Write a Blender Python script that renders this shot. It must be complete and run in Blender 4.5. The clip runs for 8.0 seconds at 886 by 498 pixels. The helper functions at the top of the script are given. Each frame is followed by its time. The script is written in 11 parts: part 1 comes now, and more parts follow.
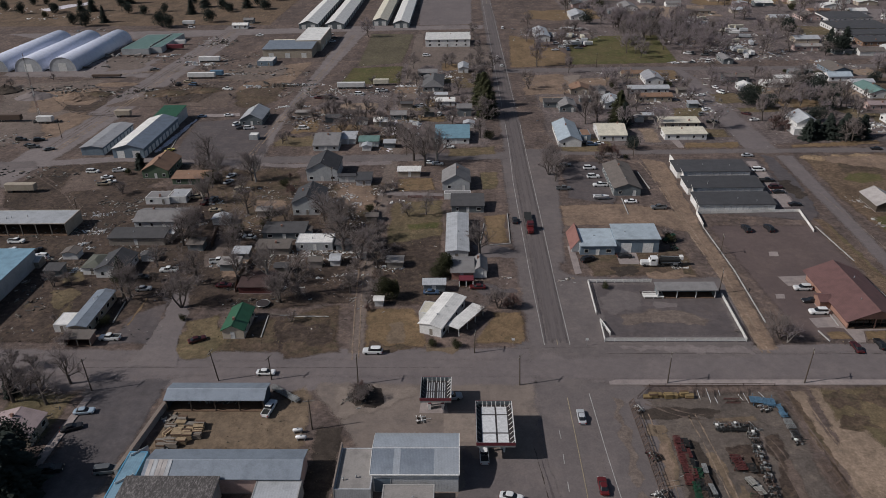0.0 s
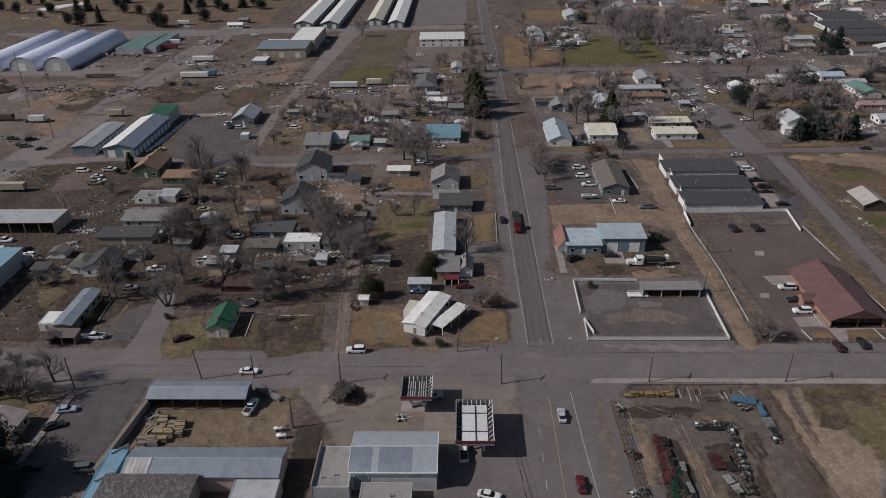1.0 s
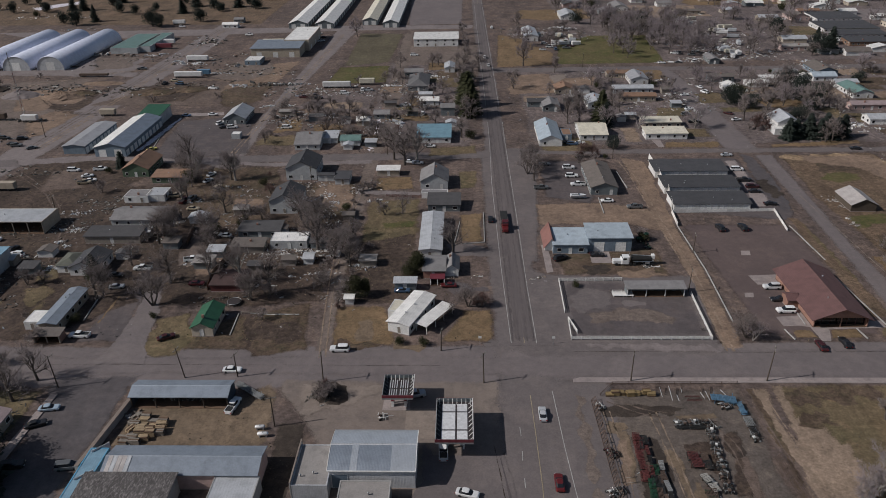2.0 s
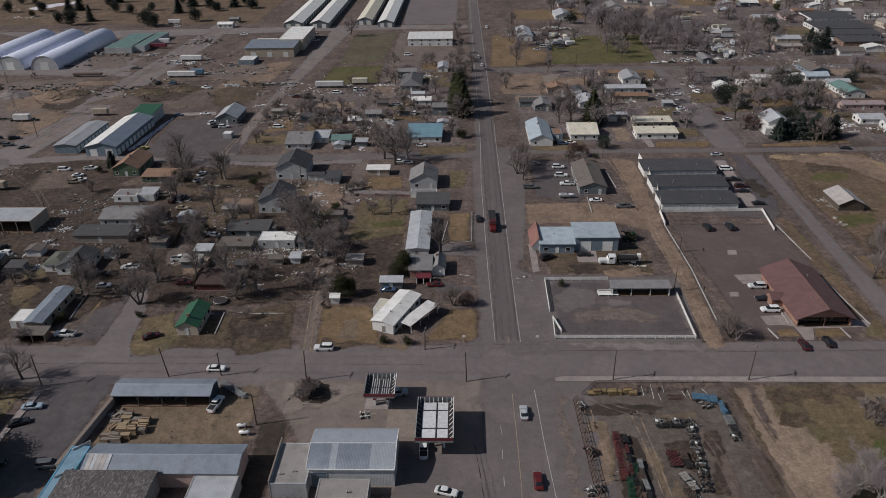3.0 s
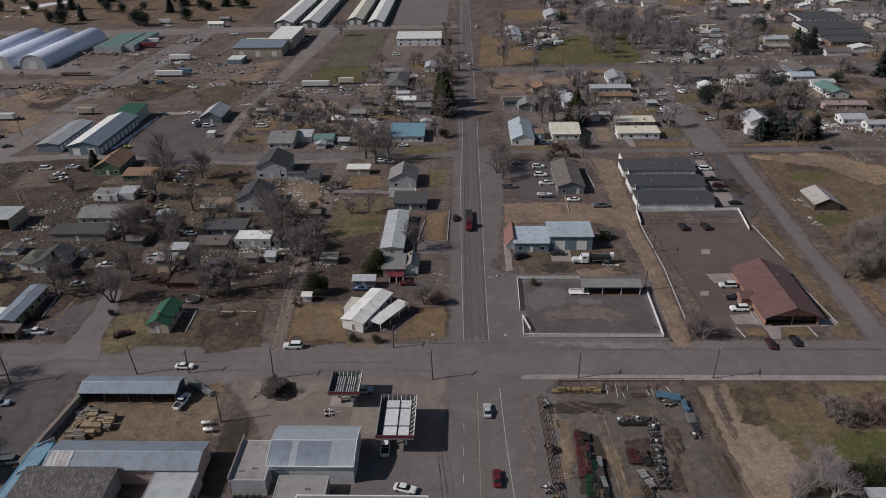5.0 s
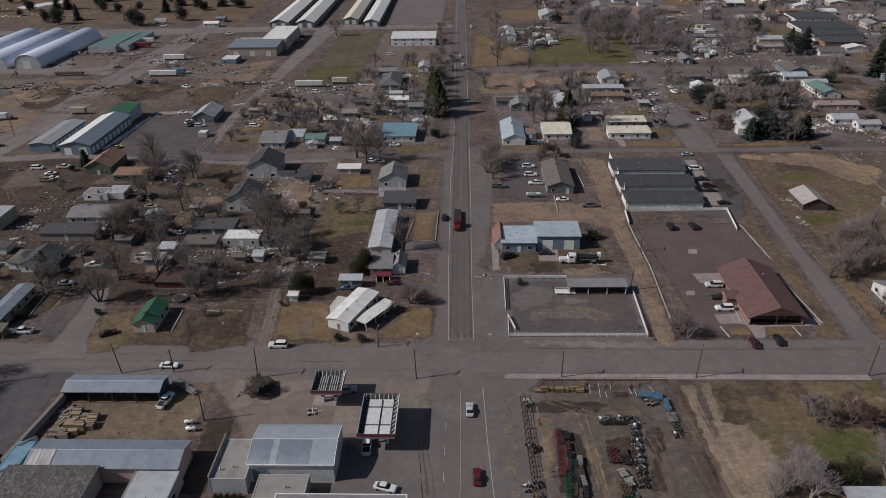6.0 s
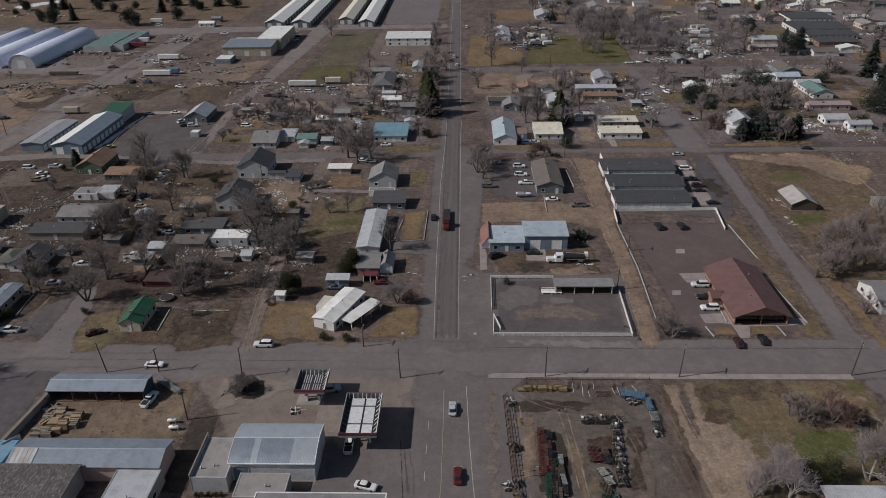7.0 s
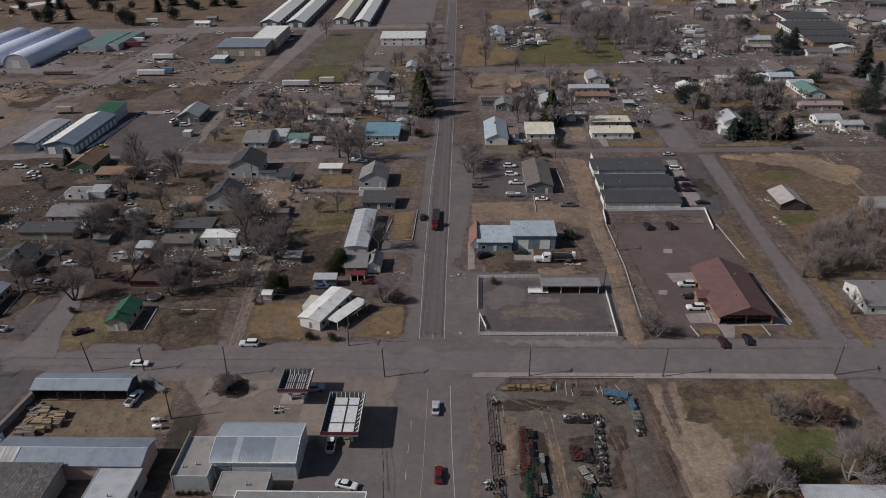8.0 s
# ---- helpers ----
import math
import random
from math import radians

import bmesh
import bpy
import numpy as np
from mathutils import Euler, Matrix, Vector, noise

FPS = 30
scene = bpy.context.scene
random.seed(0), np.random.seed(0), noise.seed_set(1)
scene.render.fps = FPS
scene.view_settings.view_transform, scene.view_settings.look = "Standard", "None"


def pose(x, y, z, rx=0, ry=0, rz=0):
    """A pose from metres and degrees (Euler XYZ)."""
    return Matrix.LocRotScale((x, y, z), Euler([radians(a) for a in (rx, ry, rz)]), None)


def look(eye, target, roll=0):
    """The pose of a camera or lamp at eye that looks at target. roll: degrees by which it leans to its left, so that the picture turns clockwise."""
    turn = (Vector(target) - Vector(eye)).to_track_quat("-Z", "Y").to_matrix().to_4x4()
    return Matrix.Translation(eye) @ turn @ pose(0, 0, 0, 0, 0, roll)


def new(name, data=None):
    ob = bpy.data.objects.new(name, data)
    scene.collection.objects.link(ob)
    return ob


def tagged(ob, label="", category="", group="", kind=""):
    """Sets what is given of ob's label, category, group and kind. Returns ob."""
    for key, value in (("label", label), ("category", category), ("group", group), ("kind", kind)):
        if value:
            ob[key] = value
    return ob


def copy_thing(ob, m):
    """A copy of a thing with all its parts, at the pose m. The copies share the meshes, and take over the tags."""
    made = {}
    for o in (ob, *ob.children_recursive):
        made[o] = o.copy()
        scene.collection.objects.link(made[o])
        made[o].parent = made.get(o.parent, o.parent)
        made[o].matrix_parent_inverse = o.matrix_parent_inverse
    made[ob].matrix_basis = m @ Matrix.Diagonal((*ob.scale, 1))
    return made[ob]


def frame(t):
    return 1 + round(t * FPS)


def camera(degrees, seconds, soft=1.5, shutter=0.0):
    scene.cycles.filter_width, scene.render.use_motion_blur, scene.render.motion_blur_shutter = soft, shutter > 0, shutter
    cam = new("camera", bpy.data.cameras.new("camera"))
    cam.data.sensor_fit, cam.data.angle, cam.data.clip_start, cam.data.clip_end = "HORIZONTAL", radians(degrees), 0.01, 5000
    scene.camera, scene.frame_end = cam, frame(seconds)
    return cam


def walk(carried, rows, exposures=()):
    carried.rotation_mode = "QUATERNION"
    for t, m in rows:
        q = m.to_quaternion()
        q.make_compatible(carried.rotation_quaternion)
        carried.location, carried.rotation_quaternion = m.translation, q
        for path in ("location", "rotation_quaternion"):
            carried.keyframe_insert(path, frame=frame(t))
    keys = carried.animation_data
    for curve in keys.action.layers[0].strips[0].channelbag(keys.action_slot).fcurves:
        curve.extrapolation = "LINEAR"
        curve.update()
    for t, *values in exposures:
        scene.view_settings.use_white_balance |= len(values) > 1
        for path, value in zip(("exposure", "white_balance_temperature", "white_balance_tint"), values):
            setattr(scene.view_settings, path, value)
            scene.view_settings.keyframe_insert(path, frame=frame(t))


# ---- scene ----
# A small town of low houses, yards and lots under a clear winter sky, seen from a camera that slides east at about 112 m.
# x runs east along the cross street, y north along the main road, z up.
cam = camera(62.5, 8.0, soft=0.9)
PATH = [
    (0, (-24.89, 0.00, 112.00), (-27.50, 88.57, 65.66), -1.06),
    (0.5, (-22.69, -0.21, 111.98), (-25.31, 88.36, 65.63), -1.04),
    (1, (-20.50, -0.41, 111.96), (-23.13, 88.16, 65.60), -1.03),
    (1.5, (-18.32, -0.61, 111.95), (-20.96, 87.95, 65.59), -1.01),
    (3, (-11.90, -1.19, 111.95), (-14.57, 87.35, 65.56), -0.97),
    (3.5, (-9.80, -1.38, 111.96), (-12.47, 87.16, 65.56), -0.95),
    (4, (-7.71, -1.57, 111.97), (-10.39, 86.97, 65.57), -0.94),
    (4.5, (-5.63, -1.75, 111.99), (-8.32, 86.79, 65.58), -0.92),
    (6, (0.49, -2.28, 112.08), (-2.22, 86.24, 65.65), -0.87),
    (6.5, (2.50, -2.45, 112.12), (-0.22, 86.07, 65.68), -0.86),
    (7, (4.49, -2.62, 112.16), (1.76, 85.90, 65.72), -0.84),
    (7.5, (6.47, -2.78, 112.21), (3.73, 85.73, 65.76), -0.83),
    (8, (8.43, -2.95, 112.27), (5.68, 85.56, 65.81), -0.81),
]
walk(cam, [(t, look(eye, target, roll)) for t, eye, target, roll in PATH])

# ---- light ----
SUN_EL, SUN_AZ = radians(38), radians(192.7)
world = bpy.data.worlds.new("sky")
scene.world = world
world.use_nodes = True
wn = world.node_tree
sky = wn.nodes.new("ShaderNodeTexSky")
sky.sky_type, sky.sun_disc = "NISHITA", False
sky.sun_elevation, sky.sun_rotation = SUN_EL, radians(257)
sky.air_density, sky.dust_density = 1.0, 1.5
wn.links.new(sky.outputs[0], wn.nodes["Background"].inputs[0])
wn.nodes["Background"].inputs[1].default_value = 0.052
sun = new("sun", bpy.data.lights.new("sun", "SUN"))
sun.data.energy, sun.data.angle, sun.data.color = 3.55, radians(0.6), (1.0, 0.965, 0.935)
sun.matrix_world = look((math.cos(SUN_AZ) * math.cos(SUN_EL) * 300, math.sin(SUN_AZ) * math.cos(SUN_EL) * 300, math.sin(SUN_EL) * 300), (0, 0, 0))
scene.view_settings.exposure = -0.1

# ---- materials ----
M = {}
EARTH = set()
HARD = {"asphalt", "asphalt_pale", "asphalt_street", "asphalt_worn", "asphalt_dark", "lane_dark", "gravel_road", "concrete", "wood_shake", "snow", "bare_ground", "town_soil", "asphalt_blue"}
PAVED = {"asphalt_blue", "asphalt_street", "forecourt", "gravel_road", "asphalt", "asphalt_worn", "asphalt_dark", "lot_mauve", "concrete", "concrete_tan", "lane_dark", "dirt_lane", "pale_dirt", "yard_gravel"}


def mix_of(nt, fac, a, b, blend="MIX"):
    n = nt.nodes.new("ShaderNodeMix")
    n.data_type, n.blend_type = "RGBA", blend
    for socket, value in ((n.inputs[0], fac), (n.inputs[6], a), (n.inputs[7], b)):
        if isinstance(value, bpy.types.NodeSocket):
            nt.links.new(value, socket)
        elif isinstance(value, (int, float)):
            socket.default_value = value
        else:
            socket.default_value = (*value, 1)
    return n.outputs[2]


def noise_of(nt, vec, scale, detail=3, low=0.35, high=0.65, rough=0.55):
    n = nt.nodes.new("ShaderNodeTexNoise")
    n.inputs["Scale"].default_value, n.inputs["Detail"].default_value, n.inputs["Roughness"].default_value = scale, detail, rough
    nt.links.new(vec, n.inputs["Vector"])
    r = nt.nodes.new("ShaderNodeMapRange")
    r.inputs[1].default_value, r.inputs[2].default_value = low, high
    nt.links.new(n.outputs[0], r.inputs[0])
    return r.outputs[0]


def start(name, rough, metal=0.0):
    m = bpy.data.materials.new(name)
    m.use_nodes = True
    nt = m.node_tree
    b = nt.nodes["Principled BSDF"]
    b.inputs["Roughness"].default_value, b.inputs["Metallic"].default_value = rough, metal
    c = nt.nodes.new("ShaderNodeTexCoord")
    M[name] = m
    return m, nt, b, c.outputs["Object"]


def bump_of(nt, b, height, strength, distance):
    n = nt.nodes.new("ShaderNodeBump")
    n.inputs["Strength"].default_value, n.inputs["Distance"].default_value = strength, distance
    nt.links.new(height, n.inputs["Height"])
    nt.links.new(n.outputs[0], b.inputs["Normal"])


def earth(name, a, b2, c, big=0.03, mid=0.25, fine=2.5, rough=0.95, streak=0.0, mottle=0.3):
    """Ground: a and b2 in broad patches, c in smaller ones, mottles and grain over all."""
    m, nt, b, vec = start(name, rough)
    if streak:
        mp = nt.nodes.new("ShaderNodeMapping")
        mp.inputs["Scale"].default_value = (1, streak, 1)
        nt.links.new(vec, mp.inputs[0])
        vec = mp.outputs[0]
    tint = (1.045, 0.98, 1.02) if name in HARD else (1.08, 0.975, 0.93)
    a, b2, c = (tuple(v * k for v, k in zip(col, tint)) for col in (a, b2, c))
    col = mix_of(nt, noise_of(nt, vec, big, 5, 0.4, 0.6, 0.65), a, b2)
    col = mix_of(nt, noise_of(nt, vec, mid, 6, 0.48, 0.66, 0.75), col, c)
    # broad drifts of dust, drawn out a little along the lots, then smaller mottles
    drift = nt.nodes.new("ShaderNodeMapping")
    drift.inputs["Scale"].default_value, drift.inputs["Rotation"].default_value = (1.0, 0.45, 1.0), (0, 0, 0.35)
    nt.links.new(vec, drift.inputs[0])
    dust = noise_of(nt, drift.outputs[0], 0.11, 6, 0.33, 0.67, 0.7)
    col = mix_of(nt, 1.0, col, mix_of(nt, dust, (1 - mottle * 0.6,) * 3, (1 + mottle * 0.5,) * 3), "MULTIPLY")
    spots = noise_of(nt, vec, 0.55, 5, 0.36, 0.64, 0.75)
    mottle *= 0.75
    col = mix_of(nt, 1.0, col, mix_of(nt, spots, (1 - mottle,) * 3, (1 + mottle * 0.8,) * 3), "MULTIPLY")
    grain = noise_of(nt, vec, fine, 4, 0.25, 0.75, 0.75)
    amp = 0.34 if mottle > 0.2 else 0.16
    col = mix_of(nt, 1.0, col, mix_of(nt, grain, (1 - amp,) * 3, (1 + amp * 0.8,) * 3), "MULTIPLY")
    nt.links.new(col, b.inputs["Base Color"])
    bump_of(nt, b, grain, amp, 0.1)
    # the outer rim of a piece of ground breaks up into crumbs over the one below
    at = nt.nodes.new("ShaderNodeAttribute")
    at.attribute_name = "cover"
    crumbs = mix_of(nt, 0.62, noise_of(nt, vec, 0.4, 4, 0.25, 0.75, 0.6), noise_of(nt, vec, 9.0, 1, 0.3, 0.7, 0.5))
    n = nt.nodes.new("ShaderNodeMath")
    n.operation = "MULTIPLY_ADD"
    n.inputs[1].default_value, n.inputs[2].default_value = 1.3, -0.15
    nt.links.new(at.outputs["Fac"], n.inputs[0])
    s = nt.nodes.new("ShaderNodeMath")
    s.operation = "SUBTRACT"
    nt.links.new(n.outputs[0], s.inputs[0])
    nt.links.new(crumbs, s.inputs[1])
    g2 = nt.nodes.new("ShaderNodeMapRange")
    g2.inputs[1].default_value, g2.inputs[2].default_value = 0.0, 0.02
    nt.links.new(s.outputs[0], g2.inputs[0])
    nt.links.new(g2.outputs[0], b.inputs["Alpha"])
    b.inputs["Specular IOR Level"].default_value = 0.25
    EARTH.add(name)
    return m


def paint(name, a, rough=0.6, dirt=0.35, metal=0.0, ribs=0.0, ribs_y=False, tint=0.12):
    """A painted, metal or shingled surface with stains; ribs: the pitch of its ribs or courses in metres."""
    m, nt, b, vec = start(name, rough, metal)
    shade = tuple(v * (1 - dirt) * 0.95 for v in a)
    col = mix_of(nt, noise_of(nt, vec, 0.35, 5, 0.42, 0.75, 0.7), a, shade)
    grain = noise_of(nt, vec, 3.0, 4, 0.3, 0.7, 0.7)
    col = mix_of(nt, 1.0, col, mix_of(nt, grain, (0.86, 0.86, 0.86), (1.08, 1.08, 1.08)), "MULTIPLY")
    info = nt.nodes.new("ShaderNodeObjectInfo")
    col = mix_of(nt, 1.0, col, mix_of(nt, info.outputs["Random"], (1 - tint,) * 3, (1 + tint * 0.5,) * 3), "MULTIPLY")
    height = grain
    if ribs:
        w = nt.nodes.new("ShaderNodeTexWave")
        w.bands_direction = "Y" if ribs_y else "X"
        w.inputs["Scale"].default_value = 0.314 / ribs
        w.inputs["Distortion"].default_value = 0.15
        nt.links.new(vec, w.inputs["Vector"])
        col = mix_of(nt, 1.0, col, mix_of(nt, w.outputs["Fac"], (0.955, 0.955, 0.96), (1.02, 1.02, 1.02)), "MULTIPLY")
        height = w.outputs["Fac"]
    nt.links.new(col, b.inputs["Base Color"])
    bump_of(nt, b, height, 0.25, 0.04)
    return m


def plain(name, a, rough=0.6, metal=0.0, var=0.25):
    m, nt, b, vec = start(name, rough, metal)
    col = mix_of(nt, noise_of(nt, vec, 1.5, 4, 0.3, 0.7, 0.7), tuple(v * (1 - var) for v in a), tuple(v * (1 + var * 0.6) for v in a))
    info = nt.nodes.new("ShaderNodeObjectInfo")
    col = mix_of(nt, 1.0, col, mix_of(nt, info.outputs["Random"], (0.82,) * 3, (1.12,) * 3), "MULTIPLY")
    nt.links.new(col, b.inputs["Base Color"])
    if rough > 0.85:
        b.inputs["Specular IOR Level"].default_value = 0.2
    return m


def islands(name, colours, rough=0.8):
    """One of several colours for each loose piece."""
    m, nt, b, vec = start(name, rough)
    g = nt.nodes.new("ShaderNodeNewGeometry")
    r = nt.nodes.new("ShaderNodeValToRGB")
    r.color_ramp.interpolation = "CONSTANT"
    for k, c in enumerate(colours):
        e = r.color_ramp.elements[k] if k < 2 else r.color_ramp.elements.new(0.5)
        e.color = (*c, 1)
    for k, e in enumerate(r.color_ramp.elements):
        e.position = k / len(colours)
    nt.links.new(g.outputs["Random Per Island"], r.inputs[0])
    nt.links.new(r.outputs[0], b.inputs["Base Color"])
    return m


earth("bare_ground", (0.132, 0.104, 0.087), (0.095, 0.077, 0.067), (0.170, 0.131, 0.103), 0.02, 0.12, 1.6, mottle=0.52)
earth("yard_soil", (0.090, 0.070, 0.056), (0.114, 0.088, 0.063), (0.074, 0.068, 0.045), 0.05, 0.2, 2.0, mottle=0.55)
earth("dark_soil", (0.070, 0.055, 0.047), (0.054, 0.044, 0.038), (0.098, 0.077, 0.060), 0.05, 0.2, 1.8, mottle=0.6)
earth("dry_grass", (0.200, 0.148, 0.092), (0.162, 0.122, 0.074), (0.122, 0.098, 0.060), 0.06, 0.25, 2.5)
earth("faded_lawn", (0.138, 0.114, 0.074), (0.100, 0.092, 0.054), (0.175, 0.138, 0.090), 0.05, 0.2, 2.5, mottle=0.42)
earth("green_grass", (0.075, 0.085, 0.032), (0.100, 0.095, 0.045), (0.130, 0.110, 0.060), 0.04, 0.2, 2.0)
earth("field_soil", (0.105, 0.098, 0.070), (0.088, 0.082, 0.058), (0.120, 0.115, 0.075), 0.03, 0.15, 1.2)
earth("pasture_grass", (0.140, 0.106, 0.077), (0.106, 0.084, 0.061), (0.172, 0.130, 0.092), 0.05, 0.2, 2.2, mottle=0.5)
earth("bank_grass", (0.310, 0.245, 0.165), (0.250, 0.195, 0.130), (0.170, 0.135, 0.092), 0.07, 0.3, 2.0, mottle=0.5)
earth("dirt_lane", (0.230, 0.179, 0.138), (0.190, 0.150, 0.118), (0.150, 0.118, 0.095), 0.05, 0.2, 1.5)
earth("pale_dirt", (0.270, 0.222, 0.175), (0.232, 0.190, 0.150), (0.180, 0.148, 0.116), 0.05, 0.18, 1.5)
earth("dirt_yard", (0.185, 0.150, 0.110), (0.150, 0.122, 0.090), (0.125, 0.105, 0.080), 0.06, 0.2, 1.6)
earth("forecourt", (0.192, 0.172, 0.157), (0.168, 0.151, 0.139), (0.138, 0.126, 0.119), 0.06, 0.15, 2.0, 0.9, mottle=0.1)
earth("concrete_tan", (0.225, 0.203, 0.182), (0.202, 0.182, 0.164), (0.175, 0.158, 0.144), 0.1, 0.4, 2.5, 0.9, mottle=0.12)
earth("gravel_road", (0.205, 0.186, 0.174), (0.184, 0.167, 0.157), (0.156, 0.141, 0.131), 0.04, 0.15, 1.8, mottle=0.18)
earth("gravel_street_yard", (0.165, 0.145, 0.132), (0.145, 0.126, 0.115), (0.125, 0.108, 0.098), 0.04, 0.15, 1.8)
earth("track_soil", (0.125, 0.102, 0.090), (0.145, 0.120, 0.105), (0.105, 0.088, 0.078), 0.1, 0.3, 2.0)
earth("asphalt", (0.158, 0.143, 0.136), (0.143, 0.130, 0.125), (0.174, 0.156, 0.146), 0.03, 0.10, 3.0, 0.85, mottle=0.12)
earth("town_soil", (0.150, 0.128, 0.118), (0.114, 0.099, 0.092), (0.178, 0.150, 0.134), 0.04, 0.16, 1.8, mottle=0.5)
earth("asphalt_pale", (0.166, 0.151, 0.143), (0.150, 0.137, 0.131), (0.182, 0.164, 0.152), 0.03, 0.10, 3.0, 0.88, mottle=0.12)
earth("asphalt_street", (0.110, 0.100, 0.096), (0.097, 0.089, 0.086), (0.126, 0.113, 0.106), 0.03, 0.10, 3.0, 0.85, mottle=0.12)
earth("asphalt_worn", (0.142, 0.129, 0.122), (0.127, 0.116, 0.110), (0.162, 0.145, 0.134), 0.05, 0.12, 2.0, 0.9, mottle=0.12)
earth("asphalt_dark", (0.102, 0.092, 0.089), (0.088, 0.080, 0.079), (0.125, 0.108, 0.100), 0.04, 0.15, 2.5, 0.85, mottle=0.2)
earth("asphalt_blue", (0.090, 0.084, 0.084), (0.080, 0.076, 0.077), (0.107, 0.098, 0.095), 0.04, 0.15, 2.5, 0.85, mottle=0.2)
earth("lane_dark", (0.120, 0.109, 0.104), (0.128, 0.117, 0.111), (0.140, 0.126, 0.118), 0.06, 0.3, 3.0, 0.85, 0.05, mottle=0.12)
earth("lot_mauve", (0.113, 0.093, 0.092), (0.099, 0.082, 0.083), (0.128, 0.105, 0.101), 0.04, 0.15, 2.5, 0.85, mottle=0.12)
earth("yard_gravel", (0.116, 0.105, 0.096), (0.094, 0.086, 0.080), (0.146, 0.130, 0.114), 0.06, 0.18, 1.6)
# dark stained ground, and the painted shade on the carport floor
earth("oil_stain", (0.042, 0.036, 0.032), (0.052, 0.045, 0.039), (0.066, 0.056, 0.048), 0.1, 0.4, 2.5)
earth("concrete", (0.300, 0.270, 0.245), (0.255, 0.230, 0.212), (0.215, 0.195, 0.180), 0.08, 0.3, 2.5, 0.85, mottle=0.12)
earth("lawn_green", (0.074, 0.092, 0.032), (0.088, 0.098, 0.040), (0.112, 0.112, 0.052), 0.06, 0.25, 2.0)
earth("wood_shake", (0.085, 0.083, 0.078), (0.068, 0.066, 0.063), (0.250, 0.243, 0.230), 0.4, 3.2, 8.0, 0.95, 0.4, mottle=0.21)
earth("snow", (0.72, 0.73, 0.76), (0.62, 0.63, 0.66), (0.45, 0.43, 0.42), 0.2, 0.6, 3.0, 0.7)
paint("road_white", (0.40, 0.385, 0.37), 0.7, 0.45)
paint("road_yellow", (0.36, 0.295, 0.195), 0.7, 0.4)
for nm, col, rg in (("white_siding", (0.70, 0.69, 0.68), 0.0), ("grey_siding", (0.46, 0.47, 0.48), 0.22), ("tan_siding", (0.40, 0.34, 0.27), 0.0), ("blue_siding", (0.17, 0.22, 0.27), 0.0),
                    ("green_siding", (0.09, 0.13, 0.085), 0.0), ("brick_wall", (0.30, 0.17, 0.13), 0.0), ("beige_wall", (0.50, 0.43, 0.35), 0.0), ("slate_siding", (0.15, 0.17, 0.18), 0.0),
                    ("cyan_wall", (0.10, 0.30, 0.46), 0.0), ("navy_wall", (0.045, 0.065, 0.09), 0.0), ("pink_siding", (0.50, 0.36, 0.33), 0.0), ("block_wall", (0.36, 0.35, 0.34), 0.0)):
    paint(nm, col, 0.75, 0.25)
paint("steel_wall", (0.50, 0.51, 0.53), 0.5, 0.2, 0.2, 0.35)
for nm, col, rough, rib, ry in (("grey_shingle", (0.22, 0.21, 0.21), 0.9, 0.4, True), ("dark_shingle", (0.075, 0.072, 0.075), 0.9, 0.4, True), ("charcoal_roof", (0.060, 0.060, 0.066), 0.9, 0.4, True),
                         ("brown_shingle", (0.215, 0.135, 0.090), 0.9, 0.4, True), ("red_roof", (0.152, 0.079, 0.075), 0.75, 0.45, False), ("red_tile", (0.24, 0.115, 0.098), 0.85, 0.5, True), ("taupe_shingle", (0.150, 0.128, 0.115), 0.9, 0.4, True),
                         ("white_roof", (0.78, 0.76, 0.73), 0.5, 0.7, False), ("cream_roof", (0.66, 0.61, 0.50), 0.6, 0.5, False), ("tan_roof", (0.29, 0.268, 0.255), 0.9, 0.0, False),
                         ("green_roof", (0.030, 0.110, 0.060), 0.55, 0.45, False), ("teal_roof", (0.14, 0.23, 0.21), 0.6, 0.5, False), ("blue_roof", (0.40, 0.46, 0.51), 0.5, 0.45, False),
                         ("sky_roof", (0.22, 0.36, 0.46), 0.5, 0.5, False), ("aqua_roof", (0.18, 0.31, 0.38), 0.55, 0.45, False), ("steel_roof", (0.40, 0.395, 0.41), 0.45, 0.6, False), ("slate_metal", (0.255, 0.290, 0.340), 0.5, 0.0, False),
                         # first entry: the barn's east slope, shade put into its colour
                         ("barn_blue", (0.190, 0.225, 0.280), 0.5, 0.6, False), ("pale_metal", (0.50, 0.51, 0.53), 0.5, 0.6, False), ("rust_roof", (0.25, 0.150, 0.100), 0.85, 0.5, False), ("pink_roof", (0.36, 0.28, 0.28), 0.8, 0.5, False)):
    paint(nm, col, rough, 0.3, 0.15 if "metal" in nm or "steel" in nm else 0.0, rib, ry)
paint("dark_grey_shingle", (0.125, 0.122, 0.125), 0.9, 0.3, 0.0, 0.4, True)
# dark maroon that imitates the shaded inside of a wooden enclosure
paint("maroon_shingle", (0.074, 0.043, 0.040), 0.9, 0.4, 0.0, 0.4, True)
paint("olive_shingle", (0.100, 0.102, 0.084), 0.9, 0.3, 0.0, 0.4, True)
paint("galvanised", (0.31, 0.345, 0.395), 0.42, 0.2, 0.45, 0.3)
paint("galvanised_bright", (0.56, 0.59, 0.63), 0.36, 0.15, 0.45, 0.3)
paint("ribbed_white", (0.66, 0.66, 0.67), 0.55, 0.2, 0.0, 0.3)
paint("quonset_white", (0.72, 0.75, 0.88), 0.45, 0.12, 0.0, 0.0, False, 0.03)
plain("white_trim", (0.74, 0.73, 0.71), 0.6)
plain("white_fence", (0.72, 0.70, 0.67), 0.6, 0.0, 0.15)
plain("pane", (0.018, 0.020, 0.024), 0.12)
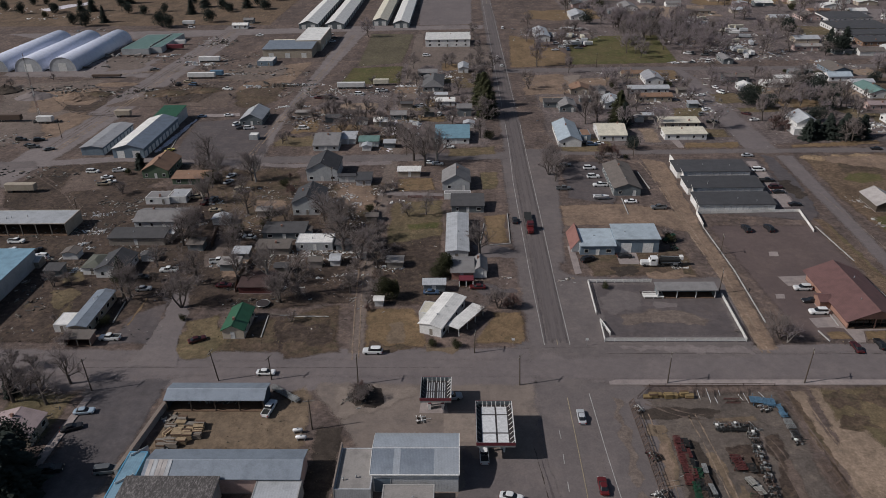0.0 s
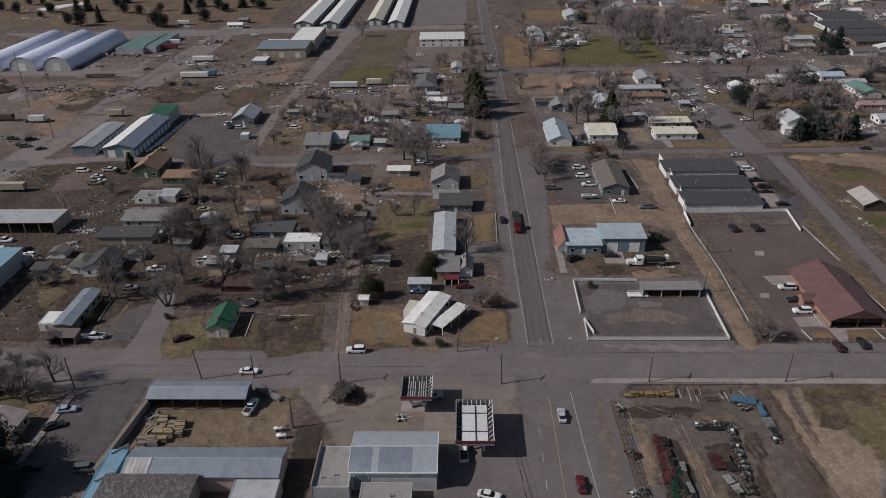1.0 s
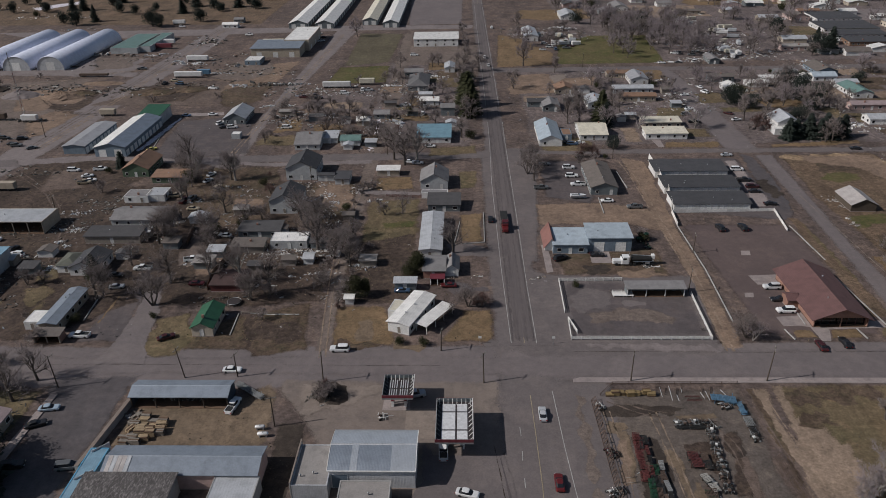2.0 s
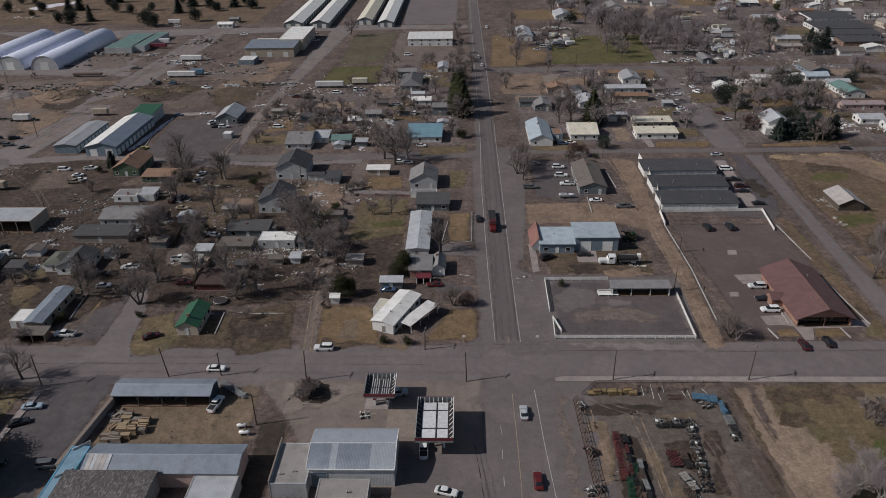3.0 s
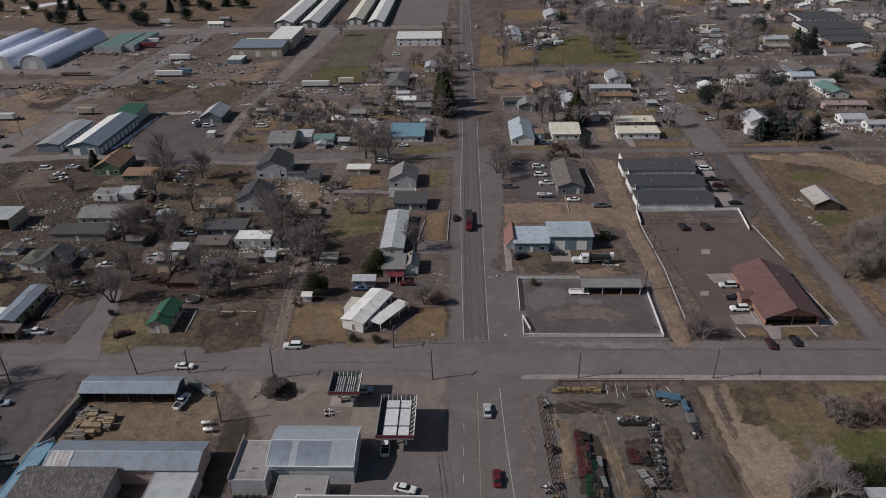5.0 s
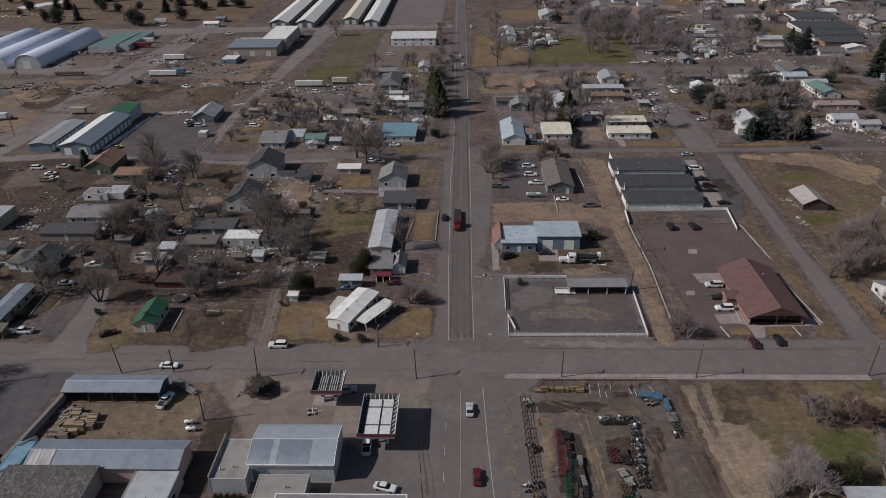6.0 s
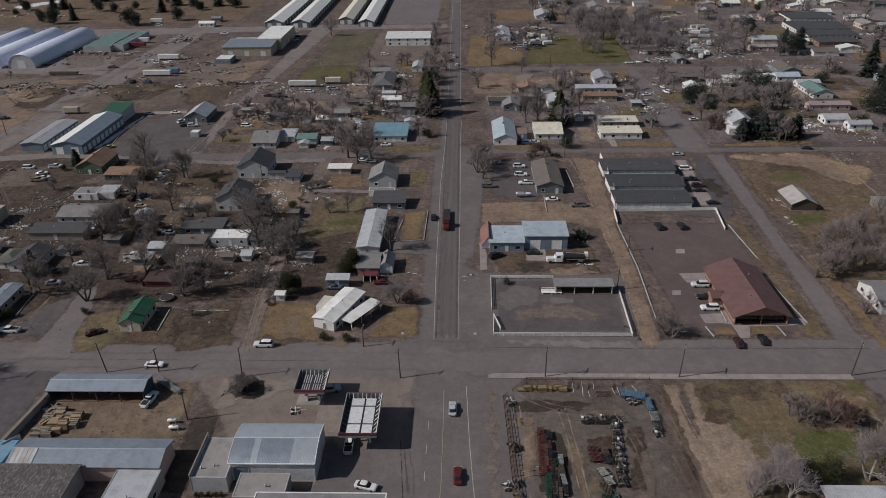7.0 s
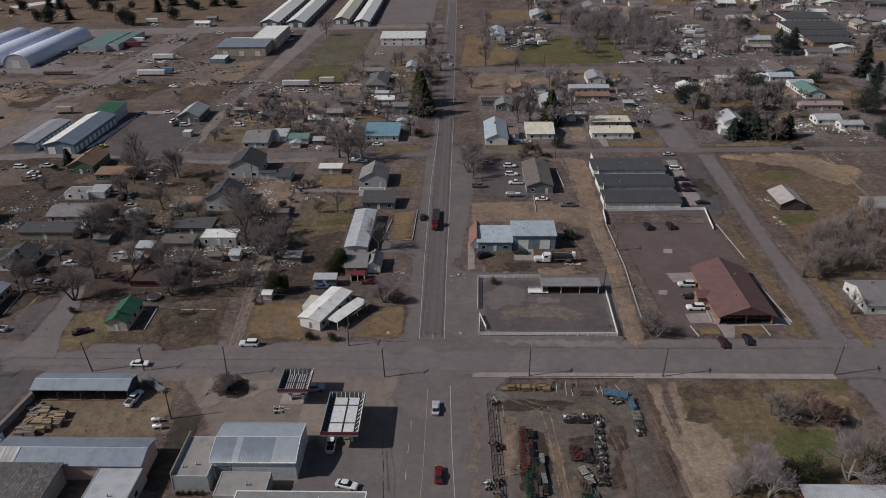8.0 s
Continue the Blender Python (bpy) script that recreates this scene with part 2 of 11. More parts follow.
plain("pole_wood", (0.085, 0.068, 0.055), 0.9)
plain("pole_metal", (0.35, 0.36, 0.37), 0.45, 0.5)
plain("bark", (0.105, 0.088, 0.078), 0.95)
plain("bark_pale", (0.27, 0.245, 0.225), 0.95)
plain("twig", (0.232, 0.196, 0.188), 0.95)
plain("twig_red", (0.165, 0.105, 0.095), 0.95)
plain("twig_mauve", (0.285, 0.243, 0.252), 0.95)
plain("needles", (0.034, 0.043, 0.036), 0.9, 0.0, 0.5)
plain("needles_olive", (0.048, 0.050, 0.024), 0.9, 0.0, 0.5)
plain("plank", (0.36, 0.265, 0.165), 0.85, 0.0, 0.4)
plain("glass_dark", (0.012, 0.013, 0.015), 0.08)
plain("plank_brown", (0.135, 0.088, 0.062), 0.9)
plain("plank_grey", (0.25, 0.22, 0.19), 0.9)
plain("rubber", (0.018, 0.018, 0.018), 0.8)
plain("chrome", (0.6, 0.6, 0.6), 0.25, 0.9)
plain("lamp_red", (0.30, 0.02, 0.015), 0.3)
plain("lamp_clear", (0.6, 0.6, 0.58), 0.2)
plain("red_paint", (0.155, 0.030, 0.040), 0.5)
plain("maroon_paint", (0.105, 0.030, 0.028), 0.6)
plain("green_paint", (0.016, 0.060, 0.032), 0.5)
plain("green_machine", (0.02, 0.09, 0.045), 0.5)
plain("blue_paint", (0.10, 0.19, 0.28), 0.5)
plain("yellow_wood", (0.25, 0.178, 0.085), 0.8)
plain("grey_paint", (0.24, 0.245, 0.245), 0.6)
plain("rust", (0.105, 0.075, 0.062), 0.9)
plain("deck_panel", (0.62, 0.62, 0.63), 0.6)
plain("tarp_dark", (0.042, 0.034, 0.034), 0.6)
paint("faded_sheet", (0.46, 0.42, 0.405), 0.6, 0.35, 0.0, 0.3)
for nm, col in (("white", (0.74, 0.74, 0.74)), ("silver", (0.42, 0.43, 0.45)), ("black", (0.022, 0.022, 0.025)), ("grey", (0.12, 0.125, 0.13)), ("red", (0.11, 0.016, 0.018)),
                ("blue", (0.06, 0.10, 0.17)), ("pale_blue", (0.34, 0.42, 0.50)), ("tan", (0.36, 0.30, 0.22)), ("green", (0.045, 0.10, 0.065)), ("yellow", (0.55, 0.48, 0.12)), ("maroon", (0.055, 0.016, 0.018))):
    plain("car_" + nm, col, 0.3, 0.1, 0.06)
islands("junk", ((0.16, 0.13, 0.11), (0.10, 0.09, 0.08), (0.36, 0.35, 0.34), (0.30, 0.27, 0.25), (0.17, 0.12, 0.09), (0.58, 0.57, 0.56), (0.20, 0.22, 0.25), (0.25, 0.20, 0.16), (0.42, 0.40, 0.38), (0.12, 0.10, 0.09)))
islands("junk_white", ((0.62, 0.62, 0.62), (0.50, 0.50, 0.51), (0.70, 0.69, 0.67), (0.30, 0.29, 0.28), (0.44, 0.46, 0.50), (0.14, 0.12, 0.11), (0.66, 0.66, 0.66), (0.24, 0.19, 0.15)))
islands("weed_mix", ((0.12, 0.09, 0.06), (0.09, 0.07, 0.05), (0.16, 0.12, 0.075), (0.07, 0.06, 0.045), (0.20, 0.15, 0.09), (0.08, 0.075, 0.04)))
islands("junk_dark", ((0.06, 0.055, 0.05), (0.10, 0.085, 0.07), (0.04, 0.04, 0.04), (0.15, 0.13, 0.11), (0.09, 0.06, 0.045), (0.30, 0.29, 0.27)))
islands("machine", ((0.28, 0.28, 0.27), (0.12, 0.12, 0.12), (0.50, 0.49, 0.46), (0.20, 0.17, 0.14), (0.07, 0.07, 0.07)))


# ---- building blocks ----
def link(name, bm, material, parent=None, label="", smooth=False):
    bm.normal_update()
    me = bpy.data.meshes.new(name)
    bm.to_mesh(me)
    bm.free()
    if smooth:
        me.polygons.foreach_set("use_smooth", [True] * len(me.polygons))
    for mt in material if isinstance(material, (list, tuple)) else [material]:
        me.materials.append(M[mt])
    if me.materials[0].name in EARTH and "cover" not in me.attributes:
        me.attributes.new("cover", "FLOAT", "POINT").data.foreach_set("value", [1.0] * len(me.vertices))
    ob = new(name, me)
    if parent:
        ob.parent = parent
    return tagged(ob, label)


def part(name, bm, material, parent, label="", smooth=False):
    return link(name, bm, material, parent, label, smooth)


def thing(name, m, label, category, group="", kind=""):
    ob = new(name)
    ob.empty_display_size = 0.3
    ob.matrix_basis = m
    return tagged(ob, label, category, group, kind)


def box(bm, x0, y0, z0, x1, y1, z1, m=None, k=0):
    p = [Vector((x, y, z)) for z in (z0, z1) for x, y in ((x0, y0), (x1, y0), (x1, y1), (x0, y1))]
    v = [bm.verts.new(m @ q if m else q) for q in p]
    for f in ((3, 2, 1, 0), (4, 5, 6, 7), (0, 1, 5, 4), (1, 2, 6, 5), (2, 3, 7, 6), (3, 0, 4, 7)):
        bm.faces.new([v[i] for i in f]).material_index = k
    return bm


def boxed(*a):
    return box(bmesh.new(), *a)


def tube(bm, p, q, r0, r1, n=6, cap=True, k=0):
    """A tapered tube from p to q."""
    p, q = Vector(p), Vector(q)
    d = (q - p).normalized()
    s = d.orthogonal().normalized()
    u = d.cross(s)
    a = [bm.verts.new(p + r0 * (s * math.cos(2 * math.pi * i / n) + u * math.sin(2 * math.pi * i / n))) for i in range(n)]
    if r1 <= 0:
        tip = bm.verts.new(q)
        for i in range(n):
            bm.faces.new((a[i], a[(i + 1) % n], tip)).material_index = k
        return
    b = [bm.verts.new(q + r1 * (s * math.cos(2 * math.pi * i / n) + u * math.sin(2 * math.pi * i / n))) for i in range(n)]
    for i in range(n):
        bm.faces.new((a[i], a[(i + 1) % n], b[(i + 1) % n], b[i])).material_index = k
    if cap:
        bm.faces.new(b)
        bm.faces.new(a[::-1])


def prism(bm, profile, x0, x1, axis="x", k=0):
    """A closed profile of (across, up) pairs drawn out from x0 to x1 along an axis."""
    def at(s, a, z):
        return (s, a, z) if axis == "x" else (a, s, z)
    lo = [bm.verts.new(at(x0, *p)) for p in profile]
    hi = [bm.verts.new(at(x1, *p)) for p in profile]
    n = len(profile)
    fs = [bm.faces.new(lo[::-1]), bm.faces.new(hi)]
    for i in range(n):
        fs.append(bm.faces.new((lo[i], lo[(i + 1) % n], hi[(i + 1) % n], hi[i])))
    for f in fs:
        f.material_index = k
    bmesh.ops.recalc_face_normals(bm, faces=fs)
    return bm


# ---- ground ----
def ragged(points, wobble, step, rng):
    """A closed outline with bends added every few metres, pushed about a little."""
    out = []
    for (x0, y0), (x1, y1) in zip(points, points[1:] + points[:1]):
        ln = math.hypot(x1 - x0, y1 - y0)
        n = max(1, int(ln / step))
        for i in range(n):
            s = i / n
            o = rng.uniform(-wobble, wobble) if i else rng.uniform(-wobble, wobble) * 0.6
            out.append((x0 + (x1 - x0) * s - (y1 - y0) / ln * o, y0 + (y1 - y0) * s + (x1 - x0) / ln * o))
    return out


from mathutils.geometry import delaunay_2d_cdt

PATCHES = []
STREETS = []


def inside(x, y, pts):
    odd = False
    for (x0, y0), (x1, y1) in zip(pts, pts[1:] + pts[:1]):
        if (y0 > y) != (y1 > y) and x < x0 + (y - y0) / (y1 - y0) * (x1 - x0):
            odd = not odd
    return odd


def ground_z(x, y):
    """The height of the topmost piece of ground at a place."""
    return max([z for pts, z in PATCHES if inside(x, y, pts)], default=0.0)


def crumbling(name, pts, z, fade):
    """A flat mesh over an outline; cover falls from 1 inside to 0 at the rim."""
    p = np.array(pts)
    q = np.roll(p, -1, 0)
    cross = (p[:, 0] * q[:, 1] - q[:, 0] * p[:, 1]).sum() / 2
    rim = min(fade, 0.7 * abs(cross) / np.hypot(*(q - p).T).sum())
    along = np.roll(p, -1, 0) - np.roll(p, 1, 0)
    along /= np.maximum(np.hypot(*along.T), 1e-6)[:, None]
    inner = p + rim * np.stack([-along[:, 1], along[:, 0]], 1) * (1 if cross > 0 else -1)
    d = q - p
    keep = []
    for v in inner:
        s = np.clip(((v - p) * d).sum(1) / np.maximum((d * d).sum(1), 1e-9), 0, 1)
        if np.hypot(*(p + s[:, None] * d - v).T).min() > rim * 0.75 and inside(v[0], v[1], pts):
            keep.append((float(v[0]), float(v[1])))
    if abs(cross) < 500:
        # small pieces: fill the middle too, so that narrow ones hold together
        lo, hi = p.min(0), p.max(0)
        pitch = max(0.7, rim)
        for i in range(1, int((hi[0] - lo[0]) / pitch) + 1):
            for j in range(1, int((hi[1] - lo[1]) / pitch) + 1):
                v = lo + pitch * np.array((i + 0.3 * math.sin(j * 1.7), j + 0.3 * math.sin(i * 2.3)))
                s = np.clip(((v - p) * d).sum(1) / np.maximum((d * d).sum(1), 1e-9), 0, 1)
                if np.hypot(*(p + s[:, None] * d - v).T).min() > rim * 0.8 and inside(v[0], v[1], pts):
                    keep.append((float(v[0]), float(v[1])))
    n = len(pts)
    co, _, faces, old, _, _ = delaunay_2d_cdt([Vector(v) for v in pts] + [Vector(v) for v in keep], [(i, (i + 1) % n) for i in range(n)], [], 1, 1e-4)
    me = bpy.data.meshes.new(name)
    me.from_pydata([(v.x, v.y, z) for v in co], [], [f if (co[f[1]] - co[f[0]]).cross(co[f[2]] - co[f[0]]) > 0 else f[::-1] for f in faces])
    me.attributes.new("cover", "FLOAT", "POINT").data.foreach_set("value", [1.0 if o and min(o) >= n else 0.0 for o in old])
    return me


def patch(name, label, material, z, *points, wobble=0.5, step=3.0, kind="structure", category="ground", fade=3.2):
    """A flat piece of ground with an uneven edge, about z metres over the sheet."""
    rng = random.Random(len(PATCHES) + 7)
    pts = ragged(list(points), wobble, step, rng) if wobble else list(points)
    z = round(z * 1.5 if z > 0.12 else z * 0.45 + 0.00018 * len(PATCHES), 5)
    if wobble > 0.12:
        me = crumbling(name, pts, z, fade)
        me.materials.append(M[material])
        ob = new(name, me)
    else:
        bm = bmesh.new()
        f = bm.faces.new([bm.verts.new((x, y, z)) for x, y in pts])
        f.normal_update()
        if f.normal.z < 0:
            f.normal_flip()
        for p, q in [(e.verts[0], e.verts[1]) for e in f.edges]:
            bm.faces.new((p, q, *[bm.verts.new((s.co.x, s.co.y, -0.05)) for s in (q, p)]))
        bmesh.ops.recalc_face_normals(bm, faces=bm.faces[:])
        bmesh.ops.triangulate(bm, faces=bm.faces[:])
        ob = link(name, bm, material)
    if material in PAVED:
        STREETS.append(pts)
    PATCHES.append((pts, z))
    return tagged(ob, label, category, kind=kind)


def strip(name, label, material, z, x0, y0, x1, y1, width, wobble=0.4, category="road"):
    """A straight road or path, z over the sheet."""
    ln = math.hypot(x1 - x0, y1 - y0)
    nx, ny = -(y1 - y0) / ln * width / 2, (x1 - x0) / ln * width / 2
    return patch(name, label, material, z, (x0 - nx, y0 - ny), (x1 - nx, y1 - ny), (x1 + nx, y1 + ny), (x0 + nx, y0 + ny), wobble=wobble, category=category)


def ruts(label, material, points, gauge=1.7, width=0.55, z=0.085, name="wheel_tracks", sides=(-1, 1)):
    """Wheel tracks along a line: narrow strips that fade out at both sides."""
    rng = random.Random(int(points[0][0] * 11 + points[0][1] * 3))
    line = []
    for (x0, y0), (x1, y1) in zip(points, points[1:]):
        n = max(1, int(math.hypot(x1 - x0, y1 - y0) / 1.5))
        line += [(x0 + (x1 - x0) * i / n, y0 + (y1 - y0) * i / n) for i in range(n)]
    line.append(points[-1])
    p = np.array(line)
    for _ in range(6):
        p[1:-1] = (p[:-2] + 2 * p[1:-1] + p[2:]) / 4
    d = np.gradient(p, axis=0)
    d /= np.hypot(*d.T)[:, None]
    side = np.stack([-d[:, 1], d[:, 0]], 1)
    verts, faces, cover = [], [], []
    zz = z * 0.45 + 0.00018 * len(PATCHES)
    for s in sides:
        base = len(verts)
        for k, (q, v) in enumerate(zip(p, side)):
            o = s * gauge / 2 + 0.12 * noise.noise((q[0] * 0.3, q[1] * 0.3, s))
            w = width * rng.uniform(0.6, 1.15)
            for u, c in ((-w, 0.0), (0.0, rng.uniform(0.45, 0.95)), (w, 0.0)):
                verts.append((q[0] + v[0] * (o + u), q[1] + v[1] * (o + u), zz))
                cover.append(c)
            if k:
                b = base + 3 * k
                faces += [(b - 3, b - 2, b + 1, b), (b - 2, b - 1, b + 2, b + 1)]
    me = bpy.data.meshes.new(name)
    me.from_pydata(verts, [], [f[::-1] for f in faces])
    me.attributes.new("cover", "FLOAT", "POINT").data.foreach_set("value", cover)
    me.materials.append(M[material])
    return tagged(new(name, me), label, "wheel tracks", kind="structure")


# ---- houses ----
FOOT = []


def opening(kind, b, x, y, z, w, h, face, material="pane", trim="white_trim"):
    """A window or door in a wall that faces one way: s, n, e or w. Its frame stands proud of the wall."""
    turn = {"s": 0, "e": 90, "n": 180, "w": -90}[face]
    ob = part("window" if kind == "window" else kind, box(box(box(box(bmesh.new(), -w / 2 - 0.08, -0.07, -0.08, w / 2 + 0.08, 0.02, 0), -w / 2 - 0.08, -0.07, h, w / 2 + 0.08, 0.02, h + 0.08),
                   -w / 2 - 0.08, -0.07, 0, -w / 2, 0.02, h), w / 2, -0.07, 0, w / 2 + 0.08, 0.02, h), trim, b)
    ob.matrix_basis = pose(x, y, z, 0, 0, turn)
    part("pane" if kind == "window" else "leaf", boxed(-w / 2, -0.025, 0, w / 2, 0.02, h), material, ob)
    return ob


def building(name, label, x, y, w, d, h, roof="gy", wall="white_siding", top="grey_shingle", rise=0.0, rot=0.0, windows=1.0, door="", bays=0, vents=1, over=0.4, category="house", group="", east_doors=0, open_side="", base_z=0.0, sunlit_west=""):
    """A building of one block. roof: gy (ridge along its depth), gx (ridge along its width), hip, flat or shed (falls to the front).
    bays: big doors in the front; east_doors: big doors in the east wall; open_side: the front left open on posts."""
    rng = random.Random(int(x * 31 + y * 17))
    b = thing(name, pose(x, y, base_z, 0, 0, rot), label, category, group)
    FOOT.append((x, y, w, d))
    X, Y = w / 2, d / 2
    span = w if roof == "gy" else d
    rise = rise or (0.28 * span / 2 if roof in ("gy", "gx", "hip") else 0.35)
    t = 0.18
    part("foundation", boxed(-X - 0.06, -Y - 0.06, -0.25, X + 0.06, Y + 0.06, 0.2), "plank_brown" if open_side else "concrete", b)
    bm = bmesh.new()
    wt = 0.25
    if not open_side:
        box(bm, -X, -Y, 0.2, X, -Y + wt, h)
    box(bm, -X, Y - wt, 0.2, X, Y, h)
    box(bm, -X, -Y + wt, 0.2, -X + wt, Y - wt, h)
    box(bm, X - wt, -Y + wt, 0.2, X, Y - wt, h)
    if roof == "gy":
        for s in (-Y, Y - wt):
            prism(bm, [(-X, h), (X, h), (0, h + rise)], s, s + wt, "y")
    elif roof == "gx":
        for s in (-X, X - wt):
            prism(bm, [(-Y, h), (Y, h), (0, h + rise)], s, s + wt, "x")
    elif roof == "shed":
        for s in (-X, X - wt):
            prism(bm, [(-Y, h), (Y, h), (Y, h + rise)], s, s + wt, "x")
        box(bm, -X, Y - wt, h, X, Y, h + rise)
    part("wall", bm, wall, b)
    o = over
    if roof in ("gy", "gx"):
        half = X if roof == "gy" else Y
        ln = (Y if roof == "gy" else X) + o
        drop = rise * o / half
        for s in (-1, 1):
            prof = [(s * (half + o), h - drop), (s * (half + o), h - drop + t), (0, h + rise + t), (0, h + rise)]
            # the west slope can take a brighter colour, as if sunlit
            part("roof_slope", prism(bmesh.new(), prof, -ln, ln, "y" if roof == "gy" else "x"), sunlit_west if sunlit_west and s < 0 else top, b)
        r = bmesh.new()
        prism(r, [(-0.2, h + rise + t - 0.06 ), (0.2, h + rise + t - 0.06), (0, h + rise + t + 0.05)], -ln - 0.02, ln + 0.02, "y" if roof == "gy" else "x")
        part("ridge_cap", r, top, b)
    elif roof == "hip":
        bm = bmesh.new()
        k = min(X, Y)
        z0, z1 = h - 0.05, h + rise
        e = [bm.verts.new(p) for p in ((-X - o, -Y - o, z0), (X + o, -Y - o, z0), (X + o, Y + o, z0), (-X - o, Y + o, z0))]
        a, c = ((-X + k, 0, z1), (X - k, 0, z1)) if X >= Y else ((0, -Y + k, z1), (0, Y - k, z1))
        a, c = bm.verts.new(a), bm.verts.new(Vector(c) + Vector((0.02, 0.02, 0)))
        if X >= Y:
            fs = ((e[0], e[1], c, a), (e[1], e[2], c), (e[2], e[3], a, c), (e[3], e[0], a))
        else:
            fs = ((e[0], e[1], a), (e[1], e[2], c, a), (e[2], e[3], c), (e[3], e[0], a, c))
        for f in fs:
            bm.faces.new(f)
        bm.faces.new(e[::-1])
        part("roof", bm, top, b)
    elif roof == "shed":
        part("roof", prism(bmesh.new(), [(-Y - o, h - rise * o / d), (-Y - o, h - rise * o / d + t), (Y + o, h + rise + t), (Y + o, h + rise)], -X - o, X + o), top, b)
    else:
        part("roof", boxed(-X + 0.1, -Y + 0.1, h - 0.15, X - 0.1, Y - 0.1, h + 0.06), top, b)
        bm = bmesh.new()
        p = 0.14
        box(bm, -X - 0.03, -Y - 0.03, h, X + 0.03, -Y + 0.22, h + p)
        box(bm, -X - 0.03, Y - 0.22, h, X + 0.03, Y + 0.03, h + p)
        box(bm, -X - 0.03, -Y + 0.22, h, -X + 0.22, Y - 0.22, h + p)
        box(bm, X - 0.22, -Y + 0.22, h, X + 0.03, Y - 0.22, h + p)
        part("parapet", bm, wall, b)
    if open_side:
        n = max(2, int(w / 5))
        for i in range(n + 1):
            px = -X + 0.15 + (w - 0.3) * i / n
            part("post", boxed(px - 0.12, -Y, 0.2, px + 0.12, -Y + 0.24, h), open_side, b)
    if windows and not open_side:
        for face, ln in (("s", w), ("e" if x < 0 else "w", d)) if y > 260 else (("s", w), ("e", d), ("w", d)):
            n = max(1, int(ln / 3.6 * windows)) if windows else 0
            for lev in range(max(1, int(h / 2.55))):
                for i in range(n):
                    u = -ln / 2 + ln * (i + 0.5) / n + rng.uniform(-0.3, 0.3)
                    if face == "s" and bays and lev == 0:
                        continue
                    if face == "s" and i == n // 2 and lev == 0:
                        opening("door", b, u, -Y, 0.22, 0.95, 2.0, "s", "plank_grey" if rng.random() < 0.5 else "white_trim")
                        continue
                    px, py = {"s": (u, -Y), "n": (u, Y), "e": (X, u), "w": (-X, u)}[face]
                    opening("window", b, px, py, 1.0 + 2.6 * lev, rng.choice((0.9, 1.2, 1.5)), 1.15, face)
    for i in range(bays):
        u = -X + w * (i + 0.5) / bays
        bw = min(3.2, w / bays * 0.72)
        opening("roller_door", b, u, -Y, 0.2, bw, min(3.2, h - 0.7), "s", door or "white_trim")
    for i in range(east_doors):
        u = -Y + d * (i + 0.5) / east_doors
        opening("roller_door", b, X, u, 0.2, min(2.7, d / east_doors * 0.72), min(2.6, h - 0.6), "e", door or "white_trim")
    for i in range(vents):
        vx, vy = rng.uniform(-X * 0.6, X * 0.6), rng.uniform(-Y * 0.6, Y * 0.6)
        zt = h + (rise * (1 - abs(vx) / X) if roof == "gy" else rise * (1 - abs(vy) / Y) if roof in ("gx", "hip") else 0.1)
        if i == 0 and windows and rng.random() < 0.5:
            part("chimney", boxed(vx - 0.3, vy - 0.3, zt - 0.5, vx + 0.3, vy + 0.3, zt + 1.0), "brick_wall", b)
        else:
            v = bmesh.new()
            tube(v, (vx, vy, zt - 0.3), (vx, vy, zt + 0.55), 0.13, 0.13, 8)
            tube(v, (vx, vy, zt + 0.55), (vx, vy, zt + 0.7), 0.22, 0.05, 8)
            part("vent_pipe", v, "pole_metal", b)
    return b


# ---- vehicles ----
PROTO = {}


def wheel_set(b, xs, half, r=0.34):
    for x in xs:
        for s in (-1, 1):
            bm = bmesh.new()
            tube(bm, (x, s * (half - 0.22), r), (x, s * (half + 0.01), r), r, r, 12)
            part("wheel", bm, "rubber", b)


def loft(bm, sections, k=0):
    """Rectangles (x, half width, z low, z high) joined along x, or (z, x0, x1, half width) stacked when given as four with the flag below."""
    rings = []
    for z, x0, x1, hw in sections:
        c, e = min(0.3, 0.2 * (x1 - x0)), min(0.2, 0.3 * hw)
        rings.append([bm.verts.new((*p, z)) for p in ((x0, e - hw), (x0 + c, -hw), (x1 - c, -hw), (x1, e - hw), (x1, hw - e), (x1 - c, hw), (x0 + c, hw), (x0, hw - e))])
    for a, b in zip(rings, rings[1:]):
        for i in range(8):
            bm.faces.new((a[i], a[(i + 1) % 8], b[(i + 1) % 8], b[i])).material_index = k
    bm.faces.new(rings[0][::-1]).material_index = k
    bm.faces.new(rings[-1]).material_index = k


def lights(b, x0, x1, hw, z):
    for s in (-1, 1):
        part("headlight", boxed(x1 - 0.04, s * hw * 0.72 - 0.2, z, x1 + 0.03, s * hw * 0.72 + 0.2, z + 0.16), "lamp_clear", b)
        part("tail_light", boxed(x0 - 0.03, s * hw * 0.78 - 0.16, z, x0 + 0.04, s * hw * 0.78 + 0.16, z + 0.2), "lamp_red", b)


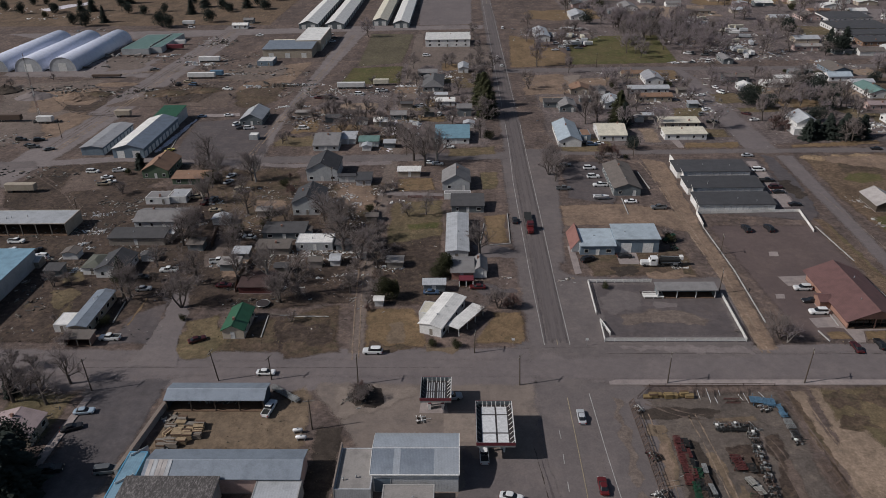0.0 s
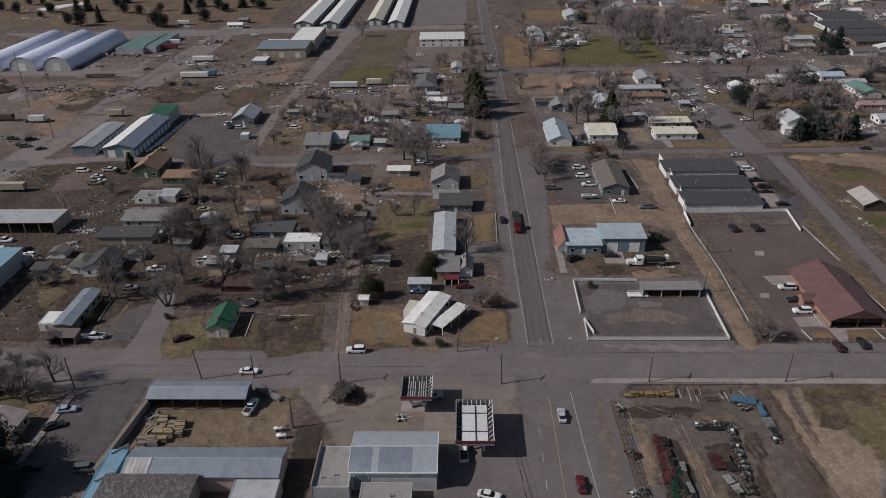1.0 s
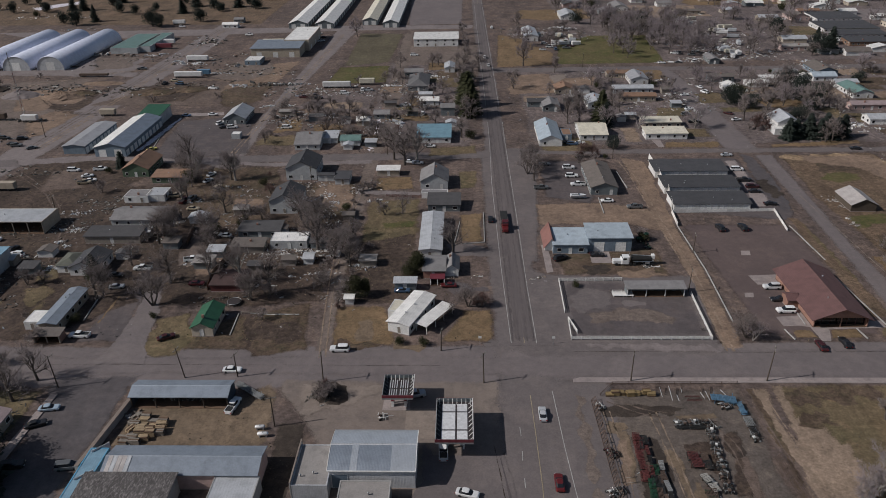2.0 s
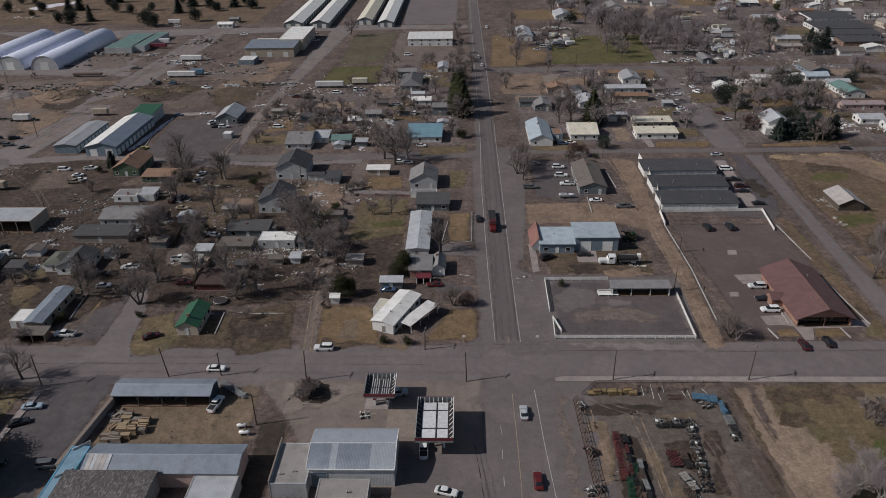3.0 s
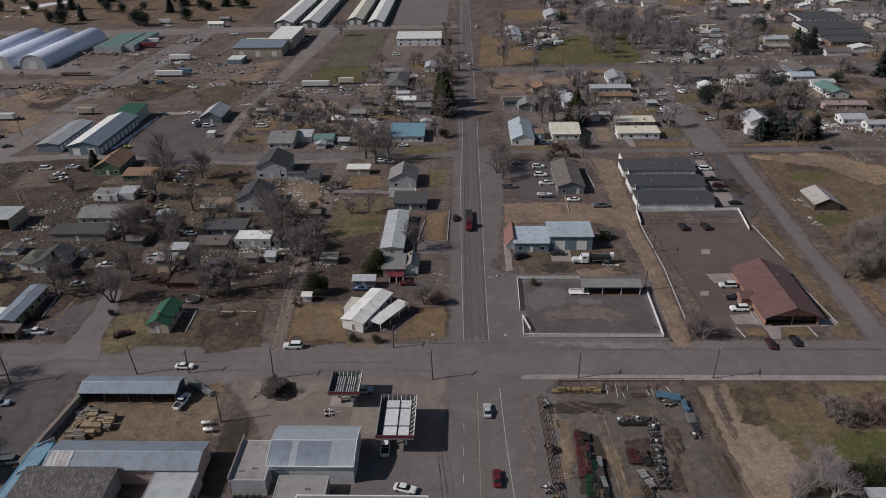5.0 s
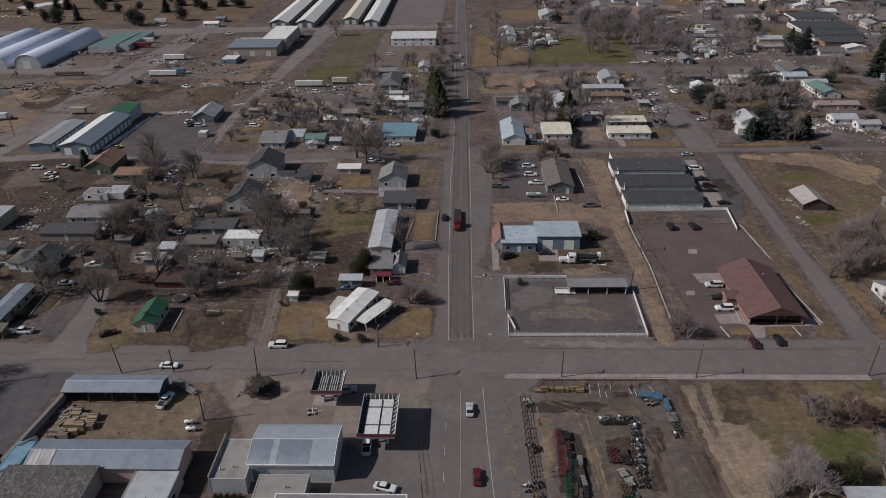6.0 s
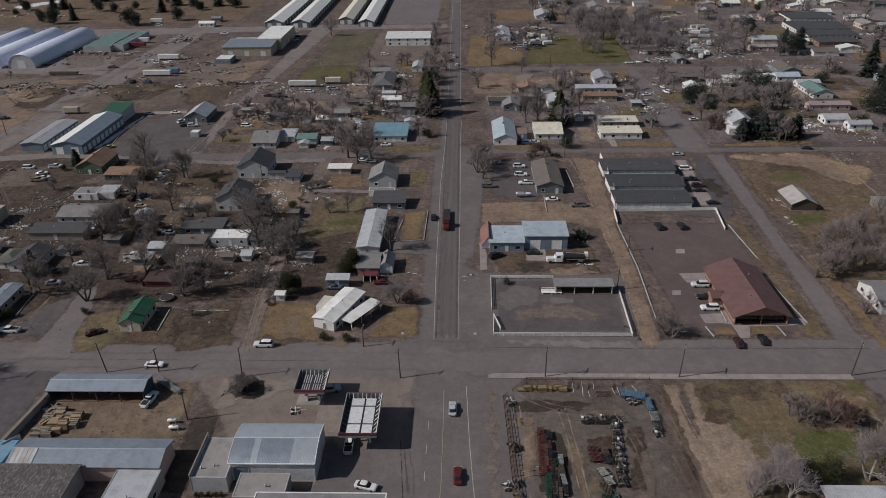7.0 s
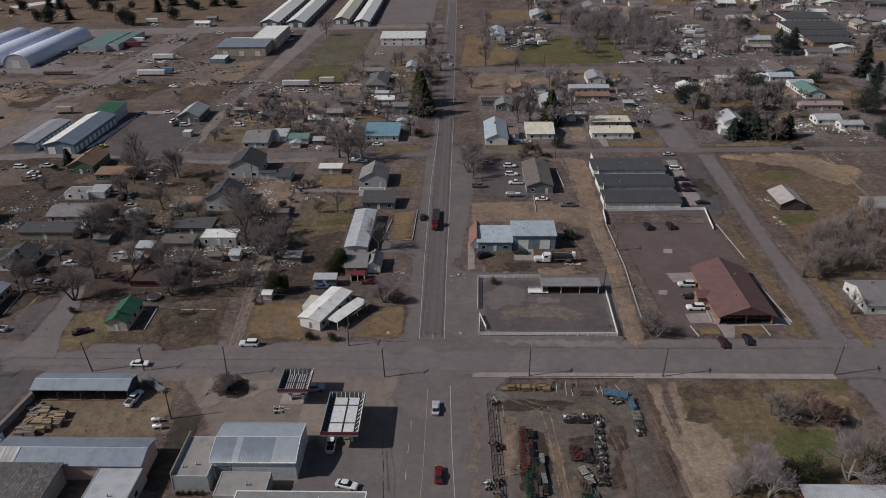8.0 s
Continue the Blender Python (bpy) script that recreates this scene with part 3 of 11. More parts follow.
def build_vehicle(kind, colour, m, label):
    """A car that heads along +x of its own: sedan, suv, pickup, van or truck."""
    body = "car_" + colour
    b = thing({"sedan": "car", "suv": "suv", "pickup": "pickup_truck", "van": "van"}[kind], m, label, {"pickup": "pickup truck", "van": "van", "suv": "car"}.get(kind, "car"))
    L, hw = {"sedan": (4.8, 0.9), "suv": (5.2, 0.97), "pickup": (5.8, 0.98), "van": (5.3, 0.98)}[kind]
    x0, x1 = -L / 2, L / 2
    bm = bmesh.new()
    top = {"sedan": 0.92, "suv": 1.12, "pickup": 1.12, "van": 1.1}[kind]
    loft(bm, [(0.24, x0 + 0.15, x1 - 0.15, hw - 0.08), (0.45, x0, x1, hw), (0.72, x0 + 0.02, x1, hw), (top - 0.06, x0 + 0.06, x1 - 0.12, hw - 0.03), (top, x0 + 0.14, x1 - 0.3, hw - 0.1)])
    part("body", bm, body, b)
    cab = {"sedan": ((-1.75, 1.15), (-1.05, 0.3), 1.45), "suv": ((-2.4, 1.15), (-2.1, 0.35), 1.86), "pickup": ((-0.75, 1.45), (-0.55, 0.75), 1.82), "van": ((-2.5, 1.6), (-2.3, 0.8), 1.85)}[kind]
    (a0, a1), (b0, b1), zt = cab
    bm = bmesh.new()
    loft(bm, [(top - 0.02, a0, a1, hw - 0.12), (zt - 0.06, b0, b1, hw - 0.24)])
    part("glazing", bm, "pane", b, "dark tinted glass")
    bm = bmesh.new()
    loft(bm, [(zt - 0.06, b0 - 0.05, b1 + 0.08, hw - 0.22), (zt, b0 + 0.1, b1 - 0.05, hw - 0.32)])
    part("roof", bm, body, b)
    if kind == "pickup":
        bm = bmesh.new()
        box(bm, x0 + 0.12, -hw + 0.14, top, -0.85, hw - 0.14, top + 0.012)
        part("cargo_bed", bm, "rubber", b)
        bm = bmesh.new()
        for s in (-1, 1):
            box(bm, x0 + 0.06, s * (hw - 0.1) - 0.06, top, -0.75, s * (hw - 0.1) + 0.06, top + 0.12)
        box(bm, x0 + 0.06, -hw + 0.1, top, x0 + 0.16, hw - 0.1, top + 0.12)
        part("bed_rail", bm, body, b)
    wheel_set(b, (-L * 0.3, L * 0.31), hw, 0.36 if kind != "sedan" else 0.32)
    if m.translation.y < 260:
        lights(b, x0, x1, hw, 0.6)
    return b


NAMES = {"sedan": "car", "suv": "sport utility car", "pickup": "pickup truck", "van": "van"}


def car(kind, colour, x, y, rot, where="on gravel", group=""):
    m = pose(x, y, ground_z(x, y), 0, 0, rot)
    label = colour.replace("_", " ") + " " + NAMES[kind] + " parked " + where
    key = (kind, colour, y < 260)
    if key in PROTO:
        return tagged(copy_thing(PROTO[key], m), label, group=group)
    PROTO[key] = build_vehicle(kind, colour, m, label)
    return tagged(PROTO[key], group=group)


def box_trailer(label, x, y, rot, length=12.0, colour="white_siding", h=2.7, base=1.1, name="semi_trailer"):
    b = thing(name, pose(x, y, ground_z(x, y), 0, 0, rot), label, "trailer")
    L, hw = length / 2, 1.28
    bm = bmesh.new()
    loft(bm, [(base, -L, L, hw), (base + h, -L, L, hw), (base + h + 0.05, -L + 0.1, L - 0.1, hw - 0.1)])
    part("box", bm, colour, b)
    part("chassis", boxed(-L + 0.3, -0.5, base - 0.3, L - 0.3, 0.5, base), "rubber", b)
    wheel_set(b, (-L + 1.2, -L + 2.4), hw - 0.02, 0.5)
    for s in (-1, 1):
        part("landing_leg", boxed(L * 0.45 - 0.08, s * 0.7 - 0.08, 0, L * 0.45 + 0.08, s * 0.7 + 0.08, base), "grey_paint", b)
    return b


# ---- trees ----
def limb(bm, p, d, length, r, depth, rng, spread, k, curl=0.25, upward=0.15, least=0.04):
    """A limb that bends as it goes and splits into thinner ones."""
    segs = (1, 2, 3, 3)[depth]
    q = Vector(p)
    pts = [q.copy()]
    for s in range(segs):
        d = (d + Vector((rng.uniform(-curl, curl), rng.uniform(-curl, curl), rng.uniform(-curl, curl) * 0.5 + upward * 0.5))).normalized()
        q = q + d * length / segs
        pts.append(q.copy())
    if depth == 0:
        # a spray of three slender twigs
        for j in range(3):
            tip = pts[0] + (d + Vector((rng.uniform(-0.7, 0.7), rng.uniform(-0.7, 0.7), rng.uniform(-0.5, 0.6)))).normalized() * length * rng.uniform(0.7, 1.25)
            side = (tip - pts[0]).cross(Vector((rng.uniform(-1, 1), rng.uniform(-1, 1), rng.uniform(-1, 1)))).normalized() * r * 0.55
            bm.faces.new([bm.verts.new(v) for v in (pts[0] - side, pts[0] + side, tip)])
        return
    for s in range(segs):
        ra, rb = r * (1 - 0.55 * s / segs), r * (1 - 0.55 * (s + 1) / segs)
        tube(bm, pts[s], pts[s + 1], ra, rb, (3, 3, 4, 5)[depth], False, 1 if depth > 1 else 0)
    kids = k[len(k) - depth]
    for i in range(kids):
        f = 0.3 + 0.7 * (i + rng.random()) / kids
        s = min(segs - 1, int(f * segs))
        base = pts[s].lerp(pts[s + 1], min(1.0, f * segs - s))
        side = d.orthogonal().normalized()
        side.rotate(Matrix.Rotation(rng.uniform(0, 2 * math.pi), 3, d))
        nd = (d * (1 - spread) + side * spread * rng.uniform(0.7, 1.3) + Vector((0, 0, upward))).normalized()
        limb(bm, base, nd, length * rng.uniform(0.5, 0.78), max(r * 0.56 * (1 - 0.3 * f), least), depth - 1, rng, spread, k, curl, upward, least)


def bare_tree(seed, height, label, spread=0.5, trunks=1, twigs="twig", bark="bark", k=(7, 5, 5, 5), upward=0.1, thick=0.026, least=0.03):
    """A leafless tree: a forking trunk, limbs from a third of its height up, and fine twigs."""
    rng = random.Random(seed)
    b = thing("tree", pose(0, 0, 0), label, "tree")
    trunk = bmesh.new()
    crown = bmesh.new()
    for t in range(trunks):
        lean = Vector((rng.uniform(-0.1, 0.1), rng.uniform(-0.1, 0.1), 1)) if trunks == 1 else Vector((rng.uniform(-0.4, 0.4), rng.uniform(-0.4, 0.4), 1))
        top = lean.normalized() * height * 0.46
        r = height * thick * (1 if trunks == 1 else 0.7)
        bend = Vector((rng.uniform(-0.3, 0.3), rng.uniform(-0.3, 0.3), 0))
        tube(trunk, (0, 0, -0.3), top * 0.5 + bend, r * 1.3, r, 8, False)
        tube(trunk, top * 0.5 + bend, top, r, r * 0.6, 8, False)
        for i in range(k[0]):
            f = (i + rng.random()) / k[0]
            a = 2.4 * i + rng.uniform(-0.5, 0.5)
            tilt = radians(72 - 52 * f) * (0.55 + spread * 0.8)
            out = Vector((math.cos(a) * math.sin(tilt), math.sin(a) * math.sin(tilt), math.cos(tilt)))
            base = top * (0.38 + 0.62 * f) + bend * (1 - f)
            limb(crown, base, out, height * rng.uniform(0.27, 0.36), r * 0.58, 3, rng, 0.35 + spread * 0.3, k[1:], 0.3, upward, least)
    part("trunk", trunk, bark, b)
    part("crown", crown, (twigs, bark), b)
    return b


def conifer(seed, height, label, width=0.22, leaf="needles", taper=0.8):
    """An evergreen with whorls of drooping sprays."""
    rng = random.Random(seed)
    b = thing("evergreen_tree", pose(0, 0, 0), label, "tree")
    bm = bmesh.new()
    tube(bm, (0, 0, -0.3), (0, 0, height * 0.95), height * 0.02, 0.02, 7, False)
    part("trunk", bm, "bark", b)
    bm = bmesh.new()
    z = height * 0.06
    while z < height * 0.99:
        f = z / height
        reach = height * width * (1 - f) ** taper * rng.uniform(0.8, 1.12) + 0.12
        n = 6 + int(7 * (1 - f))
        for i in range(n):
            a = rng.uniform(0, 2 * math.pi)
            r = reach * rng.uniform(0.6, 1.1)
            d = Vector((math.cos(a), math.sin(a), 0))
            s = Vector((-d.y, d.x, 0))
            for j in range(8):
                g = 0.2 + 0.8 * (j + rng.random()) / 8
                c = d * r * g + Vector((0, 0, z - 0.22 * r * g + rng.uniform(-0.4, 0.4)))
                w = (0.10 * height * width + 0.16 * r * (1 - g * 0.6)) * rng.uniform(0.5, 1.1)
                for tilt in (-1, 1):
                    p = [c - d * w * 0.9, c + s * w * tilt * rng.uniform(0.7, 1.1) + Vector((0, 0, -0.2 * w)), c + d * w * rng.uniform(0.9, 1.5) - Vector((0, 0, 0.35 * w))]
                    bm.faces.new([bm.verts.new(q) for q in p])
        z += height * rng.uniform(0.024, 0.036)
    part("crown", bm, leaf, b)
    return b


def round_evergreen(seed, height, label, leaf="needles_olive", wide=0.85, fat=1.0):
    """A broad evergreen or bush of many small leaf clumps."""
    rng = random.Random(seed)
    b = thing("evergreen_bush", pose(0, 0, 0), label, "bush")
    bm = bmesh.new()
    tube(bm, (0, 0, -0.2), (0, 0, height * 0.5), height * 0.03, height * 0.015, 6, False)
    part("trunk", bm, "bark", b)
    bm = bmesh.new()
    lobes = [(Vector((rng.uniform(-0.3, 0.3) * wide, rng.uniform(-0.3, 0.3) * wide, rng.uniform(0.24, 0.66))) * height, rng.uniform(0.18, 0.34) * height * fat) for _ in range(11)]
    for c, r in lobes:
        for _ in range(520):
            v = Vector((rng.gauss(0, 1), rng.gauss(0, 1), rng.gauss(0, 1))).normalized() * r * (0.55 + 0.5 * rng.random() ** 0.5) * rng.uniform(0.85, 1.15)
            q = c + v
            q.z = max(q.z, 0.05)
            u, w = Vector((rng.uniform(-1, 1), rng.uniform(-1, 1), rng.uniform(-1, 1))), Vector((rng.uniform(-1, 1), rng.uniform(-1, 1), rng.uniform(-1, 1)))
            s = height * rng.uniform(0.016, 0.028)
            bm.faces.new([bm.verts.new(q + u * s), bm.verts.new(q + w * s), bm.verts.new(q - (u + w) * s * 0.6)])
    part("crown", bm, leaf, b)
    return b


TREES = {}


def plant(kind, x, y, size=1.0, label=""):
    """A copy of one of the trees, turned by chance."""
    rng = random.Random(int(x * 53 + y * 29))
    size *= 1.2
    if y > 340 and kind + "_far" in SPECIES:
        kind += "_far"
    if kind not in TREES:
        TREES[kind] = SPECIES[kind]()
        ob = TREES[kind]
        ob.matrix_basis = pose(x, y, 0, 0, 0, rng.uniform(0, 360)) @ Matrix.Diagonal((size, size, size, 1))
    else:
        ob = copy_thing(TREES[kind], Matrix.Identity(4))
        ob.matrix_basis = pose(x, y, 0, 0, 0, rng.uniform(0, 360)) @ Matrix.Diagonal((size * rng.uniform(0.92, 1.08), size * rng.uniform(0.92, 1.08), size, 1))
    return tagged(ob, label)


SPECIES = {
    "wide": lambda: bare_tree(3, 12, "leafless broad grey-brown tree in a yard", 0.6),
    "tall": lambda: bare_tree(5, 14, "leafless tall grey tree with upright limbs", 0.3, 1, "twig", "bark_pale", (8, 5, 5, 5), 0.25),
    "multi": lambda: bare_tree(8, 9, "leafless many-stemmed grey-brown tree", 0.55, 3, "twig", "bark", (4, 5, 5, 4)),
    "mauve": lambda: bare_tree(12, 13, "leafless mauve-grey tree with dense fine twigs", 0.5, 2, "twig_mauve", "bark_pale", (4, 6, 6, 5), 0.15),
    "pale": lambda: bare_tree(15, 13, "leafless tree with pale thick limbs", 0.5, 2, "twig_mauve", "bark_pale", (4, 5, 4, 4), 0.15, 0.034, 0.024),
    "thicket": lambda: bare_tree(25, 9, "leafless many-stemmed grey-brown thicket beside a street", 0.35, 5, "twig", "bark", (3, 4, 4, 4), 0.22, 0.02, 0.025),
    "bush": lambda: bare_tree(18, 4.5, "leafless brown thicket of shrubs", 0.6, 4, "twig", "bark", (3, 5, 4, 3)),
    "redbush": lambda: bare_tree(21, 4.5, "leafless reddish-brown shrub in dry grass", 0.6, 4, "twig_red", "bark", (4, 5, 5, 3)),
    "wide_far": lambda: bare_tree(4, 12, "leafless broad grey-brown tree beyond the houses", 0.6, 1, "twig", "bark", (7, 5, 5, 4), 0.1, 0.02, 0.06),
    "tall_far": lambda: bare_tree(6, 14, "leafless tall grey tree beyond the houses", 0.3, 1, "twig", "bark", (7, 5, 5, 4), 0.25, 0.02, 0.06),
    "multi_far": lambda: bare_tree(9, 9, "leafless many-stemmed brown tree beyond the houses", 0.55, 3, "twig", "bark", (3, 4, 4, 3), 0.1, 0.02, 0.07),
    "mauve_far": lambda: bare_tree(13, 13, "leafless mauve-grey tree with fine twigs beyond the houses", 0.6, 1, "twig_mauve", "bark", (7, 5, 5, 4), 0.15, 0.017, 0.06),
    "pale_far": lambda: bare_tree(16, 13, "leafless pale tree beyond the houses", 0.55, 1, "twig_mauve", "bark", (7, 5, 5, 4), 0.15, 0.02, 0.06),
    "bush_far": lambda: bare_tree(19, 4.5, "leafless brown shrubs beyond the houses", 0.6, 4, "twig", "bark", (3, 3, 3, 3), 0.1, 0.02, 0.07),
    "conifer": lambda: conifer(31, 15, "tall dark green conifer", 0.34),
    "fir": lambda: conifer(33, 9, "dark green spreading conifer", 0.38, "needles", 0.55),
    "spruce": lambda: conifer(53, 14, "tall dark spruce with ragged broad crown", 0.36, "needles_olive", 0.5),
    "blue_spruce": lambda: conifer(57, 10, "dense dark blue-green spruce", 0.46, "needles", 0.55),
    "pine": lambda: round_evergreen(35, 8, "dark green broad pine", "needles", 0.9),
    "park_pine": lambda: round_evergreen(47, 9, "dark green broad-crowned pine on open grass", "needles", 0.6, 0.82),
    "juniper": lambda: round_evergreen(43, 7.5, "dark olive-green upright juniper", "needles_olive", 0.55, 0.68),
    "shrub": lambda: round_evergreen(37, 2.2, "clipped dark evergreen shrub", "needles_olive", 1.1),
    "cedar": lambda: round_evergreen(39, 5, "dark olive juniper bush", "needles_olive", 0.8),
}


# ---- street furniture ----
def utility_pole(x, y, h, lean_x=0.0, lean_y=0.0, arm=0.0, lamp=False, label="wooden utility pole with crossarm beside the street"):
    b = thing("utility_pole", pose(x, y, 0), label, "utility pole", "poles along the street")
    bm = bmesh.new()
    tx, ty = h * lean_x, h * lean_y
    tube(bm, (0, 0, -0.3), (tx, ty, h), 0.17, 0.11, 8)
    part("pole", bm, "pole_wood", b)
    m = pose(tx * 0.95, ty * 0.95, h * 0.95, 0, 0, arm)
    part("crossarm", box(bmesh.new(), -1.3, -0.07, -0.08, 1.3, 0.07, 0.08, m), "plank_grey", b)
    for s in (-1.15, -0.45, 0.45, 1.15):
        bm = bmesh.new()
        p = m @ Vector((s, 0, 0.08))
        tube(bm, p, p + Vector((0, 0, 0.22)), 0.06, 0.04, 6)
        part("insulator", bm, "grey_paint", b)
    if lamp:
        bm = bmesh.new()
        tube(bm, (tx * 0.8, ty * 0.8, h * 0.8), (tx * 0.8, ty * 0.8 + 2.0, h * 0.86), 0.04, 0.04, 6)
        part("lamp_arm", bm, "pole_metal", b)
        part("lamp_head", boxed(tx * 0.8 - 0.15, ty * 0.8 + 1.8, h * 0.86 - 0.08, tx * 0.8 + 0.15, ty * 0.8 + 2.5, h * 0.86 + 0.08), "grey_paint", b)
    return b


def rail_fence(name, label, points, h=1.1, post=3.0, rails=(0.55, 1.0), size=0.07, material="white_fence"):
    """A fence of posts and rails along a line of points."""
    b = thing(name, pose(points[0][0], points[0][1], 0), label, "fence")
    ox, oy = points[0]
    for (x0, y0), (x1, y1) in zip(points, points[1:]):
        ln = math.hypot(x1 - x0, y1 - y0)
        a = math.degrees(math.atan2(y1 - y0, x1 - x0))
        m = pose(x0 - ox, y0 - oy, 0, 0, 0, a)
        n = max(1, round(ln / post))
        for i in range(n + 1):
            part("post", box(bmesh.new(), ln * i / n - size, -size, -0.2, ln * i / n + size, size, h, m), material, b)
        for z in rails:
            part("rail", box(bmesh.new(), 0, -size * 0.6, z - size, ln, size * 0.6, z + size, m), material, b)
    return b


def board_fence(label, x0, y0, x1, y1, h=1.7, material="white_fence", name="board_fence"):
    """A close fence of upright boards on posts."""
    ln = math.hypot(x1 - x0, y1 - y0)
    b = thing(name, pose(x0, y0, 0, 0, 0, math.degrees(math.atan2(y1 - y0, x1 - x0))), label, "fence")
    n = max(1, round(ln / 2.4))
    for i in range(n):
        part("fence_panel", boxed(ln * i / n + 0.05, -0.03, 0.05, ln * (i + 1) / n - 0.05, 0.03, h), material, b)
    for i in range(n + 1):
        part("post", boxed(ln * i / n - 0.06, -0.06, -0.2, ln * i / n + 0.06, 0.06, h + 0.1), material, b)
    return b


def mound(x, y, w, d, h, material="dirt_lane", label="heap of loose brown earth in a yard"):
    """A heap of earth with a worn, uneven top."""
    bm = bmesh.new()
    n, rings = 22, 7
    rows = []
    for j in range(rings):
        f = j / (rings - 1)
        rows.append([bm.verts.new((w / 2 * (1 - f) * math.cos(6.2832 * i / n) * (1 + 0.3 * noise.noise((x + i * 0.7, j, y))), d / 2 * (1 - f) * math.sin(6.2832 * i / n) * (1 + 0.3 * noise.noise((y, i * 0.7, j))),
                                  -0.2 if j == 0 else h * f * (0.85 + 0.3 * noise.noise((i * 0.5, x, j * 0.6))))) for i in range(n)])
    for p, q in zip(rows, rows[1:]):
        for i in range(n):
            bm.faces.new((p[i], p[(i + 1) % n], q[(i + 1) % n], q[i]))
    ob = link("earth_mound", bm, material)
    ob.matrix_basis = pose(x, y, 0)
    return tagged(ob, label, "mound", kind="stuff")


def junk(x, y, w, d, n, big=0.8, rot=0.0, material="junk", label="scattered scrap, boards and boxes on bare ground", flat=0.5, name="scrap_heap"):
    """Loose scrap over a patch, too small and mixed to count."""
    rng = random.Random(int(x * 13 + y * 7 + n))
    w, d, big, n = w * 1.4, d * 1.2, big * 0.62, int(n * 1.2)
    bm = bmesh.new()
    clumps = [(rng.uniform(-0.8, 0.8), rng.uniform(-0.8, 0.8), rng.uniform(0.04, 0.2)) for _ in range(3 + int(w * d / 120))]
    for _ in range(n):
        cx, cy, sp = rng.choice(clumps) if rng.random() < 0.8 else (0, 0, 0.5)
        px, py = max(-1, min(1, rng.gauss(cx, sp))) * w / 2, max(-1, min(1, rng.gauss(cy, sp))) * d / 2
        s = big * rng.uniform(0.25, 1.0)
        a, c, hh = s * rng.uniform(0.5, 2.6), s * rng.uniform(0.2, 0.7), s * rng.uniform(0.06, flat * 0.75)
        m = pose(px, py, 0, 0, 0, rng.uniform(0, 360)) @ pose(0, 0, hh * 0.3, rng.uniform(-14, 14), rng.uniform(-14, 14), 0)
        box(bm, -a / 2, -c / 2, -hh * 0.3 - 0.1, a / 2, c / 2, hh, m)
    ob = link(name, bm, material)
    ob.matrix_basis = pose(x, y, 0, 0, 0, rot)
    return tagged(ob, label, "scrap", kind="stuff")



# ---- ground, streets and lots ----
bm = bmesh.new()
for i in range(4):
    bm.verts.new(((-2500, -400), (2500, -400), (2500, 4000), (-2500, 4000))[i] + (0.0,))
bm.verts.ensure_lookup_table()
bm.faces.new(bm.verts[:])
tagged(link("ground", bm, "bare_ground"), "bare brown winter ground with dry weeds", "ground", kind="structure")
patch("road_base", "worn asphalt spread beneath the main road", "asphalt_worn", 0.03, (-12.5, -60.0), (12.5, -60.0), (12.5, 162.0), (-12.5, 162.0), wobble=0.5)
patch("street_base", "worn asphalt spread beneath the cross street", "asphalt", 0.031, (-160.0, 141.5), (130.0, 141.5), (130.0, 160.0), (-160.0, 159.0), wobble=0.5)
strip("main_road", "worn grey-brown asphalt main road", "asphalt_worn", 0.05, 0.0, -60.0, -1.0, 300.0, 17.0, 0.5)
strip("main_road_north", "worn asphalt main road leading out of town", "asphalt_worn", 0.05, -1.0, 298.0, -3.0, 1500.0, 13.0, 0.5)
strip("cross_street_west", "grey-brown asphalt cross street", "asphalt", 0.06, -700.0, 149.2, -55.0, 149.3, 9.8, 0.4)
strip("cross_street_middle", "grey-brown asphalt cross street", "asphalt", 0.0602, -66.0, 149.3, 2.0, 149.3, 9.8, 0.4)
strip("cross_street_east", "grey-brown asphalt cross street", "asphalt", 0.061, -8.0, 150.4, 700.0, 150.4, 14.0, 0.3)
strip("side_street_west", "narrow worn side street", "asphalt_worn", 0.055, -700.0, 279.0, 0.0, 302.0, 12.0, 0.6)
strip("side_street_east", "narrow asphalt side street", "asphalt_worn", 0.056, -2.0, 304.3, 700.0, 309.0, 8.5, 0.5)
patch("east_block", "grey-brown worn ground between houses", "town_soil", 0.02, (14.0, 311.0), (262.0, 314.0), (262.0, 454.0), (14.0, 458.0), wobble=1.5, step=8.0, fade=5.0)
patch("far_block", "grey-brown worn ground among far houses", "town_soil", 0.0205, (60.0, 468.0), (480.0, 466.0), (480.0, 840.0), (60.0, 840.0), wobble=2.0, step=12.0, fade=6.0)
patch("north_block", "grey-brown worn ground between houses", "town_soil", 0.021, (-64.0, 312.0), (-10.0, 312.0), (-10.0, 475.0), (-64.0, 475.0), wobble=1.5, step=6.0, fade=4.0)
patch("gravel_street", "dusty gravel street between blocks", "gravel_road", 0.045, (-126.0, 287.9), (-110.6, 284.3), (-112.1, 367.7), (-95.6, 580.8), (-114.8, 582.0), (-120.4, 340.3))
patch("dirt_road", "broad dusty dirt road past the yards", "gravel_road", 0.045, (-225.8, 290.0), (-209.9, 262.2), (-203.0, 309.0), (-199.5, 370.5), (-193.0, 526.1), (-193.8, 610.2), (-215.2, 611.7), (-217.1, 500.9), (-222.5, 381.5))
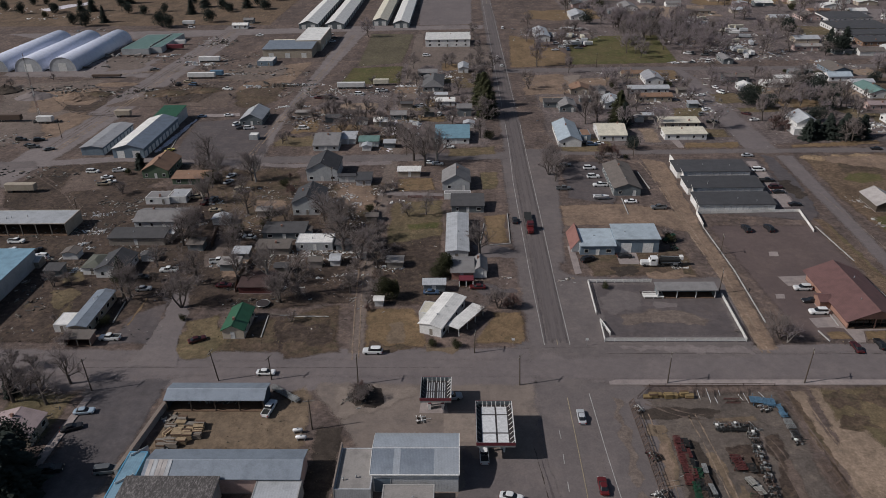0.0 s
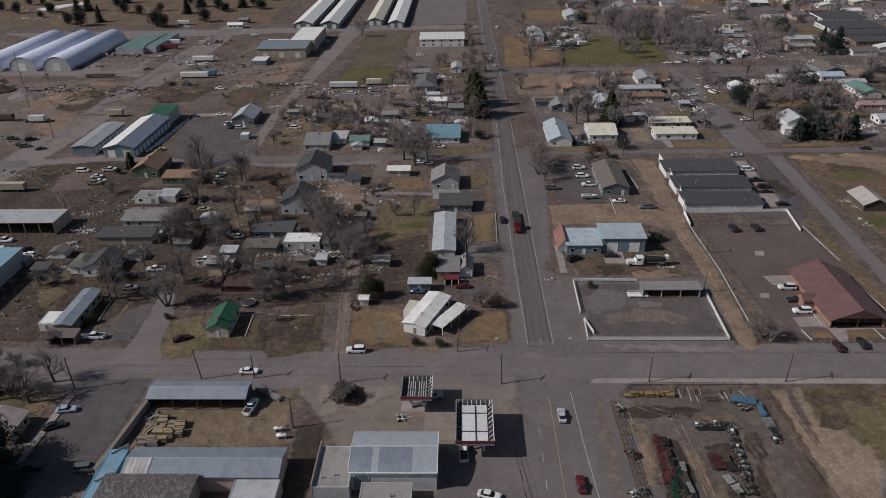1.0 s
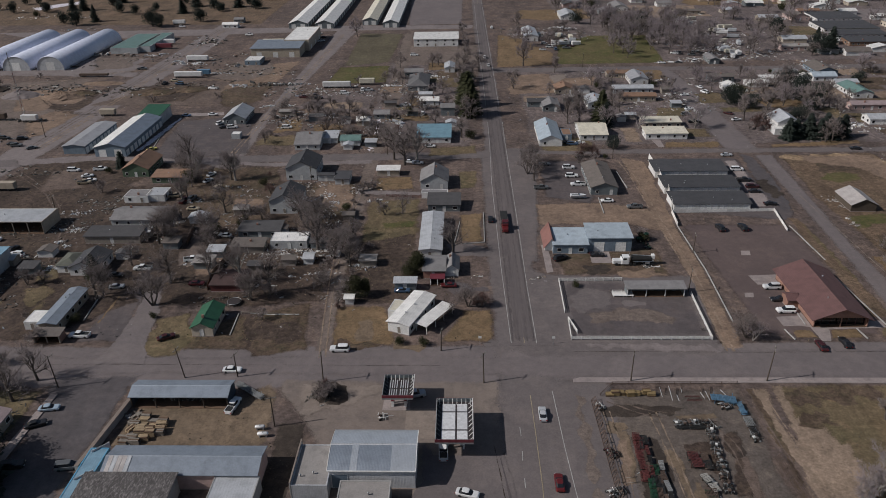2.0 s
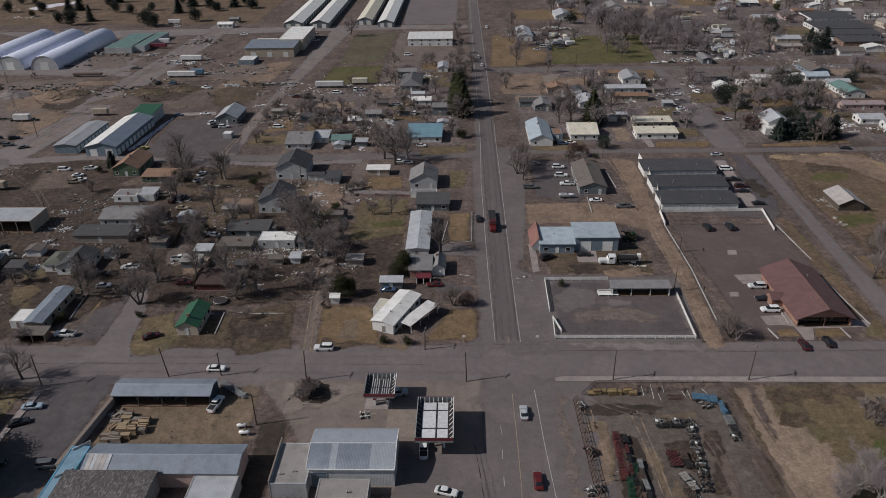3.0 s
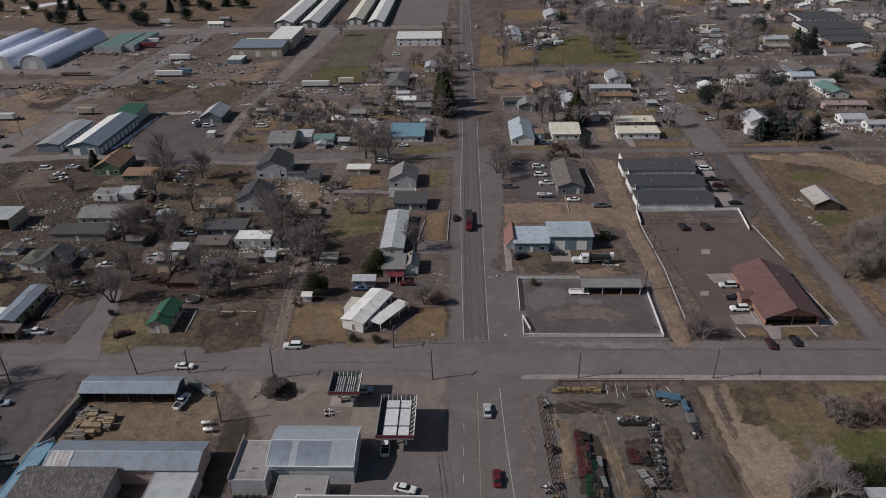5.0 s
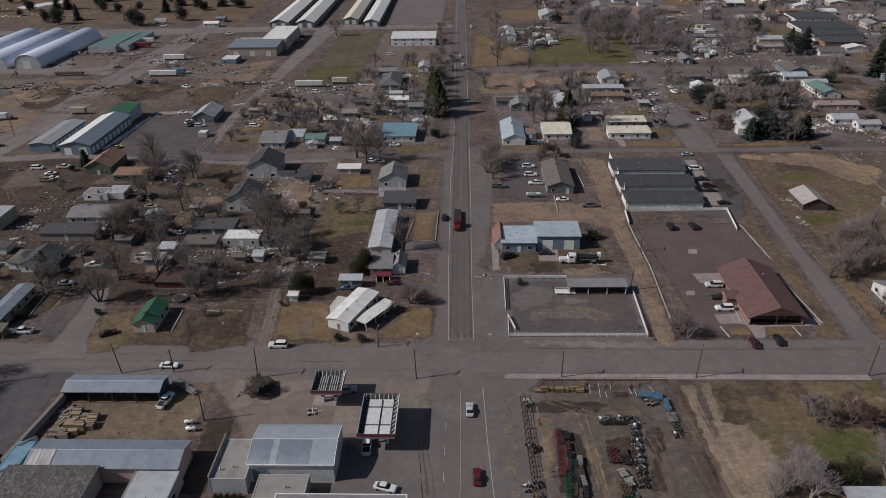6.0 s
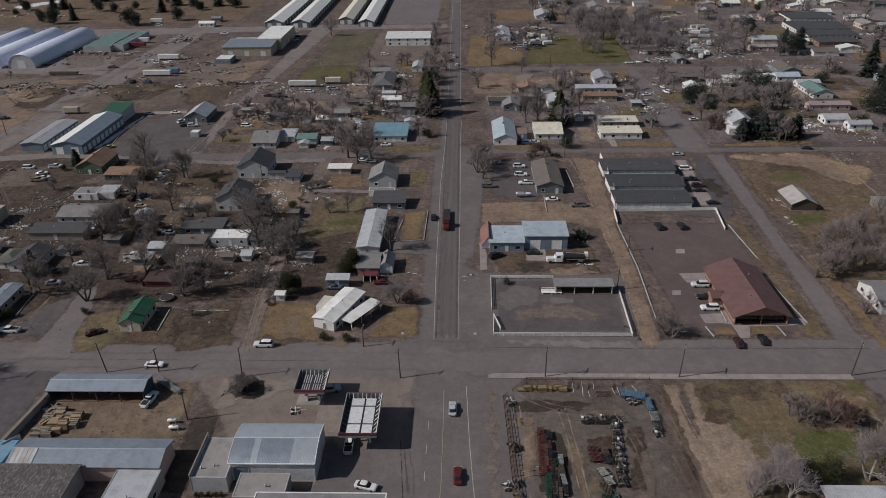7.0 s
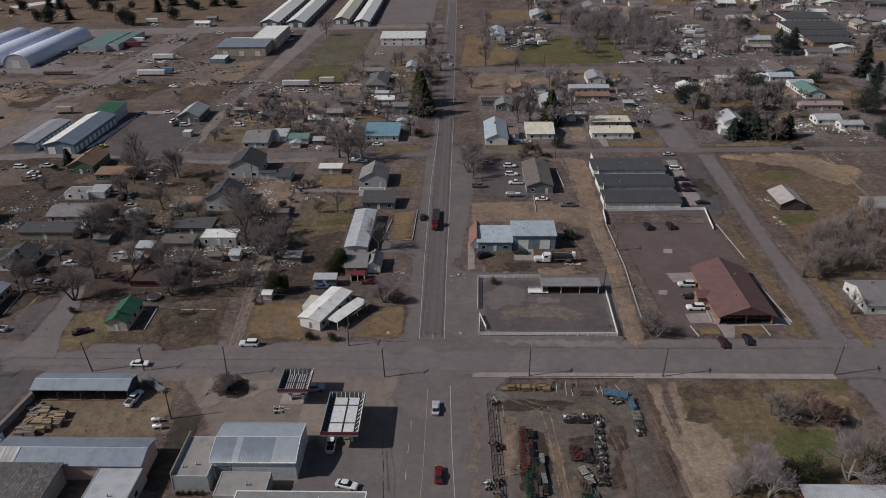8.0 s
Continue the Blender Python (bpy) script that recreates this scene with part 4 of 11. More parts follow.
patch("alley", "narrow rutted dirt alley between yards", "gravel_street_yard", 0.045, (-55.4, 154.0), (-49.8, 154.0), (-51.6, 179.3), (-52.3, 214.7), (-51.4, 286.3), (-48.4, 420.8), (-52.4, 567.3), (-59.7, 567.7), (-58.9, 366.0), (-58.4, 268.1), (-58.3, 214.7), (-56.0, 179.3), fade=1.5)
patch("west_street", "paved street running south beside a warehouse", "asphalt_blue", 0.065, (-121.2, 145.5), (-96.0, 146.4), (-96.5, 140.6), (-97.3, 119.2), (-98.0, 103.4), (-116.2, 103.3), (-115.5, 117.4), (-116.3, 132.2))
patch("west_lane", "dusty grey lane running north between yards", "asphalt_worn", 0.05, (-105.7, 149.9), (-94.8, 150.0), (-102.4, 162.8), (-103.2, 174.3), (-106.7, 186.4), (-108.8, 202.7), (-104.8, 210.1), (-104.1, 224.9), (-105.0, 241.3), (-105.5, 258.1), (-110.4, 260.9), (-110.0, 244.9), (-111.2, 230.3), (-113.2, 219.2), (-113.4, 207.0), (-114.4, 194.0), (-112.0, 180.5), (-110.4, 168.4), wobble=0.6)
patch("house_drive", "dark asphalt yard beside a house", "asphalt_dark", 0.049, (-123.3, 181.2), (-122.4, 190.5), (-110.7, 192.9), (-109.4, 180.5), (-108.8, 171.3), (-106.4, 158.8), (-121.7, 158.5), (-120.7, 165.0), (-121.9, 175.5), wobble=0.6)
patch("shed_court", "dark asphalt court beside a shed", "oil_stain", 0.049, (-131.5, 229.6), (-122.3, 230.4), (-116.7, 219.3), (-117.7, 213.0), (-125.5, 216.4), wobble=0.8)
patch("grass_strip", "strip of yellow grass on asphalt", "dry_grass", 0.06, (-119.1, 168.4), (-118.2, 168.1), (-117.8, 183.8), (-118.8, 184.1), wobble=0.4, fade=1.0)
patch("east_street", "paved street between the lots and an open field", "asphalt", 0.065, (108.2, 300.5), (118.6, 300.4), (113.0, 211.4), (112.7, 182.9), (111.5, 162.4), (115.3, 149.8), (112.0, 143.4), (100.7, 149.7), (101.9, 166.4), (104.5, 205.5), (106.3, 245.0), wobble=0.15)
patch("east_street_north", "worn street leading north among houses", "asphalt", 0.05, (97.9, 303.4), (115.1, 303.2), (115.1, 345.6), (114.7, 425.9), (110.8, 456.0), (103.8, 456.2), (99.5, 369.5))
patch("south_east_street", "paved street running south", "asphalt", 0.062, (98.6, 143.3), (112.7, 144.7), (109.9, 109.5), (105.5, 102.1), (98.9, 102.0), (102.0, 125.6), (102.2, 136.4))
patch("far_street", "straight asphalt street between fields", "asphalt_worn", 0.05, (1.2, 457.5), (96.2, 458.9), (157.9, 456.0), (238.0, 459.5), (355.1, 464.2), (345.8, 451.4), (231.6, 446.9), (153.9, 444.9), (93.2, 446.3), (0.4, 443.5))
patch("far_west_street", "gravel street past storage sheds", "gravel_road", 0.05, (-392.7, 588.3), (-198.9, 594.1), (-104.8, 601.9), (-5.9, 600.0), (-6.4, 581.8), (-102.0, 579.0), (-192.3, 569.5), (-329.3, 552.9))
patch("south_shoulder", "dusty grey shoulder of the cross street", "asphalt", 0.045, (-160.0, 139.5), (-6.0, 138.5), (-6.0, 147.0), (-160.0, 147.0), wobble=0.6)
patch("north_shoulder", "dusty grey shoulder of the cross street", "asphalt", 0.0455, (-200.0, 152.0), (-6.0, 152.0), (-6.0, 157.0), (-70.0, 156.5), (-200.0, 157.5), wobble=0.8)
patch("east_shoulder", "grey shoulder of the cross street", "asphalt_pale", 0.0456, (8.0, 155.0), (130.0, 155.0), (130.0, 160.5), (8.0, 160.0), wobble=0.4)
patch("station_forecourt", "worn tan-grey forecourt of a fuel station", "forecourt", 0.055, (-61.1, 144.6), (-35.9, 144.1), (-6.4, 144.1), (-5.6, 123.0), (-5.5, 103.9), (-43.9, 103.7), (-52.8, 126.6), (-62.1, 138.5))
patch("dirt_yard", "tan dirt yard inside a fence", "dirt_yard", 0.05, (-94.3, 135.1), (-71.8, 136.0), (-63.1, 143.7), (-59.8, 138.5), (-59.2, 124.7), (-58.4, 118.3), (-95.9, 118.2))
patch("dark_yard", "dark muddy driveway", "oil_stain", 0.06, (-58.6, 128.8), (-51.5, 128.1), (-51.0, 119.4), (-51.1, 103.6), (-59.0, 103.6), (-58.2, 119.4))
patch("equipment_yard", "grey gravel equipment yard with tracks", "yard_gravel", 0.055, (9.5, 140.7), (50.5, 141.5), (52.1, 130.6), (50.7, 113.2), (51.2, 100.1), (9.6, 99.8), (8.8, 114.6), (9.4, 130.5))
patch("wheel_tracks", "dark muddy wheel tracks", "track_soil", 0.075, (51.7, 141.1), (53.8, 140.7), (53.5, 125.0), (54.7, 110.9), (52.8, 111.6), (51.5, 123.2))
patch("muddy_track", "brown churned track down a dirt drive", "yard_soil", 0.079, (51.3, 140.6), (53.4, 140.4), (54.0, 131.4), (54.1, 122.5), (53.6, 113.5), (52.1, 105.5), (50.5, 105.5), (51.7, 115.6), (51.7, 123.4), (51.6, 132.9), wobble=0.5, step=1.5, fade=1.4)
patch("dirt_drive", "pale dirt drive beside the yard", "pale_dirt", 0.06, (50.4, 141.1), (57.6, 141.5), (55.9, 130.6), (57.2, 119.8), (64.0, 117.3), (60.8, 104.3), (52.8, 100.1), (52.0, 108.6), (51.2, 124.1))
patch("verge", "pale trampled verge", "pale_dirt", 0.05, (57.4, 142.5), (61.8, 142.1), (59.2, 122.4), (68.5, 122.5), (67.5, 112.2), (57.0, 104.4), (56.0, 97.3), (51.2, 97.2), (56.5, 117.1))
patch("field", "dry weedy field", "faded_lawn", 0.045, (57.3, 142.3), (99.9, 143.7), (102.5, 134.3), (100.7, 119.3), (100.9, 97.9), (53.3, 97.3), (56.8, 120.5))
patch("green_corner", "greener grass in the field", "lawn_green", 0.06, (77.4, 122.0), (81.6, 124.4), (88.0, 123.9), (93.5, 123.3), (88.5, 118.0), (84.3, 111.9), (79.1, 111.5), (75.5, 115.6), wobble=1.2)
patch("green_corner", "green lawn among trees", "lawn_green", 0.061, (76.6, 123.2), (81.2, 125.1), (87.8, 125.8), (94.8, 125.2), (89.0, 114.8), (79.4, 114.0), (74.6, 116.3), wobble=1.0, fade=2.0)
patch("weed_patch", "patchy weeds in a dry field", "yard_soil", 0.0602, (60.1, 139.8), (66.2, 140.6), (70.8, 136.7), (65.7, 132.9), (60.4, 134.4), wobble=1.2, step=1.5, fade=3.0)
patch("weed_patch", "patchy weeds in a dry field", "dry_grass", 0.0604, (67.4, 138.2), (76.8, 139.9), (78.6, 136.8), (72.7, 133.7), wobble=1.2, step=1.5, fade=3.0)
patch("weed_patch", "patchy weeds in a dry field", "yard_soil", 0.0606, (58.6, 131.4), (66.4, 132.2), (68.7, 128.0), (62.3, 125.2), (58.3, 127.2), wobble=1.2, step=1.5, fade=3.0)
patch("weed_patch", "patchy weeds in a dry field", "dirt_lane", 0.0608, (79.6, 136.8), (85.7, 135.3), (92.1, 136.9), (101.0, 135.4), (97.3, 131.7), (84.1, 131.6), wobble=1.2, step=1.5, fade=3.0)
patch("weed_patch", "patchy weeds in a dry field", "dark_soil", 0.0610, (83.2, 131.6), (89.7, 129.5), (98.4, 130.3), (93.9, 124.8), (84.8, 124.7), (81.1, 126.7), wobble=1.2, step=1.5, fade=3.0)
patch("weed_patch", "patchy weeds in a dry field", "faded_lawn", 0.0612, (75.3, 138.3), (80.3, 138.6), (78.7, 130.9), (72.8, 126.6), (71.4, 131.5), wobble=1.2, step=1.5, fade=3.0)
patch("weedy_soil", "dark brown weeds in a field", "yard_soil", 0.0595, (66.6, 141.5), (74.4, 142.5), (83.1, 141.2), (82.4, 135.5), (76.7, 130.8), (70.8, 132.3), (66.6, 135.4), wobble=2.0, step=2.0, fade=5.0)
patch("green_tip", "green grass at a street corner", "green_grass", 0.06, (97.6, 142.6), (101.4, 142.1), (100.2, 137.5), (96.8, 138.2), wobble=0.8, step=1.5, fade=2.0)
patch("pinkish_grass", "pale reddish dry grass", "dirt_lane", 0.0605, (79.7, 134.1), (87.5, 134.9), (85.4, 130.8), (80.4, 130.1), wobble=1.2, step=2.0, fade=3.0)
patch("pinkish_grass", "pale reddish dry grass", "dirt_lane", 0.0605, (91.9, 134.9), (99.1, 133.6), (98.3, 126.5), (95.3, 129.9), (91.0, 130.9), wobble=1.2, step=2.0, fade=3.0)
patch("field_dirt", "pale trampled soil at the field edge", "pale_dirt", 0.0495, (57.3, 142.3), (61.0, 142.3), (60.9, 131.0), (66.5, 124.0), (69.0, 116.0), (64.2, 107.0), (59.2, 97.3), (49.6, 97.2), (55.9, 124.2), wobble=2.0, fade=4.0)
patch("straw_patch", "pale straw-coloured grass", "dry_grass", 0.06, (81.9, 135.2), (99.0, 135.3), (97.5, 129.3), (89.2, 130.6), (80.3, 129.1), wobble=1.5)
patch("parking_lot", "mauve-grey asphalt parking lot", "lot_mauve", 0.06, (59.2, 232.1), (98.1, 231.5), (98.4, 204.4), (99.5, 170.1), (95.1, 161.8), (66.2, 161.6), (63.5, 164.3), (61.4, 195.5), wobble=0.2)
patch("lot_apron", "grey gravel apron round the fenced lot", "asphalt_worn", 0.052, (-0.2, 204.4), (12.0, 196.7), (56.6, 195.6), (52.4, 158.0), (49.5, 151.9), (-2.4, 152.0))
patch("restaurant_apron", "grey-brown gravel beside the road", "asphalt_worn", 0.048, (-2.6, 311.5), (18.8, 311.0), (13.6, 250.5), (9.3, 202.5), (0.5, 202.6))
patch("west_shoulder", "dusty gravel shoulder of the main road", "asphalt_worn", 0.047, (-9.7, 294.7), (-0.5, 294.5), (0.5, 222.4), (-0.1, 177.5), (-6.1, 175.5), (-9.0, 214.2), (-7.1, 245.7))
patch("block_soil", "dark leaf-littered soil of the yards", "dark_soil", 0.04, (-142.5, 269.6), (-93.4, 275.9), (-62.5, 268.2), (-58.3, 214.7), (-56.5, 179.4), (-79.6, 175.8), (-109.8, 178.1), (-132.8, 215.5))
patch("north_soil", "brown leaf-strewn soil between houses", "yard_soil", 0.0425, (-136.4, 288.1), (-91.9, 290.1), (-88.6, 257.9), (-85.5, 237.2), (-97.8, 230.2), (-112.9, 232.7), wobble=1.5)
patch("block_soil_west", "dark soil of cluttered yards", "dark_soil", 0.041, (-177.3, 270.3), (-142.5, 269.6), (-132.8, 215.5), (-125.7, 192.8), (-157.7, 193.1), (-158.1, 224.3))
patch("west_soil", "dark weedy soil of the western yards", "dark_soil", 0.039, (-168.1, 159.8), (-132.2, 159.2), (-110.4, 179.6), (-142.5, 269.6), (-177.3, 270.3), (-191.2, 216.1))
patch("grassy_bank", "faded grass behind the yards", "faded_lawn", 0.043, (-154.1, 186.3), (-139.7, 188.8), (-137.9, 170.8), (-136.9, 162.4), (-147.8, 162.4), (-152.5, 173.8), wobble=1.5, fade=4.0)
patch("drive", "dark asphalt drive beside a cottage", "asphalt_dark", 0.056, (-84.2, 174.6), (-80.2, 174.3), (-79.3, 162.5), (-82.1, 162.5))
patch("yard_verge", "grey gravel verge beside the road", "asphalt_worn", 0.046, (3.0, 60.0), (20.0, 60.0), (21.0, 145.0), (3.0, 145.0), wobble=0.5)
patch("block_soil_east", "dark leaf-littered soil behind houses", "dark_soil", 0.041, (-55.5, 214.7), (-30.1, 212.4), (-29.5, 179.2), (-36.8, 177.7), (-52.4, 179.3))
patch("pale_lot", "pale concrete lot beside the road", "concrete_tan", 0.052, (17.8, 430.7), (49.9, 442.7), (46.3, 429.5), (27.9, 399.9), (15.0, 399.2))
patch("brown_lot", "red-brown bare lot", "dirt_lane", 0.05, (31.1, 427.6), (65.8, 436.6), (60.0, 413.9), (33.6, 407.8))
patch("worn_court", "grey gravel court among yards", "town_soil", 0.046, (-90.7, 404.4), (-62.3, 409.2), (-61.8, 366.1), (-99.3, 362.4), (-106.5, 377.6))
patch("tan_yard", "tan bare earth yard with wheel tracks", "gravel_street_yard", 0.043, (-297.1, 397.1), (-261.9, 391.5), (-226.7, 392.4), (-220.6, 357.6), (-227.8, 326.5), (-247.0, 313.0), wobble=2.0, fade=6.0)
patch("tan_yard", "tan bare earth yard with wheel tracks", "gravel_road", 0.0432, (-282.2, 497.5), (-226.6, 494.7), (-222.1, 454.7), (-242.4, 441.8), (-312.8, 447.5), (-322.7, 465.0), (-282.6, 466.2), wobble=2.0, fade=5.0)
patch("upper_yard", "orange-brown bare yard", "dirt_lane", 0.046, (-155.8, 466.3), (-120.5, 483.0), (-126.2, 405.7), (-155.6, 406.8))
patch("upper_yard_west", "brown bare yard with tracks", "gravel_street_yard", 0.046, (-303.5, 431.1), (-242.4, 441.8), (-231.3, 387.1), (-244.0, 357.4), (-264.7, 362.8))
patch("middle_yard", "grey-brown yard with tracks", "track_soil", 0.044, (-222.5, 381.5), (-188.2, 426.4), (-150.6, 424.9), (-150.9, 379.1), (-188.1, 380.4))
patch("west_plain", "dark grey soil plain", "dark_soil", 0.042, (-209.2, 265.0), (-202.0, 301.8), (-132.7, 298.1), (-149.4, 269.8), (-160.3, 233.3), (-199.9, 248.6))
patch("fenced_lot", "dark asphalt lot inside a white fence", "asphalt_dark", 0.06, (13.3, 192.2), (52.0, 191.9), (50.2, 161.6), (12.8, 161.0), wobble=0.3)
patch("sandy_lane", "sandy orange-brown dirt lane beside the lots", "dirt_lane", 0.058, (50.8, 298.8), (61.6, 291.8), (58.7, 230.5), (59.2, 198.4), (57.8, 172.8), (58.0, 156.3), (50.4, 156.3), (52.9, 180.3), (52.3, 213.6), (51.7, 260.5), fade=1.4)
patch("dirt_lot", "orange-brown bare dirt lot", "dirt_lane", 0.05, (10.4, 249.5), (30.6, 251.2), (52.5, 246.8), (57.1, 230.5), (55.6, 221.8), (42.3, 229.8), (15.0, 230.2), (8.8, 227.6))
patch("restaurant_lot", "dark asphalt car park", "asphalt_dark", 0.052, (15.7, 294.8), (36.5, 294.3), (35.4, 254.3), (32.3, 247.1), (14.2, 254.6))
patch("shop_yard", "brown soil yard in front of a shop", "yard_soil", 0.05, (11.3, 214.0), (48.5, 215.2), (48.5, 194.3), (14.3, 194.6))
patch("shop_walk", "concrete walk beside the shop", "concrete", 0.07, (10.0, 215.6), (12.2, 215.6), (12.1, 197.4), (10.0, 196.7), wobble=0.1)
patch("shop_pad", "concrete pad", "concrete", 0.07, (25.1, 211.1), (31.6, 211.4), (31.1, 203.0), (24.9, 203.1), wobble=0.1)
patch("storage_court", "dark asphalt court of the storage units", "asphalt_dark", 0.052, (62.5, 297.1), (101.5, 297.6), (101.8, 265.2), (104.5, 239.2), (97.6, 232.3), (61.1, 240.7))
patch("storage_apron", "pale concrete apron beside storage units", "concrete", 0.07, (93.9, 293.1), (100.3, 294.3), (99.0, 245.1), (90.5, 244.2), wobble=0.2)
patch("lot_verge", "dry grass strip along the lot", "faded_lawn", 0.05, (98.6, 232.0), (102.8, 233.8), (103.8, 203.6), (102.5, 162.4), (101.4, 159.7), (94.0, 161.8), (100.1, 170.7))
patch("pasture", "rough pasture with a pale bank", "pasture_grass", 0.048, (119.0, 298.3), (161.4, 302.8), (163.2, 275.1), (163.9, 219.6), (137.0, 170.9), (120.0, 170.8), (117.3, 215.4), (115.1, 252.7))
patch("verge_grass", "tan grass verge under evergreens", "dry_grass", 0.0575, (118.2, 307.7), (121.2, 312.8), (141.3, 316.2), (163.8, 318.8), (160.7, 312.0), (138.6, 309.5), wobble=0.8, step=2.0, fade=1.6)
patch("dirt_court", "tan-brown bare lot beside the road", "gravel_street_yard", 0.0476, (-54.3, 525.3), (-3.6, 526.5), (-3.0, 469.3), (-21.7, 461.1), (-54.3, 465.3), wobble=1.5, step=4.0, fade=4.0)
patch("dirt_court", "pale pinkish bare lot beside the road", "dirt_lane", 0.0536, (10.8, 440.1), (36.9, 441.8), (38.7, 397.0), (9.4, 395.6), wobble=1.5, step=4.0, fade=3.0)
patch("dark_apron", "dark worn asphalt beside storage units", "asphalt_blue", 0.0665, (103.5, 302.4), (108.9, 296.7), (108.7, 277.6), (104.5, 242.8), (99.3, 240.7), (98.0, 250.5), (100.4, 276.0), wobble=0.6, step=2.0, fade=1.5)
patch("pasture_green", "greenish grass behind a barn", "faded_lawn", 0.0601, (144.5, 260.2), (148.2, 255.8), (157.4, 256.3), (155.3, 247.4), (143.0, 242.1), (141.2, 250.2), wobble=1.5, step=2.0, fade=3.0)
patch("street_verge", "olive-brown grass verge between a fence and a street", "pasture_grass", 0.0667, (98.4, 236.6), (102.7, 235.4), (102.0, 214.7), (102.6, 190.4), (103.4, 170.9), (96.1, 170.8), (97.4, 195.9), (97.5, 215.8), wobble=0.6, step=2.0, fade=1.2)
patch("thicket_litter", "brown leaf litter under a thicket", "yard_soil", 0.0612, (120.6, 220.2), (132.3, 231.7), (159.4, 239.0), (140.4, 194.1), (123.8, 187.0), (114.9, 190.5), (115.0, 201.6), wobble=1.5, step=3.0, fade=4.0)
patch("pasture_bank", "pale bank of dry grass round a hollow", "bank_grass", 0.059, (116.6, 299.9), (129.5, 299.0), (149.7, 301.4), (164.0, 291.6), (172.4, 281.1), (162.8, 263.5), (152.3, 268.2), (149.9, 281.5), (148.3, 287.9), (136.1, 292.0), (122.1, 292.3), wobble=1.5, step=2.0, fade=1.6)
patch("pasture_hollow", "dark damp hollow of the pasture", "yard_soil", 0.0592, (129.9, 289.5), (143.1, 291.9), (148.8, 284.0), (146.3, 277.8), (128.0, 278.1), wobble=1.5, step=2.0, fade=4.0)
patch("pasture_green", "greener hollow of the pasture", "green_grass", 0.06, (128.8, 279.0), (137.0, 280.8), (144.6, 278.2), (142.8, 270.4), (131.5, 267.0), (124.5, 270.6), wobble=1.5, fade=3.0)
patch("pasture_lawn", "green grass beside the barn", "green_grass", 0.06, (120.0, 237.6), (135.0, 240.0), (133.0, 230.6), (117.7, 226.1), wobble=1.0)
patch("earth_bank", "pale bank of dry grass", "dirt_lane", 0.06, (123.1, 297.5), (160.8, 301.4), (161.1, 268.0), (152.6, 266.4), (145.5, 281.5), (129.4, 288.0), wobble=1.5)
patch("green_field", "green-brown field", "green_grass", 0.05, (50.0, 521.8), (76.9, 553.1), (120.3, 552.5), (113.7, 465.5), (42.3, 462.9))
patch("tan_field", "dry grass by the road", "dry_grass", 0.045, (9.6, 563.4), (28.1, 542.0), (46.6, 495.7), (42.3, 462.9), (4.6, 455.9))
patch("ploughed_field", "fallow olive-brown field", "field_soil", 0.05, (-92.5, 463.3), (-61.9, 473.9), (-58.8, 567.7), (-94.4, 569.9))
patch("hay_field", "thin green crop field", "green_grass", 0.05, (-97.9, 420.3), (-59.5, 423.7), (-60.4, 467.8), (-94.7, 463.4))
patch("far_lot", "grey gravel field", "asphalt", 0.045, (-60.0, 599.0), (-14.9, 600.6), (-11.6, 883.6), (-70.8, 890.0))
patch("parkland", "dry parkland grass", "pasture_grass", 0.045, (-557.4, 622.0), (-179.7, 609.3), (-183.6, 1012.3), (-1124.9, 1129.3))
patch("corner_lawn", "golden dry lawn", "dry_grass", 0.06, (-53.6, 177.8), (-37.3, 179.3), (-32.9, 160.0), (-20.2, 159.5), (-21.7, 157.4), (-51.3, 156.5))
patch("corner_lawn_east", "golden dry lawn beside the road", "dry_grass", 0.06, (-16.6, 176.1), (-6.9, 176.7), (-6.9, 162.1), (-9.1, 158.9), (-23.2, 159.0), (-20.8, 164.8))
patch("back_lawn", "faded green-brown lawn", "faded_lawn", 0.06, (-52.3, 254.1), (-30.8, 255.4), (-30.8, 211.3), (-52.0, 211.5))
patch("small_lawn", "straw-coloured lawn", "dry_grass", 0.06, (-51.4, 276.9), (-35.8, 277.8), (-33.6, 263.1), (-50.7, 261.2))
patch("front_lawn", "straw-coloured lawn behind a kerb", "dry_grass", 0.06, (-17.8, 239.9), (-8.3, 242.2), (-8.8, 217.5), (-17.7, 216.8))
patch("roadside_lawn", "thin dry lawn", "faded_lawn", 0.05, (-18.1, 282.5), (-9.0, 283.5), (-10.1, 264.4), (-17.7, 262.8))
patch("roadside_verge", "dry grass verge", "faded_lawn", 0.05, (-31.7, 312.3), (-8.8, 314.7), (-8.8, 302.3), (-31.5, 299.3))
patch("house_yard", "worn brown lot with dry grass", "yard_soil", 0.05, (-80.7, 173.5), (-59.5, 180.9), (-55.9, 155.0), (-101.7, 155.1), (-103.5, 169.2), (-90.3, 165.0))
patch("west_yard", "dry yard with weeds", "dark_soil", 0.05, (-154.1, 186.3), (-139.7, 188.8), (-138.1, 167.9), (-132.2, 159.2), (-149.2, 159.3), (-154.1, 168.0))
patch("asphalt_court", "dark asphalt court beside sheds", "asphalt_dark", 0.05, (-159.8, 354.9), (-122.9, 363.2), (-109.9, 304.6), (-147.0, 296.4), (-155.3, 305.7))
patch("walled_garden", "pale soil yard among trees", "dirt_lane", 0.05, (-104.8, 256.6), (-91.7, 256.4), (-89.0, 245.9), (-102.9, 244.6))
patch("side_yard", "dry orange soil yard", "yard_soil", 0.05, (-77.7, 271.4), (-54.0, 273.9), (-58.4, 232.0), (-76.5, 232.2))
